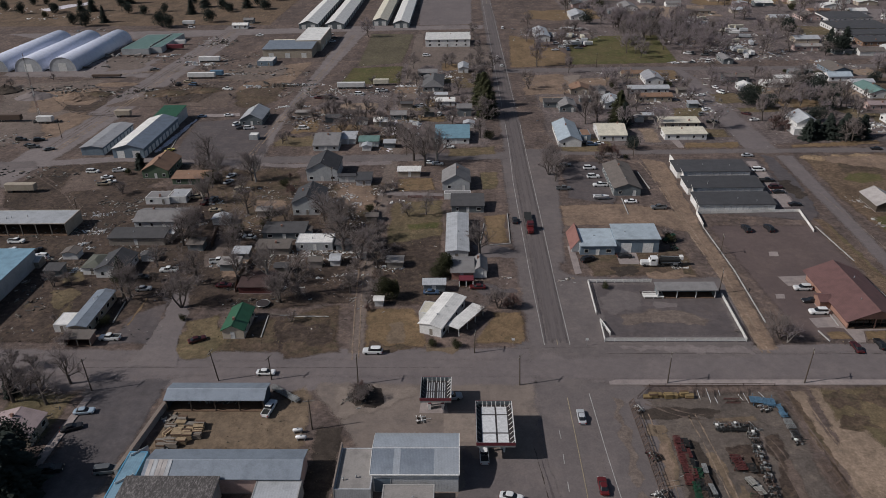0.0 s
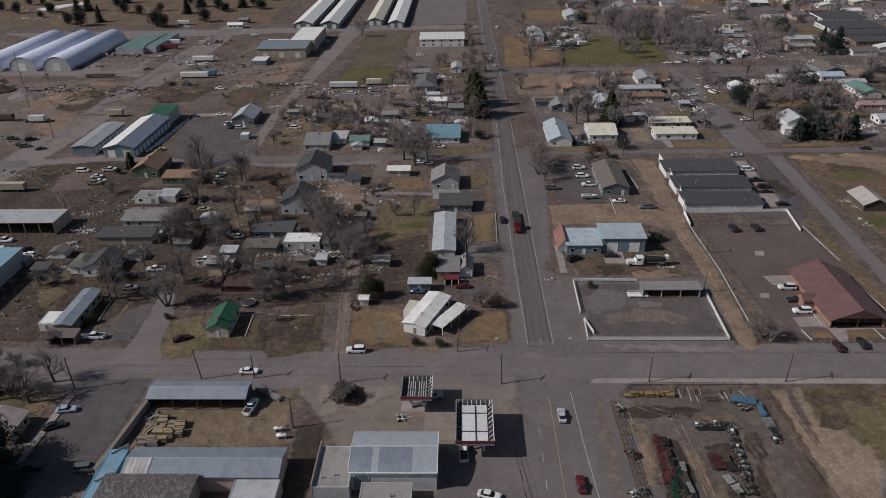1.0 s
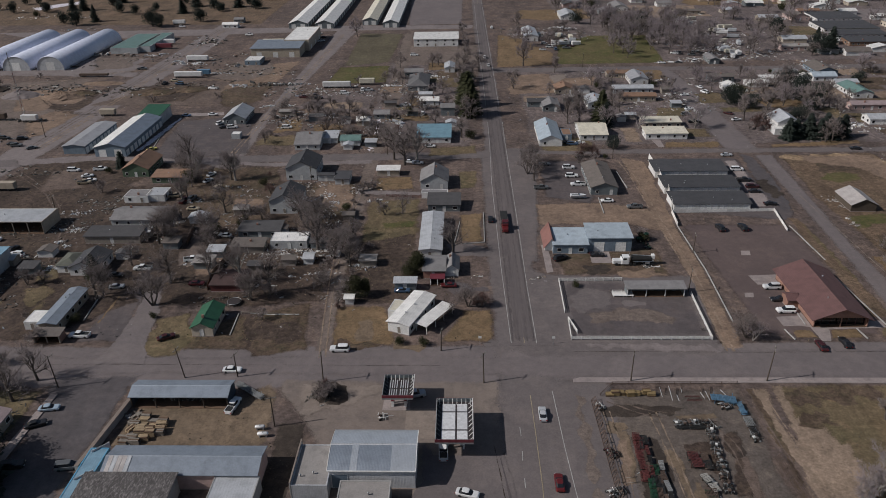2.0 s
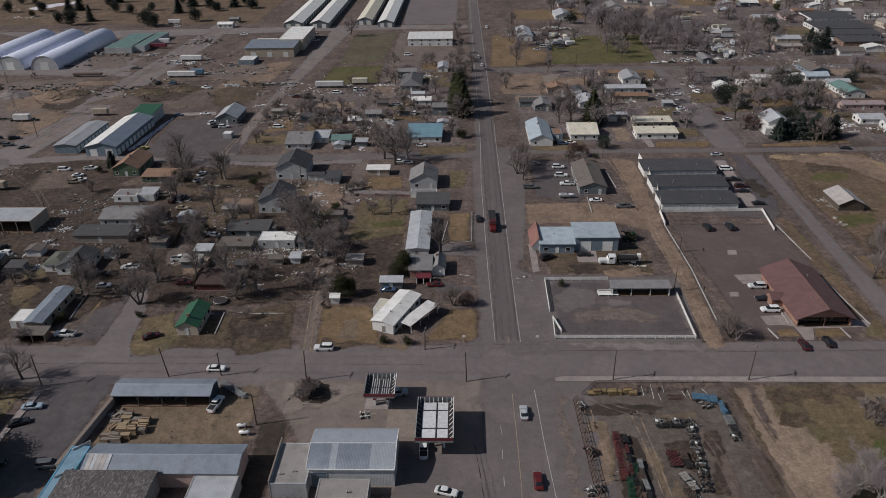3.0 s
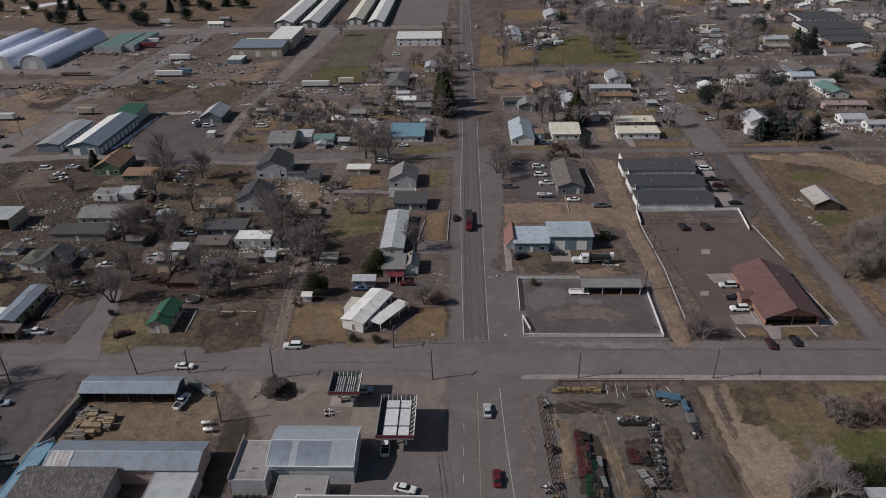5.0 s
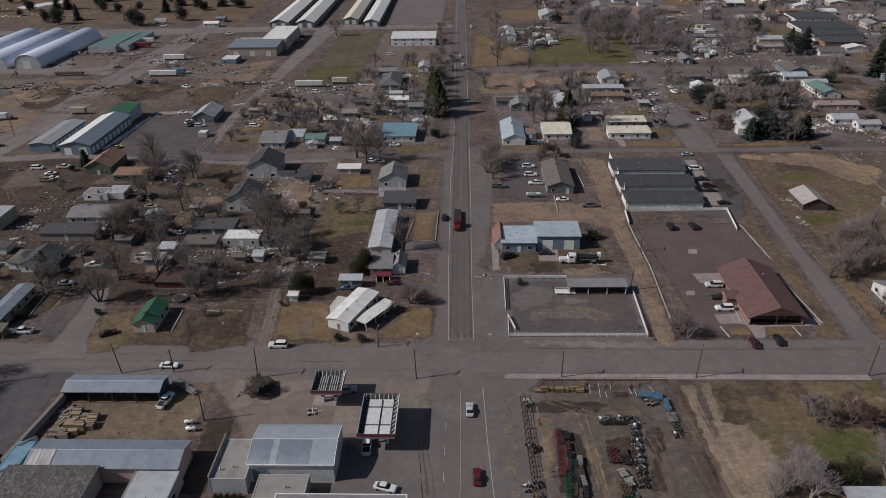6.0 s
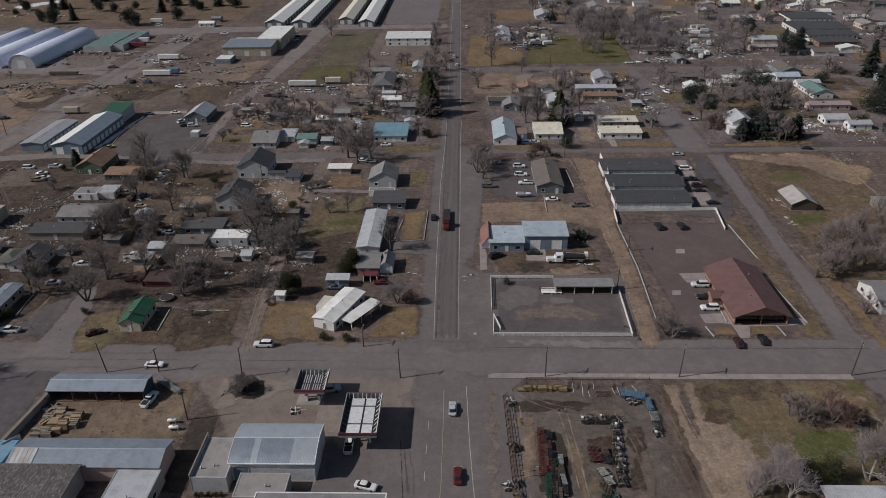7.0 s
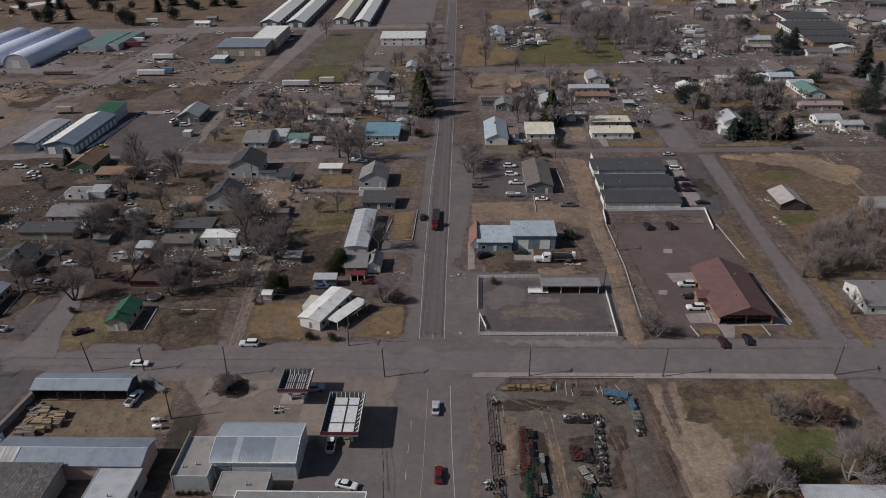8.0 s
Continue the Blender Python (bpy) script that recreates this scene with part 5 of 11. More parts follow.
patch("red_walk", "concrete walk round the red-roofed building", "concrete", 0.08, (80.0, 196.3), (82.1, 196.3), (85.2, 169.2), (98.6, 169.8), (98.1, 166.4), (82.5, 165.5), (76.1, 167.1), wobble=0.1)
patch("red_pad", "concrete parking pad", "concrete", 0.075, (71.0, 194.8), (80.5, 195.5), (80.7, 189.7), (72.0, 189.3), wobble=0.1)
patch("red_pad_south", "concrete parking pad", "concrete", 0.075, (70.7, 171.7), (76.8, 172.3), (77.3, 167.4), (71.0, 167.1), wobble=0.1)
patch("red_lawn", "tan lawn by the entrance", "dry_grass", 0.085, (72.1, 165.5), (77.7, 165.8), (78.4, 161.2), (72.1, 161.1), wobble=0.2)
patch("red_lawn_east", "tan lawn by the entrance", "dry_grass", 0.085, (82.5, 165.5), (90.0, 166.1), (90.4, 161.2), (81.0, 160.9), wobble=0.2)
patch("entry_walk", "concrete entrance walk", "concrete", 0.08, (77.9, 166.6), (82.9, 166.6), (80.7, 160.1), (78.4, 160.1), wobble=0.1)
patch("orange_verge", "dry leaf-covered verge", "dry_grass", 0.05, (113.3, 207.4), (119.6, 207.5), (116.6, 154.7), (112.2, 154.7), (112.6, 175.1))

patch("brown_bank", "brown bare bank of turned earth", "dirt_lane", 0.0466, (-279.7, 413.6), (-261.9, 417.9), (-234.6, 424.6), (-224.4, 388.9), (-237.9, 372.4), (-254.2, 368.8), wobble=2.0, step=5.0, fade=5.0)
patch("dark_bank", "dark damp edge of an earth bank", "dark_soil", 0.0468, (-243.7, 389.4), (-229.7, 386.9), (-227.2, 421.8), (-221.8, 420.4), (-218.7, 371.9), (-240.1, 376.5), wobble=2.0, step=5.0, fade=5.0)
patch("worn_ground", "greyish-brown bare ground by a shed", "gravel_street_yard", 0.0466, (-269.1, 499.1), (-235.1, 497.6), (-225.9, 465.6), (-253.6, 457.8), wobble=2.0, step=5.0, fade=5.0)
patch("hall_road", "pale gravel road before the halls", "gravel_road", 0.047, (-309.4, 465.8), (-262.5, 461.1), (-216.7, 456.5), (-214.6, 442.4), (-255.5, 446.5), (-300.2, 449.5), wobble=2.0, step=5.0, fade=5.0)
patch("scrap_ground", "dark oily ground of a scrap yard", "dark_soil", 0.0466, (-208.7, 421.2), (-174.9, 429.0), (-163.2, 410.0), (-167.1, 387.3), (-186.7, 381.4), wobble=2.0, step=5.0, fade=5.0)
patch("tan_flat", "tan dusty flat with wheel marks", "gravel_street_yard", 0.0466, (-174.1, 442.3), (-162.1, 494.6), (-138.8, 477.5), (-131.6, 447.7), (-149.6, 424.3), wobble=2.0, step=5.0, fade=5.0)
patch("brown_flat", "brown dusty flat", "yard_soil", 0.0466, (-158.6, 409.8), (-128.3, 434.0), (-122.9, 391.5), (-129.6, 375.7), (-144.9, 376.1), wobble=2.0, step=5.0, fade=5.0)
patch("lane_bank", "pale dusty edge of a dirt road", "dirt_lane", 0.0466, (-239.9, 353.9), (-231.8, 378.4), (-214.3, 367.8), (-216.3, 331.4), (-225.2, 327.4), wobble=2.0, step=5.0, fade=5.0)
patch("court_walk", "pale concrete walk along an asphalt court", "concrete", 0.0685, (-158.5, 366.4), (-140.5, 367.9), (-139.0, 362.9), (-155.9, 361.4), wobble=0.1)
patch("west_court", "dark grey gravel court", "track_soil", 0.0466, (-192.7, 286.5), (-171.7, 288.9), (-166.5, 267.6), (-182.8, 259.2), wobble=2.0, step=5.0, fade=5.0)
patch("pale_street", "pale dusty gravel worn into the side street", "gravel_road", 0.068, (-215.4, 300.5), (-176.9, 305.7), (-97.6, 295.1), (-53.6, 297.8), (-52.8, 291.0), (-95.8, 287.7), (-173.0, 297.0), (-209.8, 290.8), wobble=0.8, step=4.0, fade=3.0)
patch("house_lawn", "dry lawn before a pale house", "dry_grass", 0.0676, (75.5, 317.5), (100.8, 317.0), (97.7, 308.0), (72.9, 308.5), wobble=1.0, step=2.0, fade=2.5)
patch("house_walk", "pale concrete drive of a house", "concrete", 0.0678, (70.0, 325.5), (74.3, 323.8), (73.8, 309.9), (71.3, 310.0), wobble=0.1)
patch("court_stain", "dark damp asphalt beside storage units", "oil_stain", 0.0676, (98.5, 271.2), (105.2, 274.7), (106.1, 255.9), (101.9, 250.1), (98.6, 258.7), wobble=1.0, step=2.0, fade=2.5)
patch("drive_dust", "pale dust along a dirt drive", "pale_dirt", 0.078, (57.0, 141.4), (57.7, 133.8), (58.5, 124.4), (66.3, 119.8), (66.0, 112.0), (60.7, 98.0), (54.5, 98.0), (56.2, 108.1), (56.9, 115.3), (56.3, 123.2), (55.6, 133.2), wobble=0.9, step=2.0, fade=1.6)
patch("cottage_lawn", "patchy yellow-green lawn before a cottage", "faded_lawn", 0.066, (-103.3, 171.0), (-94.3, 175.1), (-87.2, 163.1), (-87.9, 157.2), (-90.5, 152.2), (-98.2, 150.7), (-103.1, 159.3), wobble=1.0, step=2.0, fade=2.5)
patch("pale_drive", "pale worn asphalt drive widening to the street", "asphalt_pale", 0.067, (-112.5, 149.5), (-110.2, 160.3), (-110.2, 172.7), (-111.8, 186.0), (-106.8, 188.6), (-102.6, 174.5), (-101.5, 162.5), (-97.1, 149.2), wobble=0.4, step=2.0, fade=1.0)
patch("bare_plot", "smooth dark brown bare plot", "yard_soil", 0.066, (-78.1, 171.6), (-61.0, 172.7), (-58.6, 160.4), (-58.1, 154.2), (-71.3, 152.2), (-75.1, 157.8), wobble=1.0, step=2.0, fade=2.5)
patch("plot_edge", "dark leaf litter beside a plot", "dark_soil", 0.0665, (-78.5, 172.7), (-74.3, 173.9), (-72.8, 163.1), (-72.7, 155.2), (-75.8, 160.4), wobble=1.0, step=2.0, fade=2.5)
patch("worn_patch", "pale worn earth on a plot", "dirt_yard", 0.067, (-69.3, 167.2), (-63.3, 168.7), (-60.6, 160.4), (-65.6, 159.1), wobble=1.0, step=2.0, fade=2.5)
patch("lawn_wear", "brown trampled earth in a lawn", "dirt_yard", 0.069, (-46.3, 171.5), (-40.4, 169.8), (-40.0, 160.4), (-45.1, 159.4), wobble=1.0, step=2.0, fade=2.5)
patch("lawn_wear", "brown trampled earth in a lawn", "yard_soil", 0.069, (-51.4, 163.1), (-46.8, 160.4), (-36.7, 158.9), (-36.4, 156.3), (-50.1, 155.7), wobble=1.0, step=2.0, fade=2.5)
patch("lawn_wear", "brown trampled earth in a lawn", "dirt_yard", 0.069, (-36.2, 161.0), (-29.2, 158.9), (-23.1, 157.3), (-27.4, 154.8), (-34.9, 155.8), wobble=1.0, step=2.0, fade=2.5)
# soil colour darkened to stand for the trees' shade
patch("shade_soil", "soil under trees with their shade put into its colour", "dark_soil", 0.066, (-83.2, 190.6), (-73.8, 191.3), (-57.6, 188.8), (-54.0, 180.7), (-67.4, 179.1), (-78.1, 176.0), wobble=1.0, step=2.0, fade=2.5)
# dark soil, tree shadow painted in with it
patch("brush_soil", "dark soil with tree shadow put into its colour", "dark_soil", 0.066, (-51.6, 217.8), (-32.1, 226.3), (-30.2, 208.8), (-32.6, 198.2), (-41.9, 201.2), (-51.8, 206.9), wobble=1.0, step=2.0, fade=2.5)
patch("garden_lawn", "yellow-green lawn behind a long house", "faded_lawn", 0.0665, (-52.3, 233.6), (-44.1, 236.4), (-31.4, 235.4), (-30.8, 223.5), (-36.8, 220.9), (-42.0, 219.3), (-47.3, 222.7), (-51.2, 226.3), wobble=1.2, step=2.0, fade=3.0)
patch("old_snow", "broken strip of old snow along a fence", "snow", 0.07, (-58.9, 357.9), (-57.2, 357.9), (-56.2, 338.0), (-56.3, 323.1), (-56.2, 310.7), (-57.4, 306.3), (-58.6, 309.3), (-57.9, 328.0), wobble=0.8, step=1.2, fade=1.0)
patch("yard_track", "pale earth track between yards", "gravel_street_yard", 0.0668, (-107.9, 242.3), (-108.4, 230.3), (-109.3, 217.1), (-110.1, 209.0), (-108.6, 201.2), (-101.6, 201.2), (-103.4, 217.1), (-103.7, 232.6), (-104.5, 239.8), wobble=0.8, step=2.0, fade=1.6)
patch("dog_run", "brown earth run beside a fence", "dirt_lane", 0.066, (-102.8, 208.3), (-92.9, 209.1), (-94.0, 194.1), (-99.8, 190.7), wobble=1.0, step=2.0, fade=2.5)
patch("small_drive", "grey asphalt drive beside a house", "asphalt_worn", 0.066, (-21.9, 216.8), (-13.3, 217.6), (-6.2, 212.6), (-6.6, 206.3), (-20.6, 207.9), wobble=0.6, step=2.0, fade=1.2)
patch("house_court", "dark asphalt court behind a house", "asphalt_dark", 0.066, (-23.3, 190.4), (-17.2, 193.2), (-13.0, 188.7), (-7.9, 190.4), (-7.6, 185.7), (-19.6, 183.8), wobble=0.6, step=2.0, fade=1.2)
patch("orange_yard", "orange-brown bare yard behind houses", "dirt_lane", 0.066, (-75.6, 271.1), (-59.9, 273.3), (-55.7, 248.6), (-63.5, 241.6), (-74.4, 254.1), wobble=1.0, step=2.0, fade=2.5)
patch("cross_lane", "grey lane crossing the yards", "gravel_road", 0.066, (-58.5, 263.9), (-31.0, 261.3), (-31.2, 256.9), (-57.6, 258.3), wobble=0.6, step=2.0, fade=1.2)
patch("green_lawn", "green-brown lawn behind a long house", "green_grass", 0.067, (-45.8, 233.8), (-32.8, 235.5), (-33.3, 229.0), (-43.0, 226.4), wobble=1.0, step=2.0, fade=2.5)
patch("west_lawn", "grass between sheds", "faded_lawn", 0.066, (-153.5, 201.6), (-146.9, 203.1), (-141.6, 193.6), (-148.3, 190.8), wobble=1.0, step=2.0, fade=2.5)
patch("west_lawn", "grass beside a house", "faded_lawn", 0.066, (-150.6, 186.7), (-144.4, 190.8), (-138.3, 186.7), (-141.7, 174.0), wobble=1.0, step=2.0, fade=2.5)
patch("station_asphalt", "newer blue-grey asphalt of a fuel station", "asphalt_worn", 0.066, (-25.8, 123.1), (-21.9, 117.8), (-6.6, 118.4), (-5.0, 104.9), (-4.5, 101.6), (-29.7, 101.4), (-24.9, 109.6), wobble=0.3, step=2.0, fade=0.8)
patch("tan_forecourt", "tan gravel worn over a forecourt", "concrete_tan", 0.0662, (-55.9, 142.8), (-46.2, 143.8), (-34.7, 142.0), (-35.7, 136.8), (-44.2, 132.6), (-51.3, 128.6), (-55.7, 130.6), wobble=1.0, step=2.0, fade=2.5)
patch("corner_verge", "pale gritty verge round a kerb", "gravel_street_yard", 0.066, (10.2, 139.1), (12.5, 137.0), (12.6, 118.1), (11.7, 102.4), (9.5, 102.4), (9.6, 121.5), wobble=1.0, step=2.0, fade=2.5)
patch("lot_wear", "brown dust swept across a lot", "gravel_street_yard", 0.071, (17.5, 173.9), (29.3, 177.5), (40.0, 175.0), (46.9, 171.0), (41.4, 167.3), (27.8, 168.7), (18.4, 168.1), wobble=1.0, step=2.0, fade=2.5)
patch("lot_wear", "brown dust swept across a lot", "asphalt_worn", 0.0712, (13.7, 183.7), (19.3, 188.6), (28.9, 185.3), (25.8, 176.0), (14.1, 171.5), wobble=1.0, step=2.0, fade=2.5)
patch("lot_wear", "grey gravel before a shed", "asphalt_pale", 0.0713, (29.9, 181.2), (37.9, 180.5), (36.5, 177.5), (30.0, 176.9), wobble=1.0, step=2.0, fade=2.5)
patch("apron_wear", "dusty pale gravel by the street", "gravel_road", 0.071, (15.1, 159.2), (35.2, 159.5), (49.1, 159.0), (51.7, 154.9), (34.3, 154.9), (16.9, 156.4), wobble=1.0, step=2.0, fade=2.5)
patch("shop_dirt", "brown oily earth before a shop", "oil_stain", 0.071, (21.1, 200.9), (30.1, 203.9), (30.7, 196.5), (21.6, 193.8), wobble=0.9, step=1.2, fade=2.2)
patch("shop_dirt", "tan dusty earth before a shop", "dirt_lane", 0.071, (30.9, 198.0), (43.4, 199.4), (47.4, 193.7), (32.0, 193.7), wobble=1.0, step=2.0, fade=2.5)
patch("stain", "dark brown damp stain on gravel", "oil_stain", 0.086, (14.6, 133.4), (20.4, 134.6), (29.1, 134.3), (36.0, 133.2), (31.5, 129.5), (27.8, 131.5), (21.4, 129.2), (15.7, 129.3), wobble=0.45, step=2.0, fade=0.9)
patch("stain", "pale dry silt on gravel", "dirt_yard", 0.086, (17.5, 125.2), (20.5, 126.1), (20.8, 117.0), (19.4, 109.2), (17.3, 109.4), (17.4, 117.0), wobble=0.45, step=2.0, fade=0.9)
patch("stain", "dark ground beside racks", "oil_stain", 0.086, (24.3, 123.9), (27.2, 123.0), (27.9, 113.3), (26.4, 107.9), (24.0, 110.0), wobble=0.45, step=2.0, fade=0.9)
patch("stain", "pale dry silt on gravel", "dirt_yard", 0.0862, (26.7, 119.6), (29.4, 120.1), (30.4, 115.6), (28.9, 112.7), (26.7, 114.7), wobble=0.45, step=2.0, fade=0.9)
patch("stain", "dark brown damp stain on gravel", "oil_stain", 0.086, (41.9, 125.5), (45.1, 126.0), (44.7, 118.6), (42.3, 115.1), (40.6, 117.3), wobble=0.45, step=2.0, fade=0.9)
patch("stain", "dark brown damp stain on gravel", "track_soil", 0.086, (40.9, 116.8), (44.6, 118.1), (44.5, 109.0), (42.4, 102.7), (39.0, 102.7), wobble=0.45, step=2.0, fade=0.9)
patch("stain", "pale dusty ground", "gravel_street_yard", 0.086, (37.9, 125.7), (41.7, 124.8), (40.4, 116.6), (36.4, 112.3), (36.2, 118.8), wobble=0.45, step=2.0, fade=0.9)
patch("stain", "pale dusty ground", "dirt_yard", 0.086, (16.5, 129.0), (20.6, 128.0), (19.3, 123.6), (15.3, 124.5), wobble=0.45, step=2.0, fade=0.9)
patch("stain", "brown churned ground", "dirt_yard", 0.086, (27.8, 114.8), (30.4, 115.7), (30.2, 103.3), (27.6, 101.4), wobble=0.45, step=2.0, fade=0.9)
patch("stain", "pale dusty ground", "dirt_yard", 0.086, (31.5, 131.0), (41.6, 131.6), (42.2, 129.1), (32.2, 128.6), wobble=0.45, step=2.0, fade=0.9)
patch("stain", "dark brown damp stain on gravel", "oil_stain", 0.087, (16.7, 132.3), (21.5, 133.6), (28.0, 133.6), (33.2, 133.2), (32.6, 131.4), (28.1, 130.6), (24.1, 129.8), (21.0, 130.6), (16.8, 130.0), wobble=0.5, step=1.4, fade=1.0)
patch("stain", "dark muddy ground behind machines", "dark_soil", 0.087, (40.6, 124.3), (43.9, 125.6), (45.4, 123.0), (43.2, 118.1), (42.5, 111.5), (41.6, 105.4), (38.0, 105.4), (39.2, 111.5), (41.5, 117.1), (39.6, 118.8), wobble=0.5, step=1.4, fade=1.0)
patch("stain", "dark ground beside racks", "dark_soil", 0.087, (31.4, 121.5), (38.3, 122.3), (37.9, 118.1), (37.4, 111.5), (35.2, 112.1), (34.8, 118.0), (31.4, 118.0), wobble=0.5, step=1.4, fade=1.0)
patch("stain", "dark ground beside racks", "oil_stain", 0.087, (20.6, 123.2), (22.3, 124.3), (22.7, 118.0), (22.7, 109.8), (22.8, 105.2), (19.8, 105.2), (20.2, 112.9), wobble=0.5, step=1.4, fade=1.0)
patch("stain", "pale dry silt on gravel", "dirt_lane", 0.087, (17.6, 122.8), (20.1, 123.2), (19.7, 116.9), (19.0, 109.8), (16.3, 107.3), (16.2, 112.9), wobble=0.5, step=1.4, fade=1.0)
patch("stain", "pale dry silt on gravel", "dirt_yard", 0.087, (27.3, 119.0), (29.6, 118.7), (29.5, 116.0), (27.4, 116.0), wobble=0.5, step=1.4, fade=1.0)
patch("stain", "pale dry silt on gravel", "dirt_yard", 0.087, (30.7, 110.5), (32.5, 110.5), (32.9, 105.3), (29.7, 105.3), wobble=0.5, step=1.4, fade=1.0)
patch("stain", "pale dry silt on gravel", "dirt_yard", 0.087, (16.8, 127.9), (20.7, 128.4), (21.3, 125.8), (16.6, 125.0), wobble=0.5, step=1.4, fade=1.0)
patch("planting_bed", "dark earth bed round a bare shrub", "oil_stain", 0.088, (-43.4, 138.2), (-43.4, 135.4), (-45.2, 133.7), (-47.7, 133.7), (-49.9, 135.3), (-52.0, 138.1), (-51.3, 141.0), (-50.1, 142.8), (-47.5, 142.8), (-44.4, 141.0), wobble=0.3, step=1.5, fade=0.3)
patch("garden_plot", "dark turned soil of a garden plot", "dark_soil", 0.069, (-77.8, 170.3), (-71.1, 171.5), (-61.5, 169.8), (-58.1, 161.9), (-60.9, 157.6), (-70.6, 159.2), (-76.6, 163.2), wobble=1.2, step=2.0, fade=2.5)
patch("old_snow", "thin streak of old snow on grass", "snow", 0.07, (-419.2, 702.2), (-408.3, 723.5), (-389.2, 742.0), (-381.7, 728.0), (-395.6, 706.6), (-407.1, 689.2), wobble=1.5, step=3.0, fade=1.6)
patch("old_snow", "strip of old snow beside storage sheds", "snow", 0.07, (-160.8, 358.9), (-159.1, 358.8), (-159.2, 338.7), (-160.1, 320.4), (-161.9, 308.2), (-164.2, 309.7), (-163.6, 325.3), (-162.3, 342.3), wobble=0.5, step=2.0, fade=0.8)
ruts("pale gritty edge of a paved street", "concrete_tan", [(111.0, 257.9), (111.9, 237.9), (112.9, 205.5), (113.6, 185.3), (112.3, 170.9)], 0, 0.55, 0.09, "street_edge", (0,))
ruts("pale wheel ruts in a dirt alley", "pale_dirt", [(-52.5, 152.7), (-53.8, 165.8), (-55.2, 180.7), (-56.4, 197.6), (-57.3, 212.9), (-57.4, 230.1), (-56.3, 255.0)])
ruts("dark wheel ruts beside a yard", "track_soil", [(50.8, 139.3), (51.4, 125.4), (52.4, 111.8), (53.4, 102.8)])
ruts("pale wheel ruts in a dirt drive", "pale_dirt", [(54.2, 140.6), (55.0, 125.4), (57.0, 108.7)])
ruts("pale wheel ruts in a sandy lane", "pale_dirt", [(53.0, 155.4), (53.6, 171.5), (54.5, 197.2), (53.5, 220.5), (53.2, 248.5), (52.5, 276.6), (51.2, 292.7)], 1.8, 0.8)
ruts("wheel marks across a gravel yard", "track_soil", [(18.1, 136.0), (26.0, 131.0), (36.0, 130.2), (42.4, 122.6), (42.8, 109.1), (43.1, 100.1)])
ruts("wheel marks across a gravel yard", "pale_dirt", [(16.9, 131.9), (17.4, 118.8), (17.1, 101.3)], 1.6, 0.4)
ruts("wheel marks across a gravel yard", "pale_dirt", [(27.4, 131.9), (28.4, 118.8), (29.1, 101.3)], 1.6, 0.5)
ruts("pale wheel tracks of a gravel street", "pale_dirt", [(-118.5, 304.5), (-116.5, 354.1), (-113.2, 406.9), (-109.2, 490.8), (-106.4, 565.7)], 1.9, 0.9)
ruts("pale wheel tracks of a dirt road", "pale_dirt", [(-210.4, 311.8), (-209.0, 346.7), (-207.5, 392.0), (-206.6, 448.2), (-204.9, 500.0), (-204.0, 590.0)], 2.2, 1.2)
ruts("dark wheel tracks of a dirt road", "track_soil", [(-215.4, 311.8), (-213.5, 360.7), (-212.5, 410.0), (-210.6, 470.2), (-208.9, 590.0)], 2.2, 0.8)
ruts("pale wheel tracks of a dirt road", "pale_dirt", [(-274.0, 423.3), (-245.6, 449.3), (-221.4, 460.1), (-172.4, 455.7), (-127.4, 448.7)], 2.2, 1.1)
ruts("pale wheel tracks over bare ground", "pale_dirt", [(-205.0, 395.0), (-180.0, 432.0), (-150.0, 436.0), (-122.0, 425.0)], 2.0, 0.9)
ruts("dark wheel tracks over bare ground", "dark_soil", [(-250.0, 395.0), (-230.0, 372.0), (-205.0, 365.0)], 2.0, 0.9)
ruts("wheel tracks over bare ground", "track_soil", [(-205.0, 285.0), (-180.0, 262.0), (-158.0, 232.0), (-150.0, 205.0)], 2.0, 0.8)
ruts("wheel tracks over bare ground", "track_soil", [(-140.0, 292.0), (-118.0, 262.0), (-112.0, 238.0), (-108.0, 205.0)], 2.0, 0.9)
ruts("thin dark seam sealed with tar", "oil_stain", [(-9.4, 120.5), (-8.2, 110.0), (-7.0, 98.0)], 0, 0.22, 0.09, "tar_seam", (0,))
ruts("thin dark seam across the road", "oil_stain", [(-22.0, 158.0), (-10.0, 157.6), (2.0, 158.2), (10.0, 158.0)], 0, 0.14, 0.09, "tar_seam", (0,))
ruts("thin dark seam along the street", "oil_stain", [(-160.0, 149.2), (-90.0, 149.6), (-20.0, 149.2)], 0, 0.12, 0.09, "tar_seam", (0,))
ruts("thin dark seam along the street", "oil_stain", [(12.0, 155.4), (60.0, 155.0), (110.0, 155.5)], 0, 0.16, 0.09, "tar_seam", (0,))
ruts("darker tyre polish of a driving lane", "asphalt_street", [(1.9, 160.0), (1.7, 300.0), (1.0, 620.0)], 1.7, 0.6, 0.1, "tyre_polish")
ruts("darker tyre polish of a driving lane", "asphalt_street", [(-2.0, 160.0), (-2.2, 300.0), (-2.9, 620.0)], 1.7, 0.6, 0.1, "tyre_polish")

# kerb and pavement of the corner block
patch("pavement", "pale concrete pavement with a kerb along the cross street", "concrete", 0.16, (10.8, 142.3), (99.8, 142.3), (99.8, 144.3), (12.8, 144.3), (10.8, 143.6), wobble=0.0, category="pavement")
patch("pavement_west", "pale concrete pavement beside the west street", "concrete", 0.16, (-116.0, 137.4), (-114.3, 137.4), (-115.1, 114.4), (-117.3, 114.4), wobble=0.0, category="pavement")

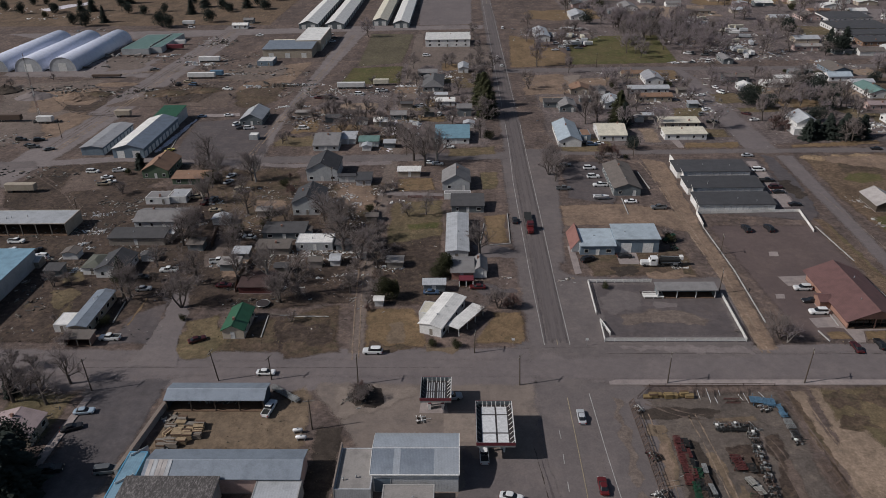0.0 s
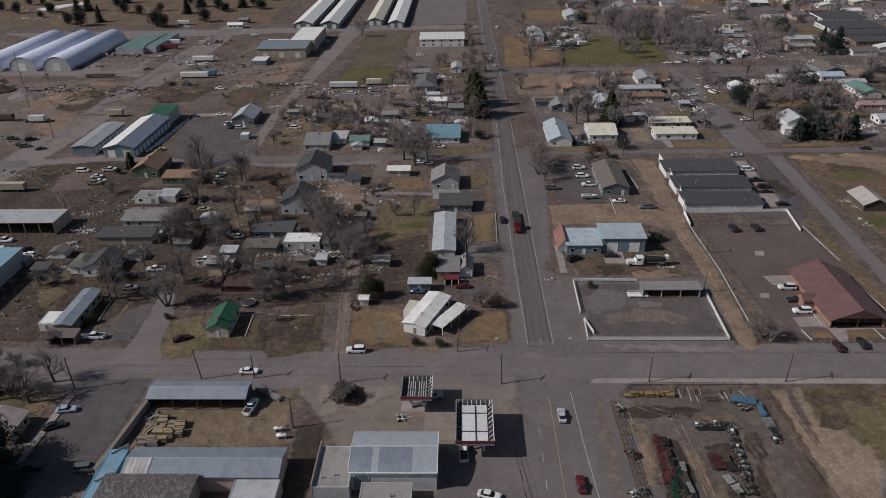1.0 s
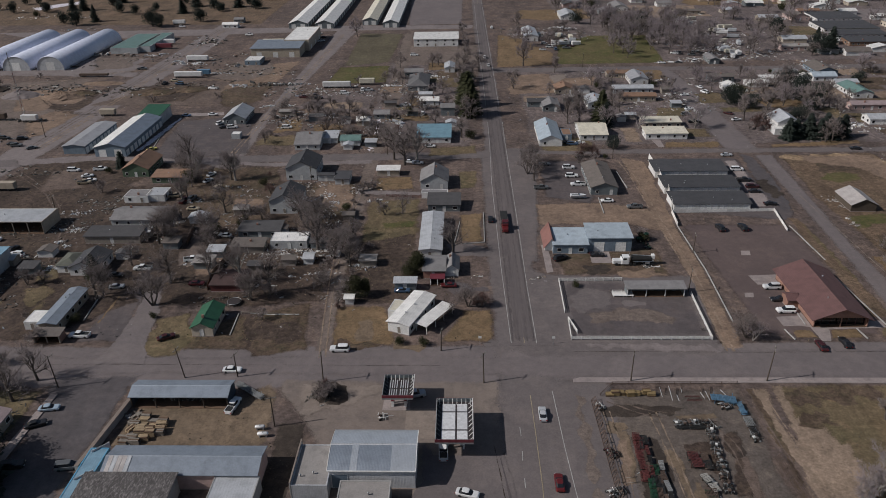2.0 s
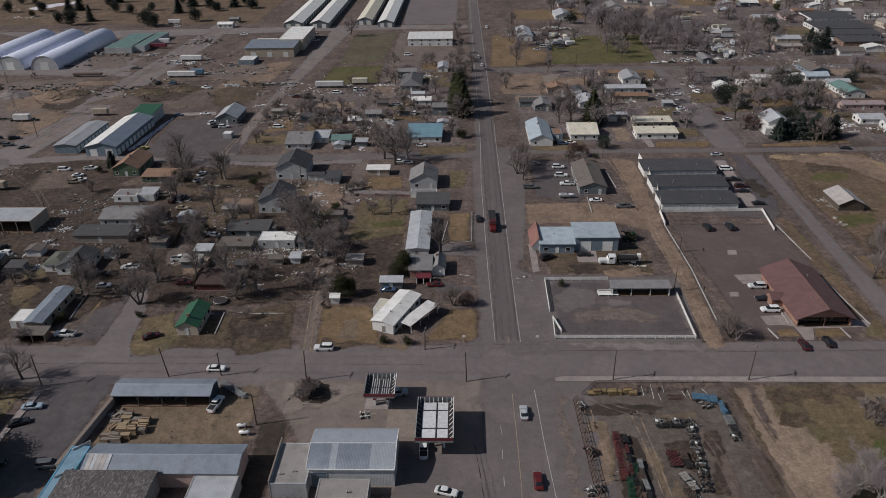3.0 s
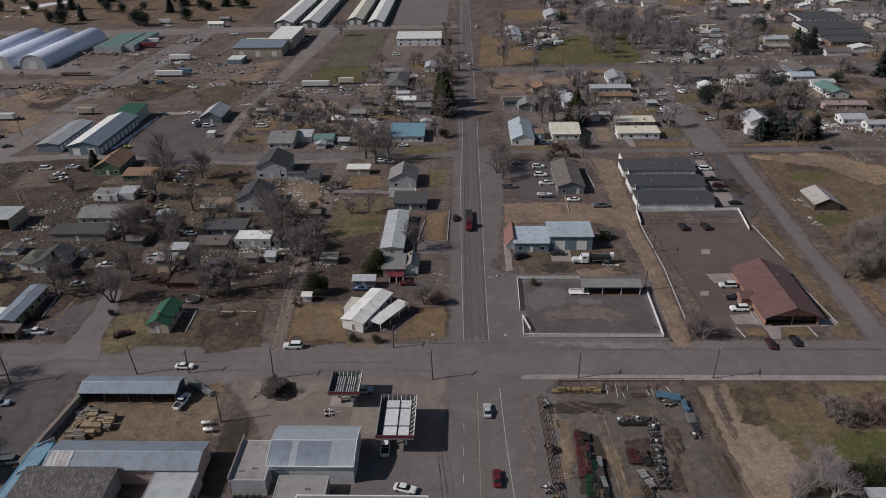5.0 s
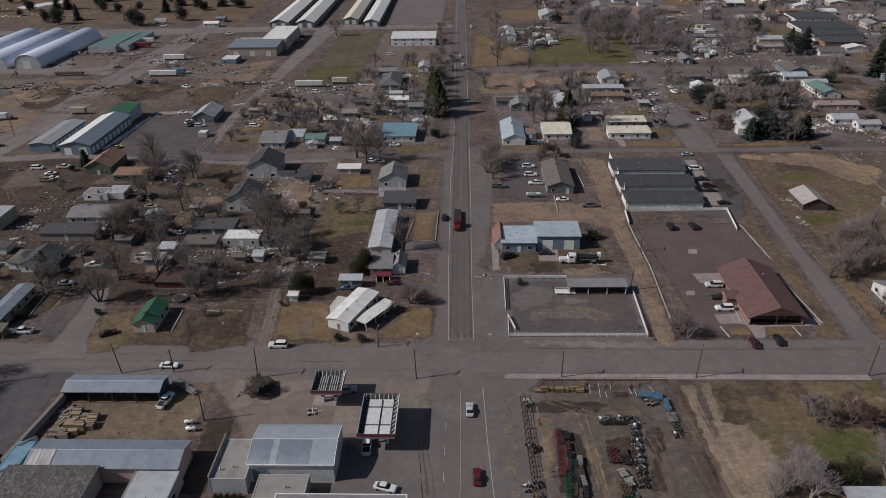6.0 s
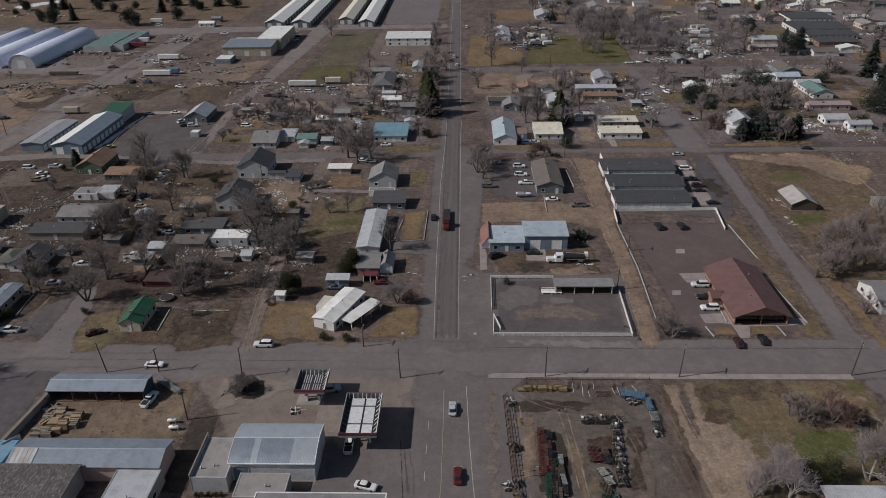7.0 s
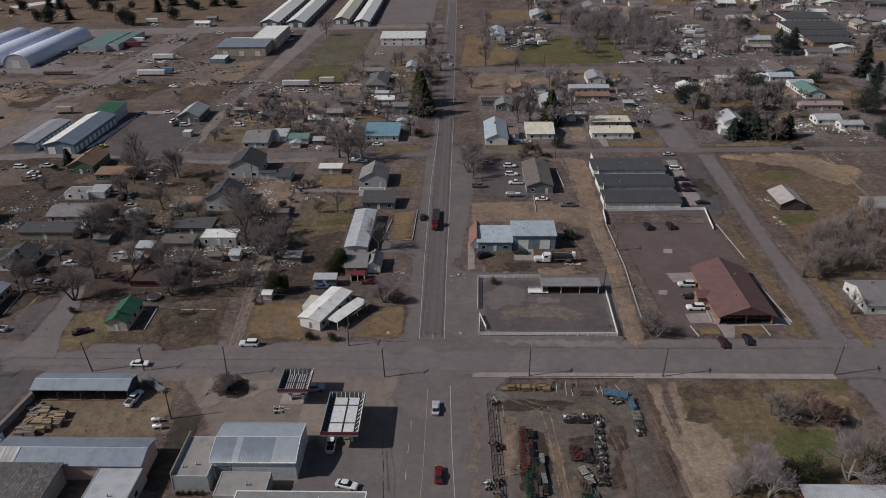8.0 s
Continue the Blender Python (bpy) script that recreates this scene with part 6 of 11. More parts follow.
# road markings
def marking(name, label, material, points, width=0.16):
    bm = bmesh.new()
    for (xa, ya), (xb, yb) in zip(points, points[1:]):
        box(bm, xa - width / 2, ya, 0.004, xa + width / 2, yb, 0.06, Matrix(((1, (xb - xa) / (yb - ya), 0, -(xb - xa) / (yb - ya) * ya), (0, 1, 0, 0), (0, 0, 1, 0), (0, 0, 0, 1))))
    return tagged(link(name, bm, material), label, "road marking", kind="structure")

strip("lanes", "darker worn wheel lanes of the main road", "lane_dark", 0.07, 0.3, 160.0, -0.5, 700.0, 7.3, 0.2)
marking("edge_line", "faded white edge line", "road_white", [(-3.3, 159.1), (-4.0, 199.7), (-4.4, 270.2), (-3.6, 314.1), (-3.5, 347.4)])
marking("edge_line", "faded white edge line", "road_white", [(3.4, 159.1), (3.2, 189.1), (3.4, 237.9), (3.5, 325.8), (3.8, 347.3)])
marking("edge_line", "faded white edge line", "road_white", [(-3.6, 375.0), (-5.0, 800.0)])
marking("edge_line", "faded white edge line", "road_white", [(3.3, 375.0), (2.2, 800.0)])
marking("centre_line", "faded double yellow centre line", "road_yellow", [(0.2, 159.1), (-0.1, 211.3), (0.0, 258.7), (0.0, 342.8)])
marking("centre_line", "faded double yellow centre line", "road_yellow", [(0.0, 360.0), (-1.5, 800.0)])
marking("centre_line", "faded yellow centre line", "road_yellow", [(-0.2, 103.3), (0.0, 108.2), (0.0, 125.5), (-0.1, 137.6)])
marking("edge_line", "faded white edge line", "road_white", [(6.8, 103.4), (6.5, 108.3), (5.9, 120.0), (5.3, 139.2)])
marking("lane_dash", "white lane dash", "road_white", [(-3.5, 108.2), (-3.5, 110.9)])
marking("lane_dash", "white lane dash", "road_white", [(-3.5, 116.0), (-3.4, 118.8)])
marking("lane_dash", "white lane dash", "road_white", [(-3.3, 123.6), (-3.4, 126.4)])

# ---- buildings south of the cross street ----
# floor coloured near black for the shade beneath the carport roof
patch("carport_floor", "dark oily earth floor under a carport", "oil_stain", 0.07, (-94.0, 132.7), (-71.2, 132.7), (-71.2, 138.4), (-94.0, 138.4), wobble=0.3, fade=0.5)
building("carport", "long open-fronted carport with grey metal roof", -82.6, 135.6, 23.0, 6.0, 3.4, "gx", "navy_wall", "slate_metal", open_side="pole_wood", rise=0.9, windows=0, vents=0, category="shed", over=0.3)
building("warehouse", "long low warehouse with pale blue-grey metal roof", -73.6, 111.3, 31.6, 7.8, 4.2, "gx", "pink_siding", "slate_metal", windows=0, vents=0, category="warehouse", rise=1.1)
building("workshop", "low workshop with weathered corrugated dark roof", -82.9, 100.3, 18.2, 13.1, 4.4, "shed", "block_wall", "wood_shake", rise=0.4, windows=0, vents=0, category="workshop")
building("annex", "flat annex with smooth grey roof", -61.7, 102.2, 9.1, 10.7, 3.6, "flat", "block_wall", "pale_metal", windows=0.4, vents=1, category="workshop")
building("flat_shop", "flat-roofed shop with tan roof and corrugated front", -46.7, 110.4, 7.2, 11.5, 4.0, "flat", "steel_wall", "tan_roof", windows=0, vents=2, category="shop")
building("lower_annex", "flat grey-roofed annex standing on bare ground", -35.7, 103.6, 10.2, 6.4, 3.2, "flat", "block_wall", "tan_roof", windows=0, vents=1, category="shop")
building("front_shop", "low flat shop with dark roof and white parapet", -23.2, 96.5, 25.7, 9.0, 4.0, "flat", "white_siding", "grey_shingle", windows=0.5, vents=2, category="shop")
building("house", "house with faded pinkish-red roof under trees", -125.4, 124.5, 10.5, 7.6, 3.0, "gy", "tan_siding", "pink_roof", rise=1.58)
patch("shaded_yard", "patchy grass beside a pavement", "faded_lawn", 0.05, (-128.7, 140.6), (-117.3, 140.2), (-117.2, 131.2), (-117.8, 124.5), (-118.9, 119.1), (-126.4, 119.1), (-138.6, 140.6))

# ---- houses west of the main road ----
building("house", "blue-grey metal-roofed house with white porch", -129.7, 173.3, 5.0, 18.8, 3.0, "gy", "tan_siding", "slate_metal", vents=2, rise=0.5)
building("porch", "white-roofed side porch of a house", -134.7, 168.5, 4.9, 6.2, 2.5, "flat", "white_siding", "white_roof", windows=0.5, vents=0, category="porch")
building("carport", "brown carport roof on posts beside a house", -127.7, 160.5, 7.2, 3.2, 2.5, "shed", "brick_wall", "taupe_shingle", open_side="plank_grey", vents=0, category="carport")
building("house", "dark-shingled house with white gable", -134.5, 201.1, 9.0, 11.0, 3.0, "gy", "white_siding", "charcoal_roof", rise=1.9)
building("house_wing", "olive-grey hipped wing of a house", -141.0, 201.8, 6.0, 8.6, 2.8, "hip", "white_siding", "olive_shingle", vents=0)
building("cottage", "small cottage with green metal roof", -86.6, 167.9, 5.8, 11.3, 2.9, "gy", "beige_wall", "green_roof", rise=1.46)
building("house", "large white-roofed house with white walls on a golden lawn", -30.3, 171.5, 6.4, 16.9, 3.2, "gy", "white_siding", "white_roof", vents=2, rot=-22.5, rise=0.51)
building("house_annex", "white-roofed annex of a house", -34.5, 173.6, 3.6, 6.1, 2.7, "flat", "white_siding", "cream_roof", windows=0.5, vents=0, rot=-14.2)
building("shed", "small grey shed with pale metal roof", -33.2, 187.6, 6.4, 2.6, 2.7, "shed", "slate_siding", "pale_metal", windows=0.6, vents=0, category="shed")
building("house", "grey house with blue-white gable", -19.4, 198.5, 4.0, 7.9, 2.8, "gy", "white_siding", "grey_shingle", rise=1.4)
building("house", "grey-roofed house behind a red awning", -24.8, 198.3, 6.6, 9.7, 2.8, "gx", "brick_wall", "grey_shingle")
building("awning", "red carport awning beside a house", -23.7, 190.7, 4.4, 3.1, 2.3, "flat", "red_paint", "red_paint", windows=0, vents=0, open_side="white_trim", category="awning")
building("long_house", "long pale grey metal-roofed house with white front", -26.4, 221.0, 7.0, 28.5, 3.0, "gy", "white_siding", "pale_metal", vents=2, rise=0.52)
building("house", "grey gabled house with white porch edge", -27.1, 269.5, 10.6, 12.4, 3.6, "gy", "grey_siding", "grey_shingle", rise=2.91)
building("porch", "white-edged porch of a grey house", -26.6, 255.9, 10.0, 3.1, 2.4, "flat", "white_siding", "grey_shingle", windows=0, vents=0, category="porch")
building("house", "dark grey-roofed house standing on bare ground", -22.8, 246.8, 11.7, 8.8, 2.8, "shed", "slate_siding", "dark_shingle", rise=0.9)
building("house", "low house with turquoise metal roof", -29.2, 325.7, 15.6, 16.9, 2.8, "shed", "white_siding", "aqua_roof", rise=0.8)
building("house", "two-storey grey house with dark roof", -81.2, 280.9, 12.4, 14.5, 5.0, "gy", "grey_siding", "charcoal_roof", vents=1, rise=3.09)
building("house_wing", "grey garage wing with dark roof", -71.0, 273.4, 6.6, 2.2, 2.8, "gx", "grey_siding", "charcoal_roof", vents=0, rise=0.55)
building("shed", "small dark-roofed shed standing on bare ground", -64.0, 272.5, 5.7, 7.7, 2.4, "shed", "grey_siding", "charcoal_roof", vents=0, windows=0.4, category="shed")
building("house", "two-storey pale grey house with dark roof", -81.1, 247.9, 10.8, 13.5, 5.0, "gy", "grey_siding", "charcoal_roof", vents=1, rise=2.69)
building("trailer_home", "single-wide trailer home with patched white roof", -73.8, 216.9, 12.2, 7.0, 2.8, "flat", "grey_siding", "white_roof", vents=2, category="mobile home")
building("house", "low house with dark flat roof", -85.7, 225.0, 14.3, 7.2, 2.7, "shed", "slate_siding", "dark_shingle", rise=0.5)
building("shed", "low shed with tan-grey roof", -87.0, 213.3, 10.7, 5.8, 2.4, "shed", "plank_grey", "taupe_shingle", windows=0.3, category="shed")
building("shed", "small white-roofed shed with tan wall", -46.4, 279.9, 9.1, 4.4, 2.5, "shed", "tan_siding", "white_roof", windows=0.3, vents=0, category="shed")
building("house", "brown-roofed house with green walls", -151.0, 286.2, 10.8, 16.3, 3.6, "gy", "green_siding", "rust_roof", rise=2.69)
building("long_house", "long brown-roofed house with green walls", -134.4, 274.5, 14.2, 6.9, 2.7, "shed", "green_siding", "rust_roof", rise=0.7)
building("trailer_home", "weathered trailer home with grey roof", -140.3, 254.9, 9.2, 6.6, 2.7, "flat", "white_siding", "grey_shingle", category="mobile home")
building("trailer_home", "white trailer home with stained roof", -133.2, 256.5, 6.9, 7.5, 2.7, "flat", "white_siding", "pale_metal", category="mobile home")
building("shed", "long shed with patchy grey metal roof", -132.5, 236.4, 16.8, 11.2, 2.8, "gx", "grey_siding", "grey_shingle", category="shed")
building("long_shed", "long shed with dull grey roof", -135.0, 221.1, 18.9, 6.6, 2.8, "shed", "plank_grey", "dark_shingle", windows=0.3, rise=0.6, category="shed")
building("warehouse", "long flat warehouse with pale grey roof", -181.0, 231.2, 37.0, 11.6, 4.6, "flat", "tan_siding", "pale_metal", windows=0, open_side="plank_grey", vents=3, category="warehouse")
building("shop", "large shop with light blue roof", -168.5, 185.6, 13.2, 37.0, 5.5, "shed", "grey_siding", "sky_roof", rise=0.3, windows=0, vents=2, category="shop")
building("garden_shed", "small white garden shed", -48.9, 179.4, 2.4, 2.2, 2.2, "gx", "white_siding", "white_roof", windows=0, vents=0, category="shed")
building("garden_shed", "small white shed with grey roof", -65.3, 204.6, 3.0, 4.2, 2.2, "gx", "white_siding", "pale_metal", windows=0, vents=0, category="shed")
# roof added in place of an open enclosure's shaded inside
building("barn", "low dark red enclosure, a dark roof standing for its shaded inside", -86.6, 190.0, 9.9, 8.6, 2.4, "shed", "maroon_paint", "maroon_shingle", windows=0, rise=0.4, category="barn")

# ---- sheds and yards of the north-west ----
building("storage_barn", "long grey metal storage barn", -189.9, 323.0, 10.0, 34.0, 3.8, "gy", "blue_siding", "steel_roof", windows=0, east_doors=9, vents=0, category="barn", rise=0.75)
# white and dark blue slopes imitate sun and shade on one roof
building("storage_barn", "long metal storage barn, roof coloured sunlit white west, shaded blue east", -171.9, 324.3, 13.9, 44.3, 4.5, "gy", "blue_siding", "barn_blue", sunlit_west="white_roof", windows=0, bays=2, east_doors=10, vents=0, category="barn", rise=1.81)
building("barn", "green-roofed metal barn standing on bare ground", -171.4, 354.9, 10.9, 15.5, 5.0, "shed", "grey_siding", "green_roof", rise=1.0, windows=0, category="barn")
building("house", "grey gabled house beside parked cars", -128.9, 355.7, 10.8, 17.4, 3.2, "gy", "slate_siding", "pale_metal", rise=2.7)
building("shed", "small white shed standing on bare ground", -122.3, 326.9, 4.0, 4.2, 2.4, "flat", "grey_siding", "white_roof", windows=0, vents=0, category="shed")
building("house", "low grey house standing on bare ground", -85.6, 317.9, 11.2, 17.6, 2.8, "gx", "grey_siding", "grey_shingle")
building("house", "low grey-roofed house standing on bare ground", -76.9, 322.8, 6.8, 9.8, 2.6, "shed", "grey_siding", "pale_metal")
building("house", "small white house with teal roof", -66.9, 317.9, 8.8, 7.8, 2.8, "gx", "white_siding", "teal_roof")
building("workshop", "large steel workshop with blue-grey roof and tan walls", -141.2, 503.2, 33.0, 23.2, 6.0, "shed", "tan_siding", "slate_metal", rise=1.0, windows=0, bays=3, category="workshop")
building("hall", "large hall with white metal roof", -130.6, 534.5, 17.4, 46.7, 7.5, "flat", "beige_wall", "white_roof", windows=0, east_doors=3, category="hall")
building("shed", "cream-roofed shed standing on bare ground", -150.8, 528.3, 14.0, 2.2, 4.5, "gx", "beige_wall", "cream_roof", windows=0, category="shed")
building("shop", "small white shop standing on bare ground", -151.4, 476.6, 10.0, 12.9, 3.0, "flat", "blue_siding", "white_roof", category="shop")
building("shed", "teal-roofed shed standing on bare ground", -250.7, 531.7, 19.0, 49.0, 4.0, "flat", "grey_siding", "teal_roof", windows=0, category="shed")
building("shed", "teal-roofed shed standing on bare ground", -238.6, 535.8, 9.4, 47.8, 4.0, "flat", "grey_siding", "teal_roof", windows=0, category="shed")
building("storage_barn", "long white-roofed storage barn", -145.6, 667.5, 14.6, 153.6, 4.0, "gy", "slate_siding", "white_roof", windows=0, bays=2, east_doors=14, vents=0, group="storage barns by the far street", category="barn", rise=2.56)
building("storage_barn", "long white-roofed storage barn", -124.4, 665.5, 14.4, 152.5, 4.0, "gy", "slate_siding", "white_roof", windows=0, bays=2, east_doors=14, vents=0, group="storage barns by the far street", category="barn", rise=2.51)
building("storage_barn", "long white-roofed storage barn", -89.7, 669.7, 12.0, 137.3, 4.0, "gy", "slate_siding", "cream_roof", windows=0, bays=2, east_doors=14, vents=0, group="storage barns by the far street", category="barn", rise=2.1)
building("storage_barn", "long white-roofed storage barn", -71.9, 663.5, 12.1, 146.3, 4.0, "gy", "slate_siding", "white_roof", windows=0, bays=2, east_doors=14, vents=0, group="storage barns by the far street", category="barn", rise=2.11)
building("white_hall", "long white metal hall with windows", -34.2, 530.2, 31.2, 20.7, 5.2, "shed", "white_siding", "white_roof", windows=0.6, rise=0.8, category="hall")
building("house", "small low house by the northern road", -45.0, 440.0, 11.0, 7.5, 3, "gx", "slate_siding", "grey_shingle", rise=1.24)
building("house", "small low house by the northern road", -23.6, 453.1, 6.1, 13.8, 2.8, "gy", "white_siding", "pale_metal", rise=1.22)
building("house", "small low house by the northern road", -23.4, 361.3, 7.1, 6.2, 4.5, "gx", "slate_siding", "grey_shingle", rise=1.24)
building("house", "long house with dark grey hipped roof", -40.8, 418.0, 11.5, 26.0, 3.0, "hip", "slate_siding", "dark_grey_shingle", rise=2.6)
building("garden_shed", "white-roofed shed behind a long house", -36.0, 392.5, 7.0, 5.0, 2.5, "gx", "white_siding", "pale_metal", windows=0, vents=0, category="shed")
building("house", "small low house by the northern road", -33.4, 379.8, 9.9, 6.2, 2.7, "gx", "white_siding", "white_roof", rise=1.24)
building("house", "small low house by the northern road", -201.3, 598.2, 12.1, 6.2, 3, "gx", "white_siding", "white_roof", rise=1.24)
building("house", "small low house by the northern road", -200.1, 619.9, 7.8, 6.2, 3, "gx", "slate_siding", "grey_shingle", rise=1.24)
building("house", "small low house by the northern road", -56.4, 357.1, 7.7, 6.2, 2.6, "gx", "slate_siding", "grey_shingle", rise=1.24)
building("house", "small low house by the northern road", -64.4, 346.4, 6.4, 6.2, 2.6, "gx", "tan_siding", "white_roof", rise=1.24)

# ---- east side ----
building("house", "gabled house with light blue roof and white front", 23.6, 324.8, 10.1, 26.1, 3.0, "gy", "white_siding", "blue_roof", rise=2.28)
building("house_wing", "rust-brown roofed wing of a house", 31.9, 324.5, 4.3, 8.9, 2.6, "flat", "blue_siding", "rust_roof", vents=0)
building("house", "house with cream roof", 44.0, 327.9, 12.4, 17.4, 2.9, "gx", "white_siding", "cream_roof")
building("house", "long low house with cream-white roof", 77.1, 324.0, 18.8, 8.1, 2.9, "shed", "white_siding", "cream_roof", rise=0.6)
building("house", "long low house with pale roof", 78.9, 340.1, 18.1, 7.5, 2.9, "shed", "tan_siding", "cream_roof", rise=0.5)
building("storage_unit", "row of storage units with charcoal roof", 75.5, 279.5, 28.8, 11.1, 2.9, "shed", "white_siding", "charcoal_roof", rise=0.5, windows=0, bays=12, vents=2, group="storage units", category="storage building")
building("storage_unit", "row of storage units with charcoal roof", 75.0, 262.6, 28.3, 10.2, 2.9, "shed", "white_siding", "charcoal_roof", rise=0.5, windows=0, bays=12, vents=2, group="storage units", category="storage building")
building("storage_unit", "row of storage units with charcoal roof", 74.1, 247.0, 27.5, 10.1, 2.9, "shed", "white_siding", "charcoal_roof", rise=0.5, windows=0, bays=12, vents=2, group="storage units", category="storage building")
building("restaurant", "low building with taupe hipped roof", 37.9, 269.4, 10.0, 25.4, 3.3, "gy", "slate_siding", "taupe_shingle", vents=2, category="restaurant", rise=1.75)
building("shop", "tall blue-grey metal shop with pale blue roof", 31.7, 215.6, 14.0, 9.8, 5.0, "shed", "blue_siding", "blue_roof", rise=0.5, windows=0, bays=2, door="white_trim", category="shop")
building("shop_wing", "low blue-grey shop wing with metal roof", 18.8, 214.9, 11.1, 11.4, 3.4, "shed", "blue_siding", "blue_roof", windows=1, category="shop")
building("open_shed", "long open shed with flat grey roof on white posts", 40.0, 184.2, 16.7, 3.6, 2.8, "shed", "slate_siding", "grey_shingle", rise=0.3, open_side="white_trim", windows=0, vents=0, category="shed")
building("red_building", "long brick building with red-brown metal roof", 85.8, 179.8, 14.5, 26.5, 3.0, "gy", "brick_wall", "red_roof", vents=2, open_side="brick_wall", category="office building", over=1.0, rise=3.04)
building("barn", "weathered dark wooden barn with pale tin roof", 127.6, 247.0, 9.0, 12.4, 2.7, "gy", "pole_wood", "faded_sheet", windows=0, category="barn", rise=2.12)
building("house", "house with grey roof and white fascia", 128.5, 178.4, 16.0, 13.7, 3.0, "gx", "white_siding", "grey_shingle", rise=2.2)
building("house", "house with weathered white roof", 83.5, 100.2, 18.1, 6.3, 3.4, "shed", "maroon_paint", "pale_metal", rise=0.8)
building("shed", "low weathered shed standing on bare ground", 159.5, 242.1, 11.0, 9.2, 2.4, "shed", "plank_grey", "tan_roof", windows=0, category="shed")
building("house", "two-storey white house standing on bare ground", 134.9, 334.8, 10.1, 13.0, 5.0, "gy", "white_siding", "pale_metal", rise=2.53)
building("porch", "white porch roof of a house", 130.7, 331.0, 6.2, 12.5, 3.0, "flat", "white_siding", "white_roof", windows=0.5, category="porch")
building("house", "single-storey house in the eastern blocks", 197.3, 439.4, 11.9, 19.9, 3, "gy", "blue_siding", "taupe_shingle", rise=2.08)
building("house", "single-storey house in the eastern blocks", 196.9, 407.4, 12.4, 6.2, 3, "gx", "white_siding", "pale_metal", rise=1.08)
building("house", "single-storey house in the eastern blocks", 195.7, 392.6, 10.4, 19.6, 3, "gy", "white_siding", "teal_roof", rise=1.81)
building("house", "single-storey house in the eastern blocks", 190.0, 364.9, 20.3, 6.2, 3, "gx", "pink_siding", "pink_roof", rise=1.08)
building("house", "single-storey house in the eastern blocks", 183.3, 343.0, 11.3, 8.3, 2.8, "gx", "white_siding", "pale_metal", rise=1.44)
building("house", "single-storey house in the eastern blocks", 190.7, 334.2, 10.3, 6.2, 2.8, "gx", "white_siding", "pale_metal", rise=1.08)
building("house", "single-storey house in the eastern blocks", 77.3, 383.7, 18.2, 6.2, 3, "gx", "tan_siding", "rust_roof", rise=1.08)
building("house", "single-storey house in the eastern blocks", 77.8, 399.2, 21.6, 6.2, 3, "gx", "grey_siding", "pale_metal", rise=1.08)
building("house", "single-storey house in the eastern blocks", 85.1, 423.1, 10.2, 16.6, 3, "gy", "white_siding", "steel_roof", rise=1.79)
building("house", "single-storey house in the eastern blocks", 78.6, 432.3, 18.4, 6.2, 3, "gx", "tan_siding", "brown_shingle", rise=1.08)
building("house", "single-storey house in the eastern blocks", 132.6, 421.4, 14.1, 6.2, 3.2, "gx", "slate_siding", "taupe_shingle", rise=1.08)
building("house", "single-storey house in the eastern blocks", 25.0, 375.1, 13.8, 6.2, 3, "gx", "slate_siding", "dark_shingle", rise=1.08)
building("house", "single-storey house in the eastern blocks", 29.5, 370.3, 8.4, 13.0, 3, "gy", "slate_siding", "grey_shingle", rise=1.48)
building("house", "single-storey house in the eastern blocks", 205.1, 498.2, 17.2, 6.2, 3, "gx", "pink_siding", "tan_roof", rise=1.08)
building("house", "single-storey house in the eastern blocks", 33.7, 549.4, 10.0, 32.3, 3.4, "gy", "white_siding", "pale_metal", rise=1.75)
building("house", "single-storey house in the eastern blocks", 268.6, 564.9, 40.1, 26.1, 3, "shed", "white_siding", "charcoal_roof", rise=0.8)
building("house", "single-storey house in the eastern blocks", 266.0, 537.2, 34.9, 12.7, 3, "shed", "white_siding", "charcoal_roof", rise=0.8)
building("house", "single-storey house in the eastern blocks", 260.2, 513.4, 27.9, 13.2, 3, "shed", "rust_roof", "charcoal_roof", rise=0.8)
building("house", "single-storey house in the eastern blocks", 277.7, 604.4, 34.4, 23.5, 3, "shed", "white_siding", "charcoal_roof", rise=0.8)
building("house", "single-storey house in the eastern blocks", 307.3, 570.5, 9.3, 16.9, 4, "gy", "beige_wall", "tan_roof", rise=1.63)
building("house", "single-storey house in the eastern blocks", 249.6, 418.4, 17.6, 6.2, 3, "gx", "blue_siding", "pale_metal", rise=1.08)
building("house", "single-storey house in the eastern blocks", 268.9, 630.0, 17.2, 6.2, 3, "gx", "pink_siding", "rust_roof", rise=1.08)
building("house", "single-storey house in the eastern blocks", 315.6, 602.4, 16.4, 6.2, 3, "gx", "white_siding", "white_roof", rise=1.08)
building("house", "single-storey house in the eastern blocks", 40.5, 401.2, 10.4, 10.4, 2.8, "gy", "tan_siding", "rust_roof", rise=1.82)
building("house", "single-storey house in the eastern blocks", 53.5, 375.2, 9.4, 14.3, 3, "gy", "white_siding", "pale_metal", rise=1.64)
building("house", "single-storey house in the eastern blocks", 141.5, 468.0, 6.0, 14.6, 3, "gy", "slate_siding", "grey_shingle", rise=1.06)
building("house", "single-storey house in the eastern blocks", 173.6, 432.0, 12.5, 6.2, 3, "gx", "slate_siding", "grey_shingle", rise=1.08)
building("house", "single-storey house in the eastern blocks", 70.8, 626.0, 13.1, 24.2, 3, "gy", "white_siding", "pale_metal", rise=2.29)
building("house", "single-storey house in the eastern blocks", 171.0, 634.2, 21.9, 6.2, 3, "gx", "tan_siding", "taupe_shingle", rise=1.08)
building("house", "single-storey house in the eastern blocks", 119.5, 662.8, 13.4, 22.6, 3, "gy", "white_siding", "grey_shingle", rise=2.34)
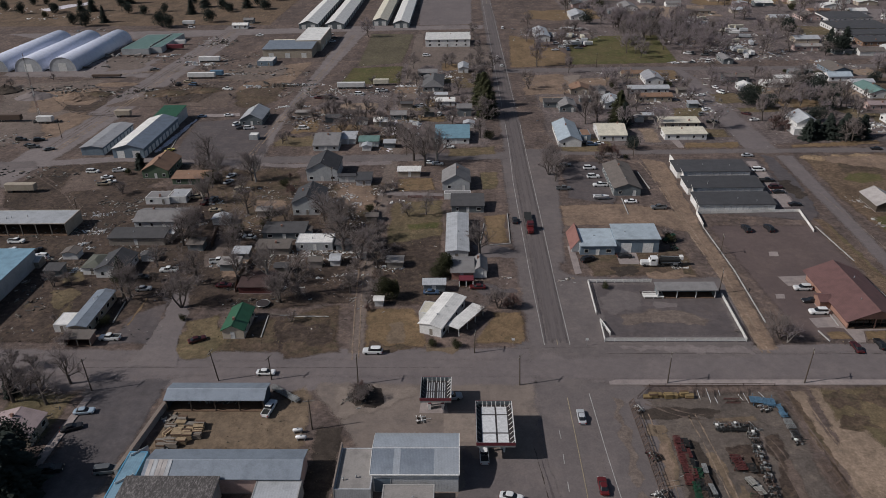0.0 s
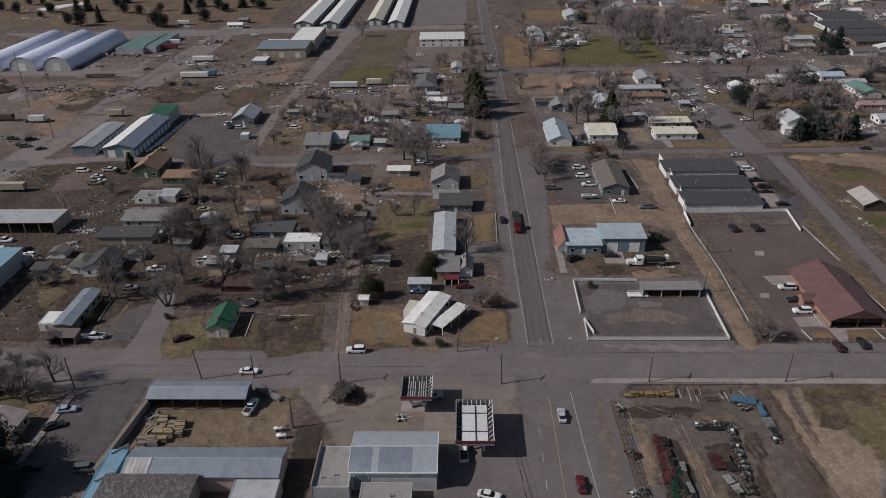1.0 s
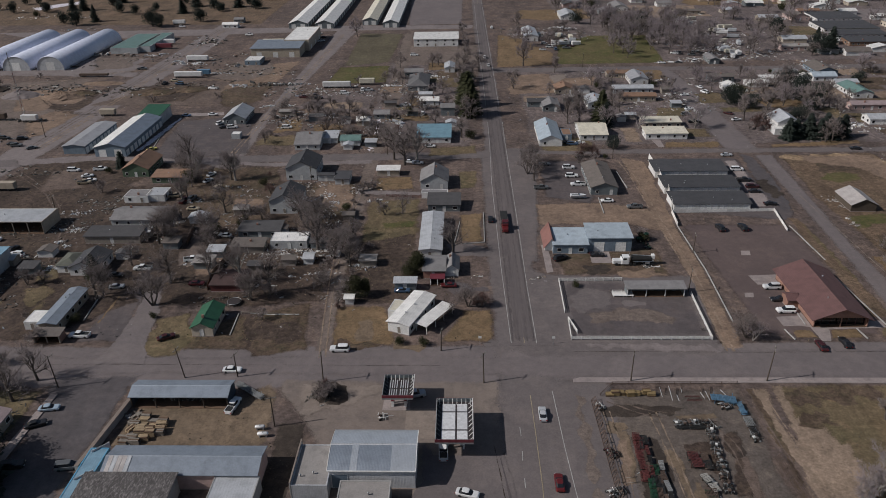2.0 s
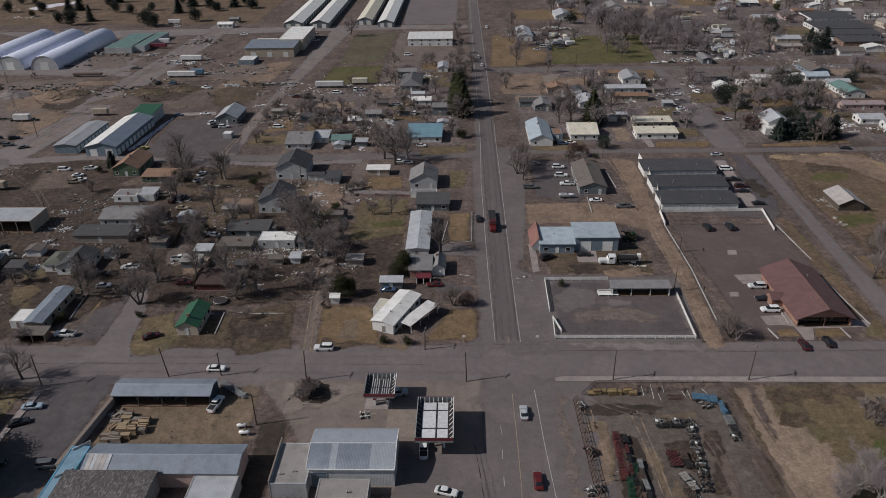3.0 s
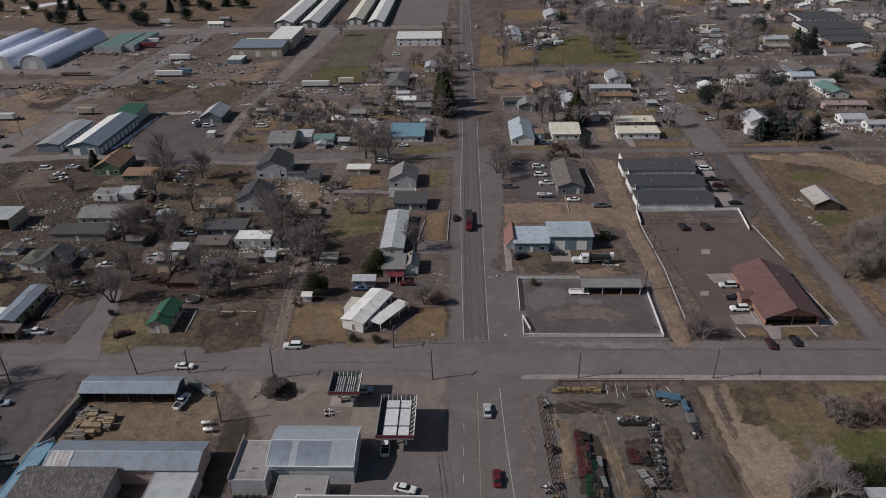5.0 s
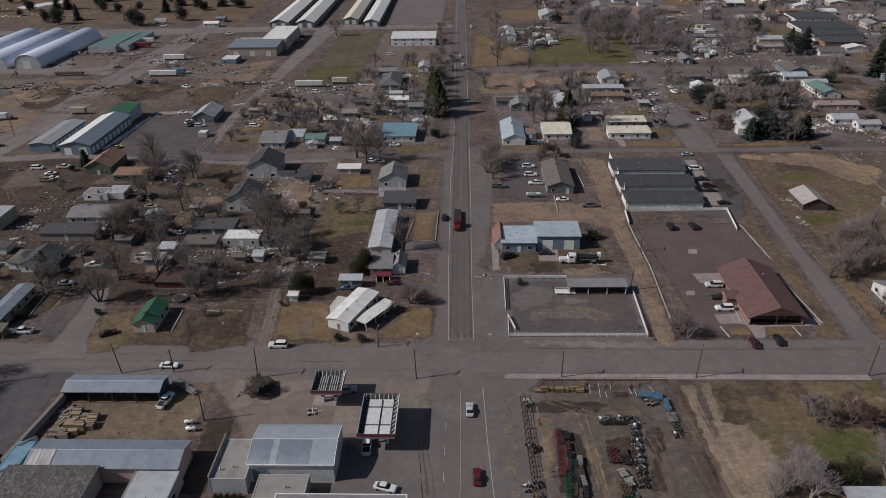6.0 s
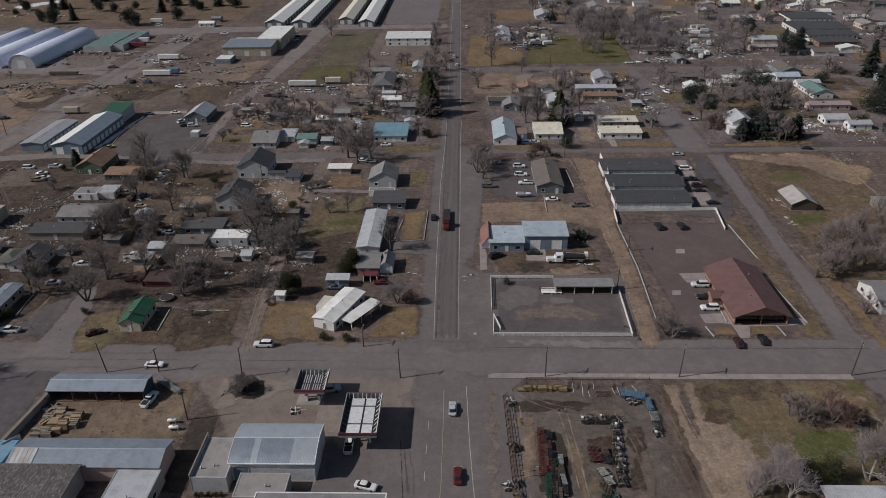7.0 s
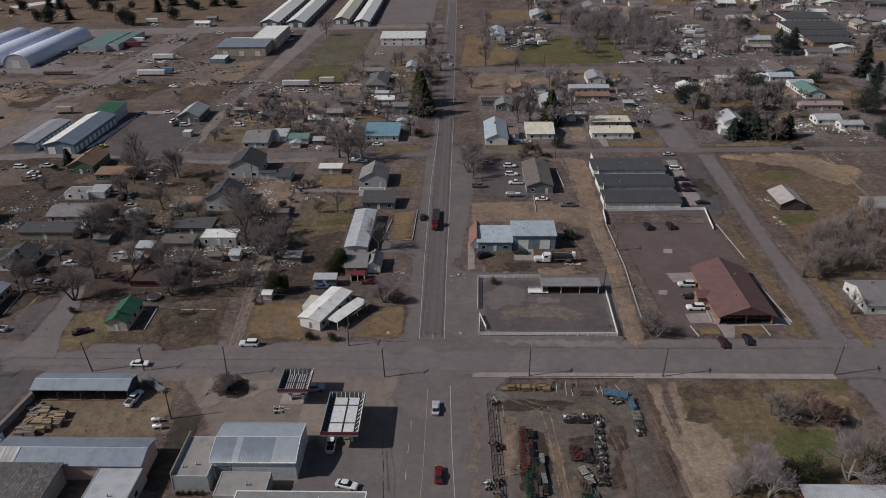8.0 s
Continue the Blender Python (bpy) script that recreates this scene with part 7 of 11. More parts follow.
building("house", "single-storey house in the eastern blocks", 251.2, 609.2, 14.1, 19.2, 3, "gy", "pink_siding", "taupe_shingle", rise=2.47)
building("house", "single-storey house in the eastern blocks", 132.1, 402.6, 8.2, 8.7, 2.6, "gy", "white_siding", "white_roof", rise=1.44)
building("house", "house with pale blue-grey roof and white walls", 190.8, 421.6, 13.0, 8.0, 3.0, "gx", "white_siding", "blue_roof", rise=1.6)
building("garden_shed", "tall white shed in a garden", 174.5, 418.1, 5.0, 4.5, 3.2, "gy", "white_siding", "white_roof", windows=0, vents=0, category="shed")
building("garden_shed", "tall white shed in a garden", 181.0, 421.6, 5.5, 4.5, 3.0, "gy", "white_siding", "white_roof", windows=0, vents=0, category="shed")
building("garage", "long low white-roofed garage", 160.0, 418.6, 12.0, 5.0, 2.8, "shed", "white_siding", "white_roof", windows=0, vents=0, category="garage")
building("house", "single-storey house in the eastern blocks", 148.9, 409.5, 11.9, 6.2, 2.6, "gx", "white_siding", "white_roof", rise=1.08)

# ---- vehicles ----
car("sedan", "pale_blue", -113.5, 132.0, 8, "beside a pavement")
car("sedan", "black", -113.8, 126.4, 25, "beside a pavement")
car("suv", "black", -112.1, 113.3, 15, "in the shade of trees")
car("van", "grey", -100.0, 113.2, 8, "in the shade of a warehouse")
car("pickup", "white", -120.3, 162.1, 180, "on a drive")
car("sedan", "silver", -121.2, 188.1, 10, "on a dirt lane")
car("sedan", "black", -124.5, 195.3, 0, "beside a house")
car("pickup", "white", -117.5, 199.5, 180, "on a dirt yard")
car("sedan", "maroon", -96.2, 161.2, 30, "on dry grass")
car("pickup", "silver", -27.9, 137.2, 10, "beside a fuel canopy")
car("pickup", "white", -70.1, 132.9, 80, "beside a carport")
car("suv", "white", -48.3, 155.7, 180, "on the cross street")
car("pickup", "white", -20.4, 118.1, 92, "beside a fuel canopy")
car("sedan", "white", -15.3, 106.2, -15, "on the forecourt")
car("sedan", "red", -20.3, 188.4, 180, "beside a house")
car("sedan", "black", -6.1, 234.6, 90, "on the road shoulder")
car("suv", "white", 28.0, 284.7, 0, "in a car park")
car("suv", "white", 28.1, 275.4, 0, "in a car park")
car("pickup", "white", 29.4, 266.5, 180, "in a car park")
car("sedan", "grey", 18.5, 288.7, 0, "in a car park")
car("pickup", "grey", 14.6, 263.4, 0, "in a car park")
car("sedan", "white", 38.0, 250.6, 180, "beside a restaurant")
car("pickup", "grey", 47.1, 244.9, 180, "on bare dirt")
car("suv", "white", 75.2, 187.1, 180, "beside a brick building")
car("suv", "white", 74.3, 174.2, 180, "beside a brick building")
car("sedan", "black", 74.6, 180.2, 180, "beside a brick building")
car("sedan", "maroon", 76.7, 157.2, 90, "nose-in at the street")
car("sedan", "black", 83.5, 158.6, 90, "nose-in at the street")
car("suv", "black", 72.4, 226.8, 95, "on a parking lot")
car("suv", "black", 80.2, 227.1, 95, "on a parking lot")
car("van", "white", 96.1, 281.4, 0, "beside storage units")
car("pickup", "black", 95.1, 269.9, 0, "beside storage units")
car("suv", "maroon", 96.0, 263.1, 0, "beside storage units")
car("sedan", "black", 95.4, 258.7, 0, "beside storage units")
car("sedan", "black", 97.0, 247.1, 0, "beside storage units")
car("sedan", "silver", 97.4, 298.4, 0, "at the street corner")
car("sedan", "white", 116.9, 406.9, 120, "on a gravel street")
car("suv", "white", 116.8, 396.5, 120, "on a gravel street")
car("sedan", "white", 117.8, 347.3, 10, "on a gravel street")
car("sedan", "maroon", 117.2, 357.4, 140, "on a gravel street")
car("pickup", "white", -177.8, 220.2, 0, "on a scrap yard")
car("van", "white", -180.6, 285.1, 0, "on a yard")
car("sedan", "white", -171.7, 278.6, 20, "on a yard")
car("sedan", "white", -168.2, 273.7, 20, "on a yard")
car("pickup", "white", -169.6, 286.2, 10, "on a yard")
car("pickup", "tan", -169.7, 271.3, 10, "on a yard")
car("sedan", "yellow", -156.9, 310.8, 45, "beside a storage barn")
car("sedan", "grey", -213.7, 313.7, 30, "on a dirt road")
car("suv", "black", -225.0, 326.5, 20, "on a yard")
car("suv", "black", -234.3, 327.5, 0, "on a yard")
car("sedan", "black", -226.1, 319.4, 0, "on a yard")
car("suv", "grey", -222.7, 317.0, 10, "on a yard")
car("sedan", "black", -132.6, 341.5, 10, "on an asphalt court")
car("suv", "white", -128.7, 341.4, 10, "on an asphalt court")
car("suv", "white", -136.3, 347.8, 60, "on an asphalt court")
car("van", "white", -101.6, 340.6, 0, "on a dirt yard")
car("sedan", "white", -120.0, 279.5, 60, "under bare trees")
car("sedan", "silver", -119.3, 272.8, 60, "under bare trees")
car("sedan", "white", 0.7, 461.9, 90, "on the main road")
car("suv", "white", -1.2, 483.5, 90, "on the main road")
car("van", "white", 7.2, 583.1, 90, "on the main road")
car("sedan", "silver", 2.1, 130.2, 90, "on the main road")
car("sedan", "white", -74.2, 146.8, 0, "on the cross street")
car("sedan", "red", 3.4, 109.2, 90, "on the main road")
car("pickup", "tan", -47.9, 351.5, 0, "on a drive")
car("sedan", "white", -38.6, 292.6, 0, "by the side street")
car("sedan", "silver", -35.0, 291.2, 0, "by the side street")
car("suv", "red", -237.3, 532.2, 0, "on a yard")
car("suv", "white", -242.3, 601.6, 0, "on a yard")
car("pickup", "black", -238.7, 557.7, 0, "on a yard")
car("sedan", "white", -124.4, 567.5, 30, "beside a hall")
car("sedan", "black", -119.5, 554.7, 30, "beside a hall")
car("pickup", "silver", -119.0, 540.8, 30, "beside a hall")
car("pickup", "white", -178.5, 566.5, 0, "on a yard")
car("van", "white", -81.9, 400.6, 0, "on a yard")
car("suv", "blue", 33.5, 313.6, 0, "beside a house")
car("sedan", "white", 37.1, 315.0, 0, "beside a house")
car("sedan", "black", 32.1, 315.9, 0, "beside a house")
car("sedan", "white", 109.8, 464.2, 0, "on the far street")
car("sedan", "grey", 120.6, 465.1, 0, "on the far street")
car("suv", "white", 131.5, 466.1, 0, "on the far street")
car("sedan", "maroon", 143.7, 465.5, 0, "on the far street")
car("sedan", "white", 104.6, 391.4, 10, "on a drive")
car("sedan", "white", 100.0, 365.6, 10, "on a drive")
car("suv", "grey", 95.8, 356.2, 10, "on a drive")
car("sedan", "black", 155.3, 305.5, 170, "on the side street")
car("sedan", "silver", 202.3, 326.6, 0, "beside a house")
car("sedan", "white", -144.8, 362.9, 0, "on a yard")
car("sedan", "blue", -158.1, 361.4, 0, "on a yard")
car("van", "white", -48.0, 492.3, 0, "on gravel")
car("sedan", "white", -30.5, 312.2, 0, "beside a house")
car("suv", "black", 15.1, 205.4, 30, "on a shop yard")
car("sedan", "black", 27.2, 207.6, 0, "on a shop yard")
car("sedan", "blue", -34.1, 185.5, 0, "beside a shed")
car("sedan", "red", -97.2, 189.9, 0, "beside a barn")

# ---- trees ----
plant("multi", -106.2, 178.1, 1.2)
plant("wide", -105.7, 191.0, 1.0)
plant("wide", -73.6, 185.1, 1.05)
plant("tall", -83.8, 192.5, 0.9)
plant("wide", -103.3, 242.1, 0.9)
plant("wide", -67.0, 227.6, 1.0)
plant("wide", -74.1, 235.9, 0.95)
plant("multi", -101.8, 221.5, 1.2)
plant("wide", -133.2, 293.3, 1.1)
plant("wide", -40.5, 290.0, 1.15)
plant("tall", -35.7, 292.6, 1.0)
plant("multi", -14.3, 401.5, 1.1)
plant("multi", -15.5, 419.4, 1.2)
plant("spruce", -13.2, 374.5, 1.1)
plant("spruce", -15.5, 381.0, 0.95)
plant("multi", -11.5, 390.2, 1.0)
plant("cedar", -8.9, 364.4, 1.0)
plant("multi", -11.9, 432.0, 1.0)
plant("multi", -5.6, 447.9, 1.2)
plant("multi", 13.3, 408.6, 1.2)
plant("pale", 22.6, 460.9, 1.2)
plant("multi", 10.8, 278.8, 1.1)
plant("wide", 12.6, 272.0, 0.75)
plant("wide", 12.2, 285.5, 0.8)
plant("redbush", 36.0, 298.4, 1.3)
plant("redbush", 40.5, 298.0, 1.1)
plant("shrub", 33.2, 296.2, 0.9)
plant("shrub", 45.0, 296.2, 0.9)
plant("multi", 14.1, 291.5, 1.0)
plant("multi", -14.6, 177.4, 0.72)
plant("redbush", -10.6, 177.6, 0.9)
plant("redbush", -12.0, 177.2, 0.7)
plant("juniper", -47.6, 182.0, 1.0)
plant("juniper", -45.2, 183.2, 0.8)
plant("juniper", -30.2, 196.3, 1.05)
plant("cedar", -31.8, 194.9, 1.1)
plant("pine", 50.5, 308.8, 0.72)
plant("spruce", 51.2, 344.0, 1.0)
plant("fir", 52.7, 340.5, 1.1)
plant("mauve", 60.3, 160.3, 0.42)
plant("multi", 59.0, 161.9, 0.8)
plant("pine", 124.3, 374.8, 1.2)
plant("blue_spruce", 131.8, 319.5, 0.83)
plant("blue_spruce", 135.6, 321.0, 0.75)
plant("blue_spruce", 141.4, 321.5, 0.88)
plant("blue_spruce", 145.6, 319.8, 0.80)
plant("blue_spruce", 149.4, 321.8, 0.90)
plant("blue_spruce", 153.4, 320.2, 0.83)
plant("blue_spruce", 157.0, 322.0, 0.88)
plant("blue_spruce", 143.6, 326.0, 0.85)
plant("blue_spruce", 151.6, 327.0, 0.83)
plant("pine", 146.0, 346.0, 1.0)
plant("redbush", 122.5, 334.0, 1.4)
plant("redbush", 126.0, 331.0, 1.2)
plant("pine", 167.5, 412.0, 1.1)
plant("pine", 169.4, 394.5, 1.3)
plant("pine", 168.3, 378.4, 1.2)
plant("mauve", -94.3, 557.3, 1.0)
plant("park_pine", -269.1, 608.0, 1.5)
plant("park_pine", -261.2, 602.8, 1.2)
plant("park_pine", -335.4, 614.8, 1.5)
plant("conifer", -327.1, 631.6, 0.8)
plant("park_pine", -349.8, 623.1, 1.1)
plant("park_pine", -323.7, 674.4, 1.1)
plant("conifer", -263.8, 667.2, 0.9)
plant("park_pine", -234.8, 625.3, 1.3)
plant("park_pine", -448.2, 695.5, 1.1)
plant("park_pine", -241.3, 685.7, 1.2)
plant("park_pine", -437.5, 725.9, 1.1)
plant("park_pine", -395.3, 685.6, 0.9)
plant("park_pine", -346.1, 712.2, 1.0)
plant("cedar", -391.2, 657.1, 1.2)
plant("park_pine", -278.3, 719.5, 1.0)
plant("tall", 35.4, 344.5, 0.95)
plant("tall", 41.4, 346.1, 1.0)
plant("tall", 40.8, 362.7, 0.9)
plant("bush", -47.9, 137.2, 0.95)
plant("bush", -50.4, 137.2, 0.9)
plant("bush", -48.8, 135.6, 0.85)
plant("bush", -49.8, 139.3, 0.6)
plant("redbush", -49.2, 138.9, 0.7)
plant("cedar", -49.0, 137.2, 0.5)
plant("wide", -140.8, 138.4, 1.1)
plant("wide", -132.5, 135.9, 0.9)
plant("multi", -130.4, 138.4, 0.8)
plant("fir", -117.6, 111.0, 1.2)
plant("fir", -115.0, 106.0, 1.45)
plant("park_pine", -121.5, 115.5, 1.3)
plant("conifer", -124.0, 107.0, 1.1)
plant("wide", -124.0, 135.0, 0.9)
plant("wide", -122.0, 143.0, 0.8)
plant("pine", -118.0, 109.0, 1.1)
plant("pine", -119.8, 108.0, 1.3)
plant("fir", -134.6, 138.4, 0.5)
plant("bush", -134.9, 149.7, 1.0)
plant("bush", -140.2, 148.6, 1.2)
plant("bush", -131.0, 159.2, 1.0)
plant("bush", -150.0, 190.3, 1.2)
plant("bush", -145.3, 191.3, 1.0)
plant("multi", -127.4, 193.5, 0.6)
plant("wide", -45.5, 296.9, 1.2)
plant("pine", -11.9, 371.8, 1.0)
plant("spruce", -11.8, 358.5, 1.1)
plant("pine", -13.6, 416.3, 1.0)
plant("multi", -97.8, 350.4, 0.9)
plant("multi", -91.1, 359.6, 1.0)
plant("multi", -80.2, 347.3, 1.0)
plant("multi", -73.1, 356.3, 1.1)
plant("multi", -64.1, 343.4, 0.9)
plant("multi", -82.4, 336.8, 0.8)
plant("multi", -73.6, 333.2, 0.9)
plant("wide", -63.9, 212.7, 1.1)
plant("wide", -70.3, 229.1, 0.9)
plant("multi", -58.0, 206.8, 1.2)
plant("wide", -51.5, 201.0, 0.8)
plant("bush", -56.5, 218.9, 1.3)
plant("bush", -53.1, 221.9, 1.4)
plant("bush", -52.4, 211.9, 1.2)
plant("multi", -44.3, 239.8, 0.55)
plant("wide", -37.8, 240.7, 0.62)
plant("wide", -19.1, 210.1, 0.85)
plant("cedar", -33.0, 158.8, 0.5)
plant("cedar", -26.4, 158.3, 0.5)
plant("bush", -19.9, 173.2, 0.8)
plant("bush", -76.5, 421.9, 1.0)
plant("mauve", 66.8, 106.7, 0.78)
plant("mauve", 69.4, 104.7, 0.7)
plant("mauve", 64.4, 105.3, 0.62)
plant("pale", 62.4, 104.8, 0.5)
plant("cedar", 78.7, 108.4, 1.3)
plant("cedar", 75.7, 109.4, 1.1)
plant("mauve", 87.1, 109.3, 0.9)
plant("tall", 93.0, 110.9, 0.8)
plant("cedar", 93.4, 109.3, 1.4)
plant("redbush", 87.8, 127.3, 1.6)
plant("bush", 80.2, 127.2, 1.5)
plant("redbush", 90.1, 125.4, 1.3)
plant("bush", 79.0, 129.1, 1.2)
plant("multi", 111.8, 192.8, 0.9)
plant("thicket", 118.4, 196.3, 0.95)
plant("thicket", 124.5, 196.3, 0.95)
plant("multi", 130.3, 215.4, 0.95)
plant("thicket", 133.9, 207.5, 0.95)
plant("multi", 137.5, 203.7, 0.95)
plant("thicket", 139.7, 223.9, 0.9)
plant("thicket", 148.0, 219.6, 0.95)
plant("thicket", 123.0, 211.4, 0.95)
plant("thicket", 119.2, 207.5, 0.7)
plant("thicket", 118.2, 200.0, 0.7)
plant("thicket", 117.8, 192.9, 0.7)
plant("thicket", 125.9, 205.6, 0.7)
plant("thicket", 132.1, 211.4, 0.7)
plant("thicket", 129.6, 200.0, 0.7)
plant("thicket", 139.5, 215.5, 0.7)
plant("thicket", 134.9, 221.7, 0.7)
plant("thicket", 149.4, 228.3, 0.7)
plant("thicket", 132.2, 196.4, 0.7)
plant("thicket", 150.8, 235.1, 0.8)
plant("thicket", 137.3, 189.5, 0.95)
plant("thicket", 116.7, 172.2, 0.7)
plant("conifer", 242.2, 429.3, 1.2)
plant("fir", 231.2, 393.5, 1.6)
plant("pine", 209.6, 357.9, 1.5)
plant("pine", 226.6, 372.3, 1.5)
plant("pine", 200.1, 319.5, 1.3)
plant("fir", 224.4, 488.1, 1.6)
plant("pine", 218.9, 488.2, 1.6)
plant("conifer", 217.1, 493.3, 0.9)
plant("mauve", 220.7, 436.4, 0.9)
plant("tall", 168.7, 368.3, 0.9)
plant("pine", 125.5, 374.1, 1.1)
plant("pine", 130.8, 367.0, 1.0)
plant("wide", 140.8, 379.0, 1.0)
plant("wide", 149.2, 384.2, 1.1)
plant("mauve", 149.3, 370.7, 0.9)
plant("pine", 161.5, 380.7, 1.0)
plant("wide", 164.1, 406.3, 1.1)
plant("wide", 159.8, 363.5, 1.0)
plant("wide", 140.4, 395.3, 1.0)
plant("multi", 138.5, 363.9, 1.2)
plant("cedar", 132.8, 389.9, 1.5)
plant("wide", -13.9, 495.5, 0.75)
plant("wide", -13.3, 471.6, 0.8)
plant("wide", -15.3, 525.5, 0.75)
plant("wide", -14.6, 448.3, 0.8)
plant("multi", -15.5, 560.8, 1.0)
plant("wide", -12.1, 353.1, 0.8)
plant("bush", 39.0, 290.9, 1.0)
plant("bush", 33.0, 291.1, 0.9)
plant("cedar", -12.3, 324.1, 0.9)
plant("bush", 43.7, 219.8, 1.0)
plant("cedar", 44.4, 218.6, 0.7)
plant("redbush", -46.7, 329.8, 1.0)
plant("wide", -55.4, 322.0, 0.8)
plant("cedar", -42.6, 360.6, 0.9)
plant("fir", -161.4, 288.6, 0.7)
plant("cedar", -126.8, 272.3, 1.2)

# small lots details
patch("access_cover", "square concrete access cover", "concrete", 0.085, (66.4, 184.6), (69.0, 184.6), (68.3, 182.1), (65.8, 182.1), wobble=0)
patch("access_cover", "square concrete access cover", "concrete", 0.085, (74.2, 211.0), (77.1, 211.0), (76.3, 207.9), (73.4, 207.9), wobble=0)
patch("tar_seam", "dark tar seam across the asphalt", "asphalt_dark", 0.08, (-8.5, 118.5), (-8.0, 118.5), (-6.2, 103.9), (-6.9, 103.9), wobble=0.15)

# ---- fuel station ----
def fuel_canopy(label, x, y, w, d, h, legs, cols, rows, slats=0):
    """A canopy whose red fascia stands up round a sunken roof and is braced by struts. cols, rows: the shares of the roof panels."""
    b = thing("fuel_canopy", pose(x, y, ground_z(x, y)), label, "canopy")
    X, Y, up = w / 2, d / 2, 1.05
    z = h - up
    for s in (-1, 1):
        part("fascia", boxed(-X, s * Y - 0.05, z - 0.1, X, s * Y + 0.05, h), "slate_siding", b, "grey inner side of a fascia")
        part("fascia", boxed(s * X - 0.05, -Y + 0.05, z - 0.1, s * X + 0.05, Y - 0.05, h), "slate_siding", b, "grey inner side of a fascia")
        part("fascia_band", boxed(-X - 0.06, s * (Y + 0.08) - 0.03, z + 0.3, X + 0.06, s * (Y + 0.08) + 0.03, h + 0.03), "red_paint", b, "red fascia band")
        part("fascia_band", boxed(s * (X + 0.08) - 0.03, -Y - 0.05, z + 0.3, s * (X + 0.08) + 0.03, Y + 0.05, h + 0.03), "red_paint", b, "red fascia band")
        part("fascia_skirt", boxed(-X - 0.06, s * (Y + 0.08) - 0.03, z - 0.15, X + 0.06, s * (Y + 0.08) + 0.03, z + 0.29), "grey_paint", b, "grey lower fascia band")
        part("cap_rail", boxed(s * X - 0.09, -Y, h + 0.03, s * X + 0.09, Y, h + 0.08), "white_trim" if s > 0 else "grey_paint", b)
    part("deck", boxed(-X + 0.06, -Y + 0.06, z - 0.2, X - 0.06, Y - 0.06, z), "tarp_dark", b, "dark roof deck")
    n = max(6, round(d / 1.5))
    for s in (-1, 1):
        for i in range(n):
            v = -Y + d * (i + 0.5) / n
            bm = bmesh.new()
            tube(bm, (s * (X - 0.9), v, z), (s * (X - 0.08), v, h - 0.03), 0.07, 0.07, 5)
            part("strut", bm, "white_trim" if s > 0 else "grey_paint", b)
    m = max(6, round(w / 1.0))
    for i in range(m):
        u = -X + w * (i + 0.5) / m
        bm = bmesh.new()
        tube(bm, (u, Y - 1.0, z), (u, Y - 0.08, h - 0.03), 0.06, 0.06, 5)
        part("strut", bm, "white_trim", b)
    u = -X + 1.0
    for c in cols:
        v = -Y + 0.25
        for r in rows:
            pw, pd = c * (w - 2.0), r * (d - 0.9)
            if slats:
                for k in range(slats):
                    q = u + 0.2 + (pw - 0.4) * (k + 0.5) / slats
                    part("roof_slat", boxed(q - 0.1, v + 0.2, z, q + 0.1, v + pd - 0.2, z + 0.1), "pale_metal", b)
            else:
                part("roof_panel", boxed(u + 0.2, v + 0.22, z, u + pw - 0.2, v + pd - 0.22, z + 0.12), "deck_panel", b)
            v += pd
        u += pw
    for lx, ly in legs:
        part("column", boxed(lx - 0.2, ly - 0.2, 0, lx + 0.2, ly + 0.2, z - 0.2), "white_trim", b)
    return b


def fuel_pump(x, y, label="white fuel pump with dark hose on a concrete island"):
    b = thing("fuel_pump", pose(x, y, ground_z(x, y)), label, "fuel pump", "fuel pumps")
    part("cabinet", boxed(-0.3, -0.45, 0, 0.3, 0.45, 1.7), "white_trim", b)
    part("display", boxed(-0.32, -0.3, 1.05, 0.32, 0.3, 1.5), "pane", b)
    part("valance", boxed(-0.34, -0.5, 1.7, 0.34, 0.5, 1.95), "red_paint", b)
    bm = bmesh.new()
    tube(bm, (0.3, 0.5, 1.4), (0.5, 0.7, 0.3), 0.03, 0.03, 5)
    part("hose", bm, "rubber", b)


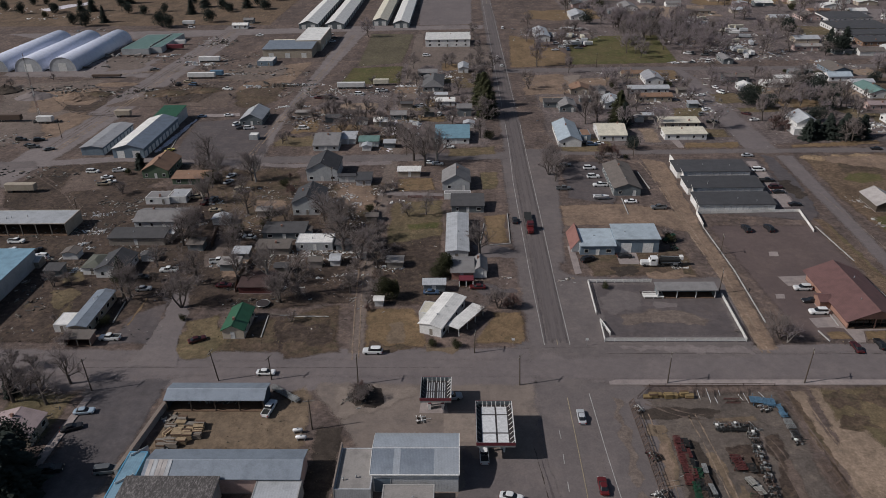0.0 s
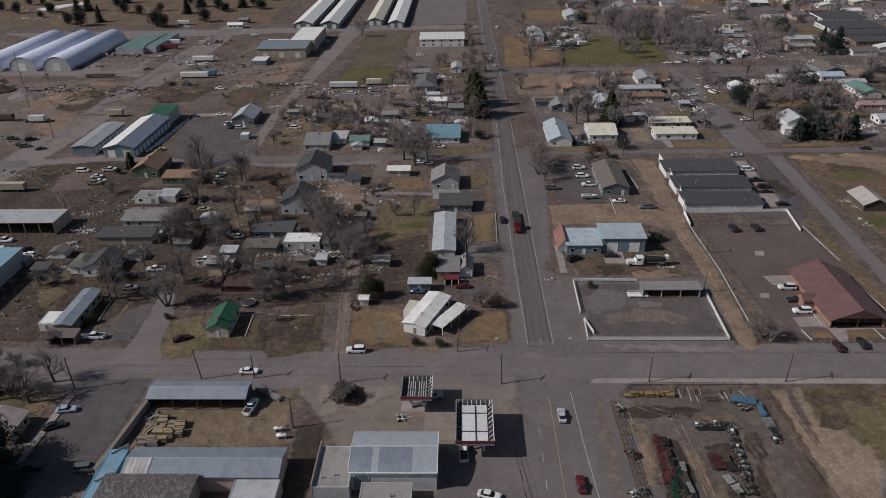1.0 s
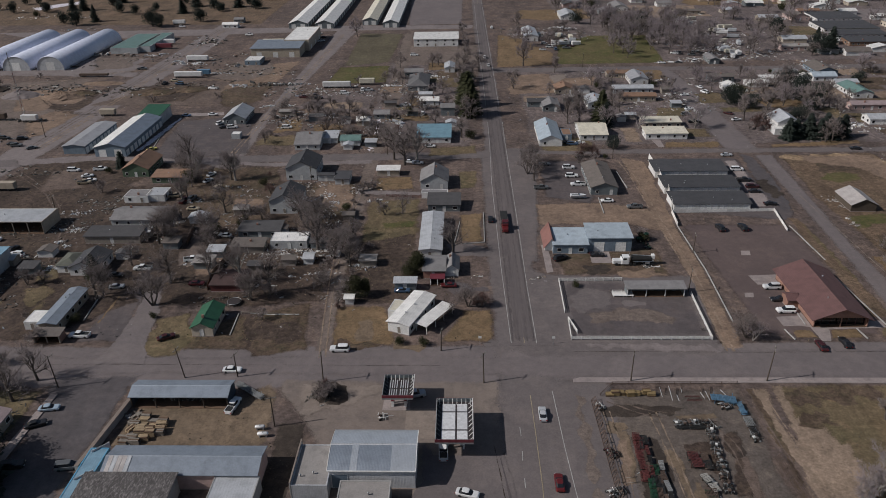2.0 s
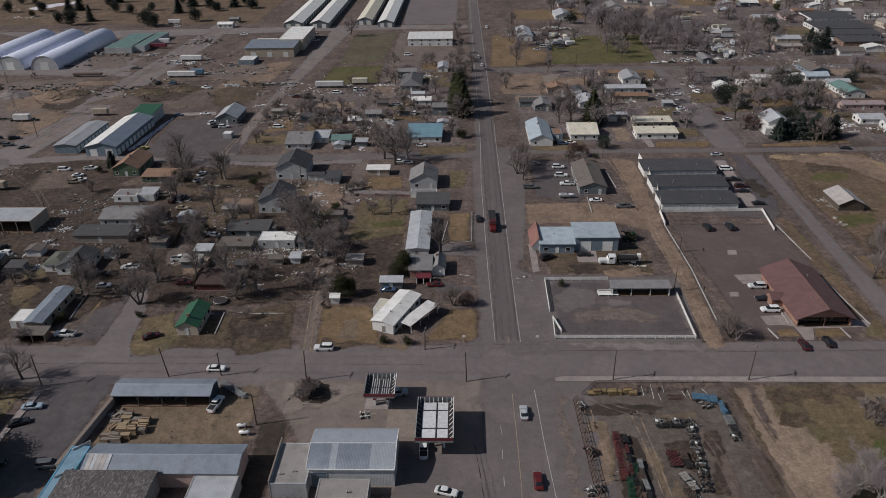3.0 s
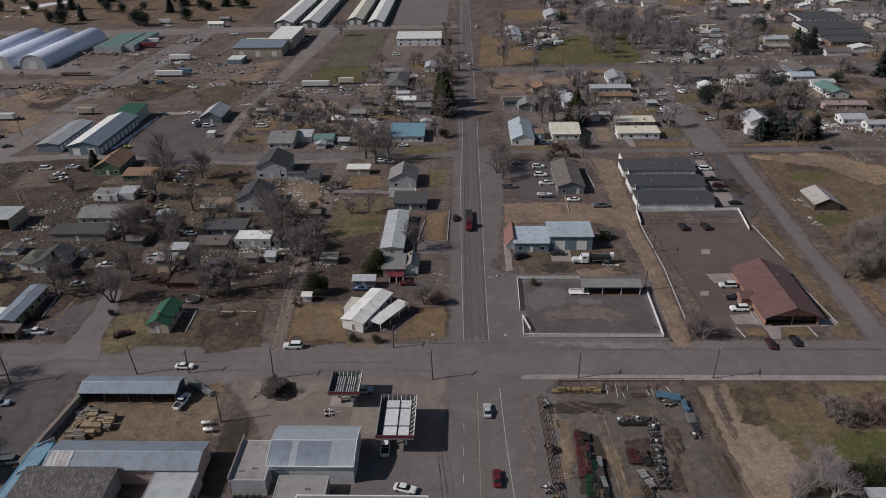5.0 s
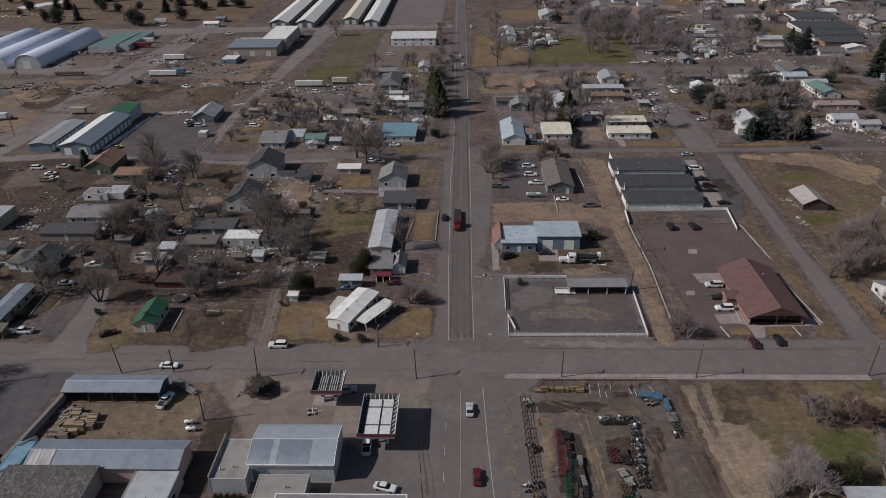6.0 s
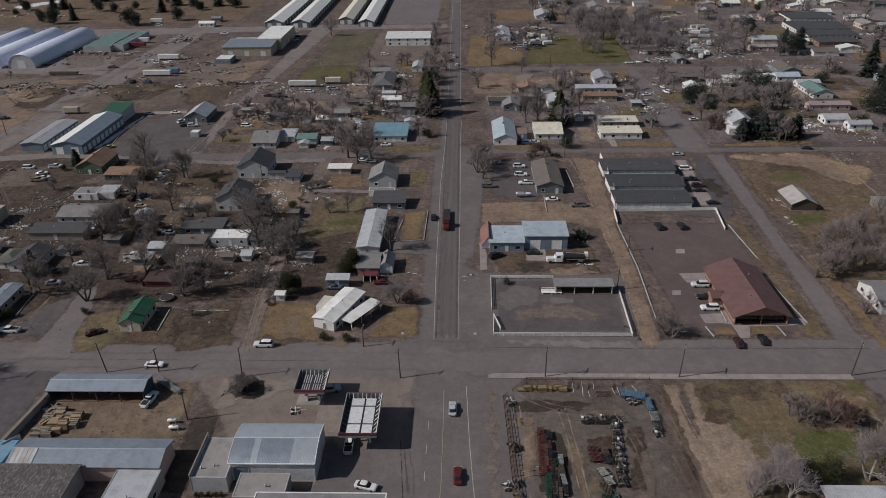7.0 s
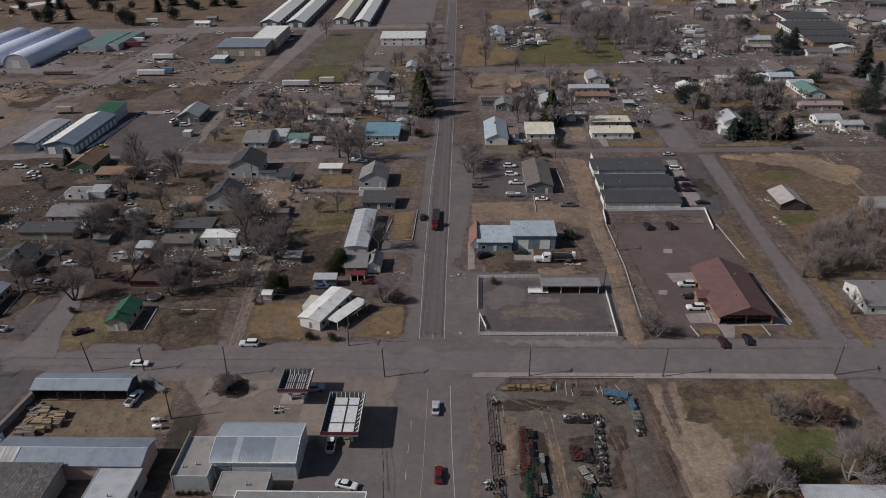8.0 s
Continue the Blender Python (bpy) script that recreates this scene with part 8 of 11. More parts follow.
def arched_hall(label, x, y, w, d, h, rise):
    """A steel hall: two ribbed slopes that round over at the eaves, with brighter sheets let in."""
    b = thing("steel_hall", pose(x, y, 0), label, "hall")
    X, Y = w / 2, d / 2
    n = 10

    def slope(s, lift=0.0):
        return [(s * (Y + 0.2) * i / n, h + lift + rise * (0.62 * (1 - i / n) + 0.38 * (1 - (i / n) ** 4))) for i in range(n + 1)]

    for s in (-1, 1):
        arc = slope(s)
        # the north slope's brighter colour stands in for reflected sky
        part("roof_slope", prism(bmesh.new(), arc + [(p, z - 0.14) for p, z in arc[::-1]], -X - 0.15, X + 0.15), "galvanised" if s < 0 else "galvanised_bright", b, "ribbed galvanised roof")
    for f0, f1 in ((0.25, 0.33), (0.72, 1.0)):
        top, low = slope(-1, 0.035), slope(-1, 0.008)
        part("roof_sheet", prism(bmesh.new(), top + low[::-1], -X + w * f0, -X + w * f1 + (0.1 if f1 == 1.0 else 0)), "galvanised_bright", b, "brighter newer roof sheets")
    part("ridge_cap", prism(bmesh.new(), [(-0.25, h + rise - 0.03), (0, h + rise + 0.06), (0.25, h + rise - 0.03)], -X - 0.17, X + 0.17), "pale_metal", b)
    for s in (-1, 1):
        for e in (-1, 1):
            arc = slope(s, 0.05)
            part("rake_trim", prism(bmesh.new(), arc + [(p, z - 0.3) for p, z in arc[::-1]], e * (X + 0.2) - 0.06, e * (X + 0.2) + 0.06), "white_trim", b)
    bm = bmesh.new()
    box(bm, -X, -Y, 0, X, -Y + 0.25, h)
    box(bm, -X, Y - 0.25, 0, X, Y, h)
    arc = slope(-1)[::-1] + slope(1)[1:]
    for s in (-X, X - 0.25):
        prism(bm, [(-Y + 0.25, 0.0)] + [(p, z - 0.16) for p, z in arc if abs(p) < Y - 0.3] + [(Y - 0.25, 0.0)], s, s + 0.25)
    part("wall", bm, "ribbed_white", b)
    part("gutter", boxed(-X - 0.2, -Y - 0.4, h - 0.14, X + 0.2, -Y - 0.2, h + 0.06), "white_trim", b)
    opening("roller_door", b, -X + 2.2, -Y, 0.1, 3.2, 3.6, "s", "blue_siding")
    opening("roller_door", b, X, -Y * 0.2, 0.1, 3.4, 3.8, "e", "white_trim")
    return b


def quonset(label, x, y, w, d, h, rot=0.0):
    """A long half-round hall covered in white fabric over hoops."""
    b = thing("quonset_hall", pose(x, y, 0, 0, 0, rot), label, "hall", "white quonset halls")
    n, X, Y = 20, w / 2, d / 2
    arc = [(-X * math.cos(math.pi * i / n), h * math.sin(math.pi * i / n) ** 0.8) for i in range(n + 1)]
    bm = bmesh.new()
    prism(bm, arc + [(p * 0.985, z * 0.985) for p, z in arc[::-1]], -Y, Y, "y")
    part("cover", bm, "quonset_white", b, "white fabric cover", True)
    for i in range(12):
        v = -Y + d * (i + 0.5) / 12
        bm = bmesh.new()
        prism(bm, [(p * 1.006, z * 1.006 + 0.03) for p, z in arc] + [(p, z - 0.02) for p, z in arc[::-1]], v - 0.08, v + 0.08, "y")
        part("hoop", bm, "quonset_white", b)
    for s in (-Y + 0.3, Y - 0.4):
        bm = bmesh.new()
        prism(bm, [(p * 0.98, z * 0.98) for p, z in arc], s, s + 0.1, "y")
        part("end_wall", bm, "pale_metal", b, "pale grey end wall")
    opening("roller_door", b, 0, -Y + 0.3, 0, 5, 5, "s", "white_trim")
    return b


# ---- yard goods ----
def lattice(us, vs, wide, thick, m):
    """One welded panel: bars across at us, bars along at vs, all of one piece."""
    bm = bmesh.new()
    xs = [u + e * wide for u in us for e in (-1, 1)]
    ys = [v + e * wide for v in vs for e in (-1, 1)]
    solid = {(i, j) for i in range(len(xs) - 1) for j in range(len(ys) - 1) if i % 2 == 0 or j % 2 == 0}
    vert = {}

    def at(i, j, k):
        if (i, j, k) not in vert:
            vert[i, j, k] = bm.verts.new(m @ Vector((xs[i], ys[j], thick * k)))
        return vert[i, j, k]

    for i, j in solid:
        bm.faces.new((at(i, j, 1), at(i + 1, j, 1), at(i + 1, j + 1, 1), at(i, j + 1, 1)))
        bm.faces.new((at(i, j + 1, 0), at(i + 1, j + 1, 0), at(i + 1, j, 0), at(i, j, 0)))
        for di, dj, p, q in ((0, -1, (i, j), (i + 1, j)), (1, 0, (i + 1, j), (i + 1, j + 1)), (0, 1, (i + 1, j + 1), (i, j + 1)), (-1, 0, (i, j + 1), (i, j))):
            if (i + di, j + dj) not in solid:
                bm.faces.new((at(*p, 0), at(*q, 0), at(*q, 1), at(*p, 1)))
    return bm


def rack(name, label, x, y, length, width, h, material, n, rot=0.0, category="pipe rack"):
    """Welded tube panels and loose bars stacked in short lengths on bearers."""
    rng = random.Random(int(x * 7 + y * 3))
    b = thing(name, pose(x, y, ground_z(x, y), 0, 0, rot), label, category)
    for s in (-0.36, 0, 0.36):
        part("bearer", boxed(length * s - 0.12, -width / 2, 0, length * s + 0.12, width / 2, 0.3), "rust", b)
    for s in (-0.36, 0.36):
        for e in (-1, 1):
            part("upright", boxed(length * s - 0.05, e * width / 2 - 0.05, 0, length * s + 0.05, e * width / 2 + 0.05, h + 0.4), material, b)
    seg = max(1, round(length / 3.0))
    for i in range(seg):
        for lev in range(2):
            ln = length / seg * rng.uniform(0.85, 1.08)
            u = -length / 2 + length * (i + 0.5) / seg + rng.uniform(-0.25, 0.25)
            w = width * rng.uniform(0.75, 1.0)
            m = pose(u, rng.uniform(-0.12, 0.12) * width, 0.34 + h * lev / 2 + rng.uniform(0, 0.1), rng.uniform(-6, 6), rng.uniform(-3, 3), rng.uniform(-5, 5))
            bm = lattice([ln * f for f in (-0.48, rng.uniform(-0.15, 0.15), 0.48)], [-w / 2 + w * j / (n + 1) for j in range(n + 2)], 0.05, 0.09, m)
            part("tube_panel", bm, rng.choice((material, material, material, material, "rust", "rubber")), b)
    return b


def machine(name, label, x, y, rot, length, colour, category="machine", n=22):
    """A farm implement: a tube frame on wheels with tapered hoppers, tines and discs."""
    rng = random.Random(int(x * 5 + y))
    b = thing(name, pose(x, y, ground_z(x, y), 0, 0, rot), label, category)
    for s in (-0.6, 0.6):
        part("frame_rail", boxed(-length / 2, s - 0.06, 0.6, length / 2, s + 0.06, 0.74), colour, b)
    for i in range(max(2, int(length / 0.9))):
        u = -length / 2 + 0.45 + i * 0.9
        bm = bmesh.new()
        tube(bm, (u, -1.0, 0.7), (u + rng.uniform(-0.2, 0.2), 1.0, 0.9), 0.06, 0.06, 6)
        for j in range(4):
            v = -0.9 + 0.6 * j
            tube(bm, (u, v, 0.75), (u - 0.25, v, 0.95), 0.035, 0.035, 4)
            tube(bm, (u - 0.25, v, 0.95), (u - 0.1 + rng.uniform(-0.1, 0.1), v, 0.05), 0.035, 0.02, 4)
        part("tine_bar", bm, rng.choice((colour, "rust", "grey_paint")), b)
        if i % 2 == 0:
            bm = bmesh.new()
            v = rng.uniform(-0.6, 0.6)
            w0, w1 = rng.uniform(0.1, 0.16), rng.uniform(0.22, 0.34)
            ring = [[bm.verts.new((u + w * p, v + w * q, z)) for p, q in ((-1, -1), (1, -1), (1, 1), (-1, 1))] for w, z in ((w0, 0.72), (w1, 1.05), (w1, 1.22), (w1 * 0.8, 1.27))]
            for p, q in zip(ring, ring[1:]):
                for k in range(4):
                    bm.faces.new((p[k], p[(k + 1) % 4], q[(k + 1) % 4], q[k]))
            bm.faces.new(ring[-1])
            bm.faces.new(ring[0][::-1])
            part("hopper", bm, rng.choice((colour, "grey_paint", "white_trim", "rust", "rubber")), b)
        bm = bmesh.new()
        for v in (-0.75, -0.25, 0.25, 0.75):
            tube(bm, (u + 0.35, v - 0.02, 0.28), (u + 0.39, v + 0.02, 0.28), 0.27, 0.27, 10)
        part("disc_gang", bm, rng.choice(("pole_metal", "rust", "rubber")), b)
    for s in (-1, 1):
        bm = bmesh.new()
        tube(bm, (-length * 0.3, s * 0.8, 0.3), (-length * 0.3, s * 0.98, 0.3), 0.3, 0.3, 10)
        part("wheel", bm, "rubber", b)
    bm = bmesh.new()
    tube(bm, (length / 2, 0, 0.6), (length / 2 + 1.2, 0, 0.4), 0.06, 0.05, 6)
    part("drawbar", bm, colour, b)
    return b


def tractor(x, y, rot, colour="green_machine", label="green farm tractor with cab and large wheels beside a shop"):
    b = thing("tractor", pose(x, y, ground_z(x, y), 0, 0, rot), label, "tractor")
    bm = bmesh.new()
    loft(bm, [(0.75, 0.2, 2.6, 0.38), (1.5, 0.2, 2.6, 0.42), (1.68, 0.3, 2.45, 0.34)])
    part("bonnet", bm, colour, b)
    bm = bmesh.new()
    loft(bm, [(1.1, -1.3, 0.25, 0.78), (2.6, -1.15, 0.1, 0.7)])
    part("cab_glazing", bm, "pane", b, "dark cab glass")
    bm = bmesh.new()
    loft(bm, [(2.6, -1.35, 0.3, 0.85), (2.78, -1.2, 0.15, 0.75)])
    part("cab_roof", bm, colour, b)
    part("axle_case", boxed(-1.2, -0.7, 0.6, -0.4, 0.7, 1.05), "rubber", b)
    for u, r, w, half in ((-0.8, 0.88, 0.5, 1.1), (2.0, 0.58, 0.36, 0.95)):
        for s in (-1, 1):
            bm = bmesh.new()
            tube(bm, (u, s * half - w / 2, r), (u, s * half + w / 2, r), r, r, 16)
            wheel = part("wheel", bm, "rubber", b)
            bm = bmesh.new()
            tube(bm, (u, s * half - w / 2 - 0.02, r), (u, s * half + w / 2 + 0.02, r), r * 0.5, r * 0.5, 12)
            part("rim", bm, "road_yellow", wheel, "yellow rim")
    bm = bmesh.new()
    tube(bm, (1.3, 0.2, 1.6), (1.3, 0.2, 2.5), 0.06, 0.06, 8)
    part("exhaust_stack", bm, "rubber", b)
    return b


def timber_stack(x, y, rot, w=2.4, d=1.3, h=1.2, material="plank", label="stack of sawn timber on bearers"):
    rng = random.Random(int(x * 9 + y * 5))
    b = thing("timber_stack", pose(x, y, ground_z(x, y), 0, 0, rot), label, "timber stack", "timber stacks in the yard")
    for s in (-0.35, 0.35):
        part("bearer", boxed(w * s - 0.06, -d / 2, 0, w * s + 0.06, d / 2, 0.12), "plank_grey", b)
    lay = max(2, int(h / 0.3))
    for i in range(lay):
        for j in range(4):
            v = -d / 2 + d * j / 4
            o = rng.uniform(-0.09, 0.09)
            part("board", boxed(-w / 2 + o, v + 0.02, 0.12 + 0.3 * i, w / 2 + o, v + d / 4 - 0.02, 0.12 + 0.3 * i + 0.26), material if rng.random() < 0.75 else "plank_brown", b)
    return b


def semi_truck(x, y, rot, cab="car_red", load="rubber", label="red truck tractor with a dark flatbed on the main road", tank=False, length=11.0):
    b = thing("semi_truck", pose(x, y, ground_z(x, y), 0, 0, rot), label, "truck")
    bm = bmesh.new()
    loft(bm, [(0.6, 3.2, 6.6, 1.0), (1.6, 3.2, 6.6, 1.0), (1.75, 3.2, 6.4, 0.9)])
    part("bonnet", bm, cab, b)
    bm = bmesh.new()
    loft(bm, [(0.6, 1.4, 4.0, 1.2), (2.1, 1.4, 4.0, 1.2), (3.0, 1.4, 3.6, 1.1)])
    part("cab", bm, cab, b)
    part("windscreen", box(bmesh.new(), -0.02, -1.0, 0, 0.04, 1.0, 0.85, pose(3.93, 0, 2.12, 0, -22, 0)), "pane", b)
    for s in (-1, 1):
        part("side_window", boxed(2.3, s * 1.17 - 0.02, 2.1, 3.5, s * 1.17 + 0.03, 2.7), "pane", b)
        bm = bmesh.new()
        tube(bm, (1.25, s * 1.0, 0.8), (1.25, s * 1.0, 3.6), 0.09, 0.09, 8)
        part("exhaust_stack", bm, "chrome", b)
    part("chassis", boxed(-length + 2, -0.45, 0.75, 6.4, 0.45, 1.0), "rubber", b)
    if tank:
        bm = bmesh.new()
        tube(bm, (-length + 2.4, 0, 2.0), (0.8, 0, 2.2), 0.95, 1.15, 14)
        part("tank", bm, "rubber", b, "black tank")
        for s in (-1, 1):
            bm = bmesh.new()
            tube(bm, (-length + 2.6, s * 1.05, 1.5), (0.4, s * 1.2, 1.5), 0.14, 0.14, 8)
            part("hose_tube", bm, "chrome", b)
            part("tool_box", boxed(-length + 3.2, s * 1.15 - 0.2, 0.85, -length + 4.6, s * 1.15 + 0.2, 1.3), "pole_metal", b)
        bm = bmesh.new()
        tube(bm, (-length + 2.6, 0, 3.0), (0.4, 0, 3.35), 0.12, 0.12, 8)
        part("catwalk", bm, "pole_metal", b)
        part("hopper", boxed(-length + 1.6, -0.7, 2.2, -length + 2.6, 0.7, 3.4), "white_trim", b)
    else:
        part("flatbed", boxed(-length + 1.5, -1.25, 1.05, 1.0, 1.25, 1.3), load, b)
        part("headboard", boxed(0.9, -1.25, 1.3, 1.05, 1.25, 2.4), "grey_paint", b)
    for u in (5.4, 1.0, -0.3, -length + 2.6, -length + 3.9):
        wheel_set(b, (u,), 1.2, 0.5)
    return b


def boat(x, y, rot, label="white motor boat on a trailer"):
    b = thing("boat", pose(x, y, ground_z(x, y), 0, 0, rot), label, "boat")
    bm = bmesh.new()
    rings = []
    for u, hw, zb in ((-2.8, 1.05, 0.7), (-1, 1.1, 0.6), (1, 1.0, 0.6), (2.3, 0.6, 0.8), (3.1, 0.06, 1.2)):
        rings.append([bm.verts.new(p) for p in ((u, -hw, 1.6), (u, -hw * 0.5, zb), (u, hw * 0.5, zb), (u, hw, 1.6))])
    for a, c in zip(rings, rings[1:]):
        for i in range(3):
            bm.faces.new((a[i], a[i + 1], c[i + 1], c[i]))
        bm.faces.new((a[3], a[0], c[0], c[3]))
    bm.faces.new(rings[0])
    part("hull", bm, "car_white", b)
    part("cockpit", boxed(-2.3, -0.7, 1.58, 0.3, 0.7, 1.63), "grey_paint", b)
    part("windscreen", boxed(0.3, -0.8, 1.6, 0.4, 0.8, 2.0), "pane", b)
    part("trailer_frame", boxed(-2.6, -0.4, 0.4, 3.6, 0.4, 0.55), "pole_metal", b)
    wheel_set(b, (-0.8,), 1.05, 0.33)
    return b


def mast(x, y, h):
    """A slim lattice radio mast."""
    b = thing("radio_mast", pose(x, y, 0), "slim white and red lattice radio mast", "mast")
    r = 0.7
    for i in range(3):
        a = 2 * math.pi * i / 3
        bm = bmesh.new()
        tube(bm, (r * math.cos(a), r * math.sin(a), 0), (0.12 * math.cos(a), 0.12 * math.sin(a), h), 0.07, 0.05, 5)
        part("leg", bm, "grey_paint", b)
    n = int(h / 2)
    for j in range(n):
        f = 1 - j / n * 0.83
        bm = bmesh.new()
        for i in range(3):
            a, c = 2 * math.pi * i / 3, 2 * math.pi * (i + 1) / 3
            tube(bm, (r * f * math.cos(a), r * f * math.sin(a), 2 * j), (r * f * math.cos(c), r * f * math.sin(c), 2 * j + 2), 0.035, 0.035, 4)
        part("brace", bm, "red_paint" if (j // 3) % 2 else "white_trim", b)
    return b


def sign_post(x, y, label="small square sign on a post", material="white_trim"):
    b = thing("road_sign", pose(x, y, 0), label, "sign")
    bm = bmesh.new()
    tube(bm, (0, 0, -0.2), (0, 0, 2.3), 0.05, 0.05, 6)
    part("post", bm, "pole_metal", b)
    part("plate", boxed(-0.4, -0.08, 1.7, 0.4, -0.05, 2.4), material, b)



def trampoline(x, y, r, label="round dark trampoline in a yard"):
    b = thing("trampoline", pose(x, y, ground_z(x, y)), label, "trampoline")
    bm = bmesh.new()
    tube(bm, (0, 0, 0.78), (0, 0, 0.82), r * 0.9, r * 0.9, 24)
    part("mat", bm, "tarp_dark", b)
    bm = bmesh.new()
    for i in range(24):
        p, q = (Vector((r * math.cos(6.2832 * (i + k) / 24), r * math.sin(6.2832 * (i + k) / 24), 0.8)) for k in (0, 1))
        tube(bm, p, q, 0.06, 0.06, 6, False)
    part("rim", bm, "pole_metal", b)
    for i in range(6):
        bm = bmesh.new()
        p = Vector((r * math.cos(i * 1.0472), r * math.sin(i * 1.0472), 0))
        tube(bm, p, p + Vector((0, 0, 0.8)), 0.04, 0.04, 6)
        part("leg", bm, "pole_metal", b)



# ---- fuel station and yards south of the cross street ----
fuel_canopy("small fuel canopy with red fascia and slatted dark roof", -31.1, 134.7, 7.0, 7.7, 5.4, ((-1.8, 0), (1.8, 0)), (0.5, 0.5), (0.5, 0.5), 4)
patch("pump_island", "pale concrete pad under the canopy", "concrete", 0.07, (-35.0, 132.0), (-28.4, 132.0), (-28.8, 137.3), (-34.8, 137.2), wobble=0.1)
fuel_pump(-32.6, 133.7)
fuel_pump(-29.6, 133.7)
fuel_canopy("large fuel canopy with white roof panels and red fascia", -18.0, 122.9, 8.0, 13.4, 5.6, ((-2.0, -3.4), (2.0, -3.4), (-2.0, 3.4), (2.0, 3.4)), (0.56, 0.44), (0.3, 0.47, 0.23))
fuel_pump(-19.5, 120.9)
fuel_pump(-16.5, 120.9)
fuel_pump(-18.0, 125.9)
patch("station_apron", "tan concrete apron beside the canopy", "concrete_tan", 0.065, (-29.2, 122.4), (-22.1, 122.5), (-21.9, 132.8), (-29.4, 132.8), wobble=0.1)
machine("air_station", "white air and water stand with a coiled hose", -34.5, 129.4, 10, 2.4, "white_trim", "service stand")
arched_hall("steel hall with low arched galvanised roof and ribbed walls", -34.6, 113.9, 17.5, 11.7, 4.9, 1.5)
board_fence("white parapet wall of a warehouse", -94.6, 114.3, -92.0, 117.0, 3.9, "white_siding", "parapet_wall")
board_fence("white parapet wall of a warehouse", -94.6, 106.4, -91.9, 108.8, 3.9, "white_siding", "parapet_wall")
building("lean_to", "narrow lean-to with light blue metal roof", -93.4, 106.2, 3.9, 18.8, 3.4, "flat", "cyan_wall", "sky_roof", windows=0, vents=0, category="shed")
def thick_wall(label, x0, y0, x1, y1, h, thick, material, name="yard_wall"):
    """A masonry wall with a broad coping."""
    ln = math.hypot(x1 - x0, y1 - y0)
    b = thing(name, pose(x0, y0, 0, 0, 0, math.degrees(math.atan2(y1 - y0, x1 - x0))), label, "wall")
    part("masonry", boxed(0, -thick / 2 + 0.05, -0.2, ln, thick / 2 - 0.05, h), "block_wall", b)
    n = max(1, round(ln / 3))
    for k in range(n):
        part("coping", boxed(ln * k / n, -thick / 2, h, ln * (k + 1) / n - 0.02, thick / 2, h + 0.12), material, b)
    return b


def propane_tank(x, y, rot, length=2.8, r=0.5):
    """A white steel tank with domed ends on two saddles."""
    b = thing("gas_tank", pose(x, y, ground_z(x, y), 0, 0, rot), "white steel gas tank on saddles in a dirt yard", "gas tank")
    bm = bmesh.new()
    rings = []
    L = length / 2
    for u, q in ((-L, 0.3), (-L + 0.1, 0.7), (-L + 0.3, 1.0), (L - 0.3, 1.0), (L - 0.1, 0.7), (L, 0.3)):
        rings.append([bm.verts.new((u, r * q * math.cos(6.2832 * k / 14), 0.85 + r * q * math.sin(6.2832 * k / 14))) for k in range(14)])
    for p, q in zip(rings, rings[1:]):
        for k in range(14):
            bm.faces.new((p[k], p[(k + 1) % 14], q[(k + 1) % 14], q[k]))
    bm.faces.new(rings[0][::-1])
    bm.faces.new(rings[-1])
    bmesh.ops.recalc_face_normals(bm, faces=bm.faces[:])
    part("vessel", bm, "car_white", b, "white domed vessel", True)
    for u in (-L * 0.6, L * 0.6):
        part("saddle", boxed(u - 0.12, -r * 0.8, 0, u + 0.12, r * 0.8, 0.6), "block_wall", b)
    bm = bmesh.new()
    tube(bm, (0, 0, 0.85 + r - 0.05), (0, 0, 0.85 + r + 0.2), 0.16, 0.14, 8)
    part("valve_hood", bm, "grey_paint", b)
    return b


thick_wall("low pale masonry wall along the street", -97.4, 112.0, -94.9, 134.0, 1.7, 0.9, "concrete_tan")
timber_stack(-91.5, 129.1, 62, 2.44, 1.29, 0.9, "plank_grey")
timber_stack(-89.3, 129.2, -3, 2.11, 1.32, 1.2, "plank_grey")
timber_stack(-91.6, 127.6, 62, 2.36, 1.20, 0.9, "plank_grey")
timber_stack(-89.1, 127.7, -2, 2.38, 1.12, 1.2, "plank")
timber_stack(-87.0, 127.5, -4, 2.53, 1.10, 0.9, "plank_grey")
timber_stack(-84.6, 127.5, -2, 2.05, 1.34, 1.2, "plank_grey")
timber_stack(-91.0, 126.4, -4, 2.51, 1.27, 1.2, "plank_grey")
timber_stack(-89.1, 126.2, -2, 2.51, 1.17, 0.9, "plank")
timber_stack(-86.8, 126.3, -4, 2.27, 1.28, 0.6, "plank")
timber_stack(-84.6, 126.4, 3, 2.34, 1.15, 1.2, "plank")
timber_stack(-90.9, 124.7, 62, 2.51, 1.19, 1.2, "plank")
timber_stack(-89.0, 125.0, 1, 2.11, 1.31, 1.2, "plank")
timber_stack(-86.8, 124.8, -1, 1.93, 1.16, 1.2, "plank")
timber_stack(-84.3, 124.8, 3, 2.03, 1.22, 1.2, "plank")
timber_stack(-90.5, 123.6, 70, 1.88, 1.34, 0.6, "plank_grey")
timber_stack(-88.5, 123.5, 1, 2.49, 1.18, 1.5, "plank")
timber_stack(-86.1, 123.4, 0, 2.06, 1.30, 1.5, "plank")
timber_stack(-84.1, 123.6, 3, 1.96, 1.11, 1.2, "plank_grey")
timber_stack(-91.6, 121.9, -4, 2.37, 1.19, 0.9, "plank_grey")
timber_stack(-89.4, 121.9, -4, 2.54, 1.26, 1.2, "plank_grey")
timber_stack(-87.2, 121.8, 4, 2.51, 1.26, 1.2, "plank")
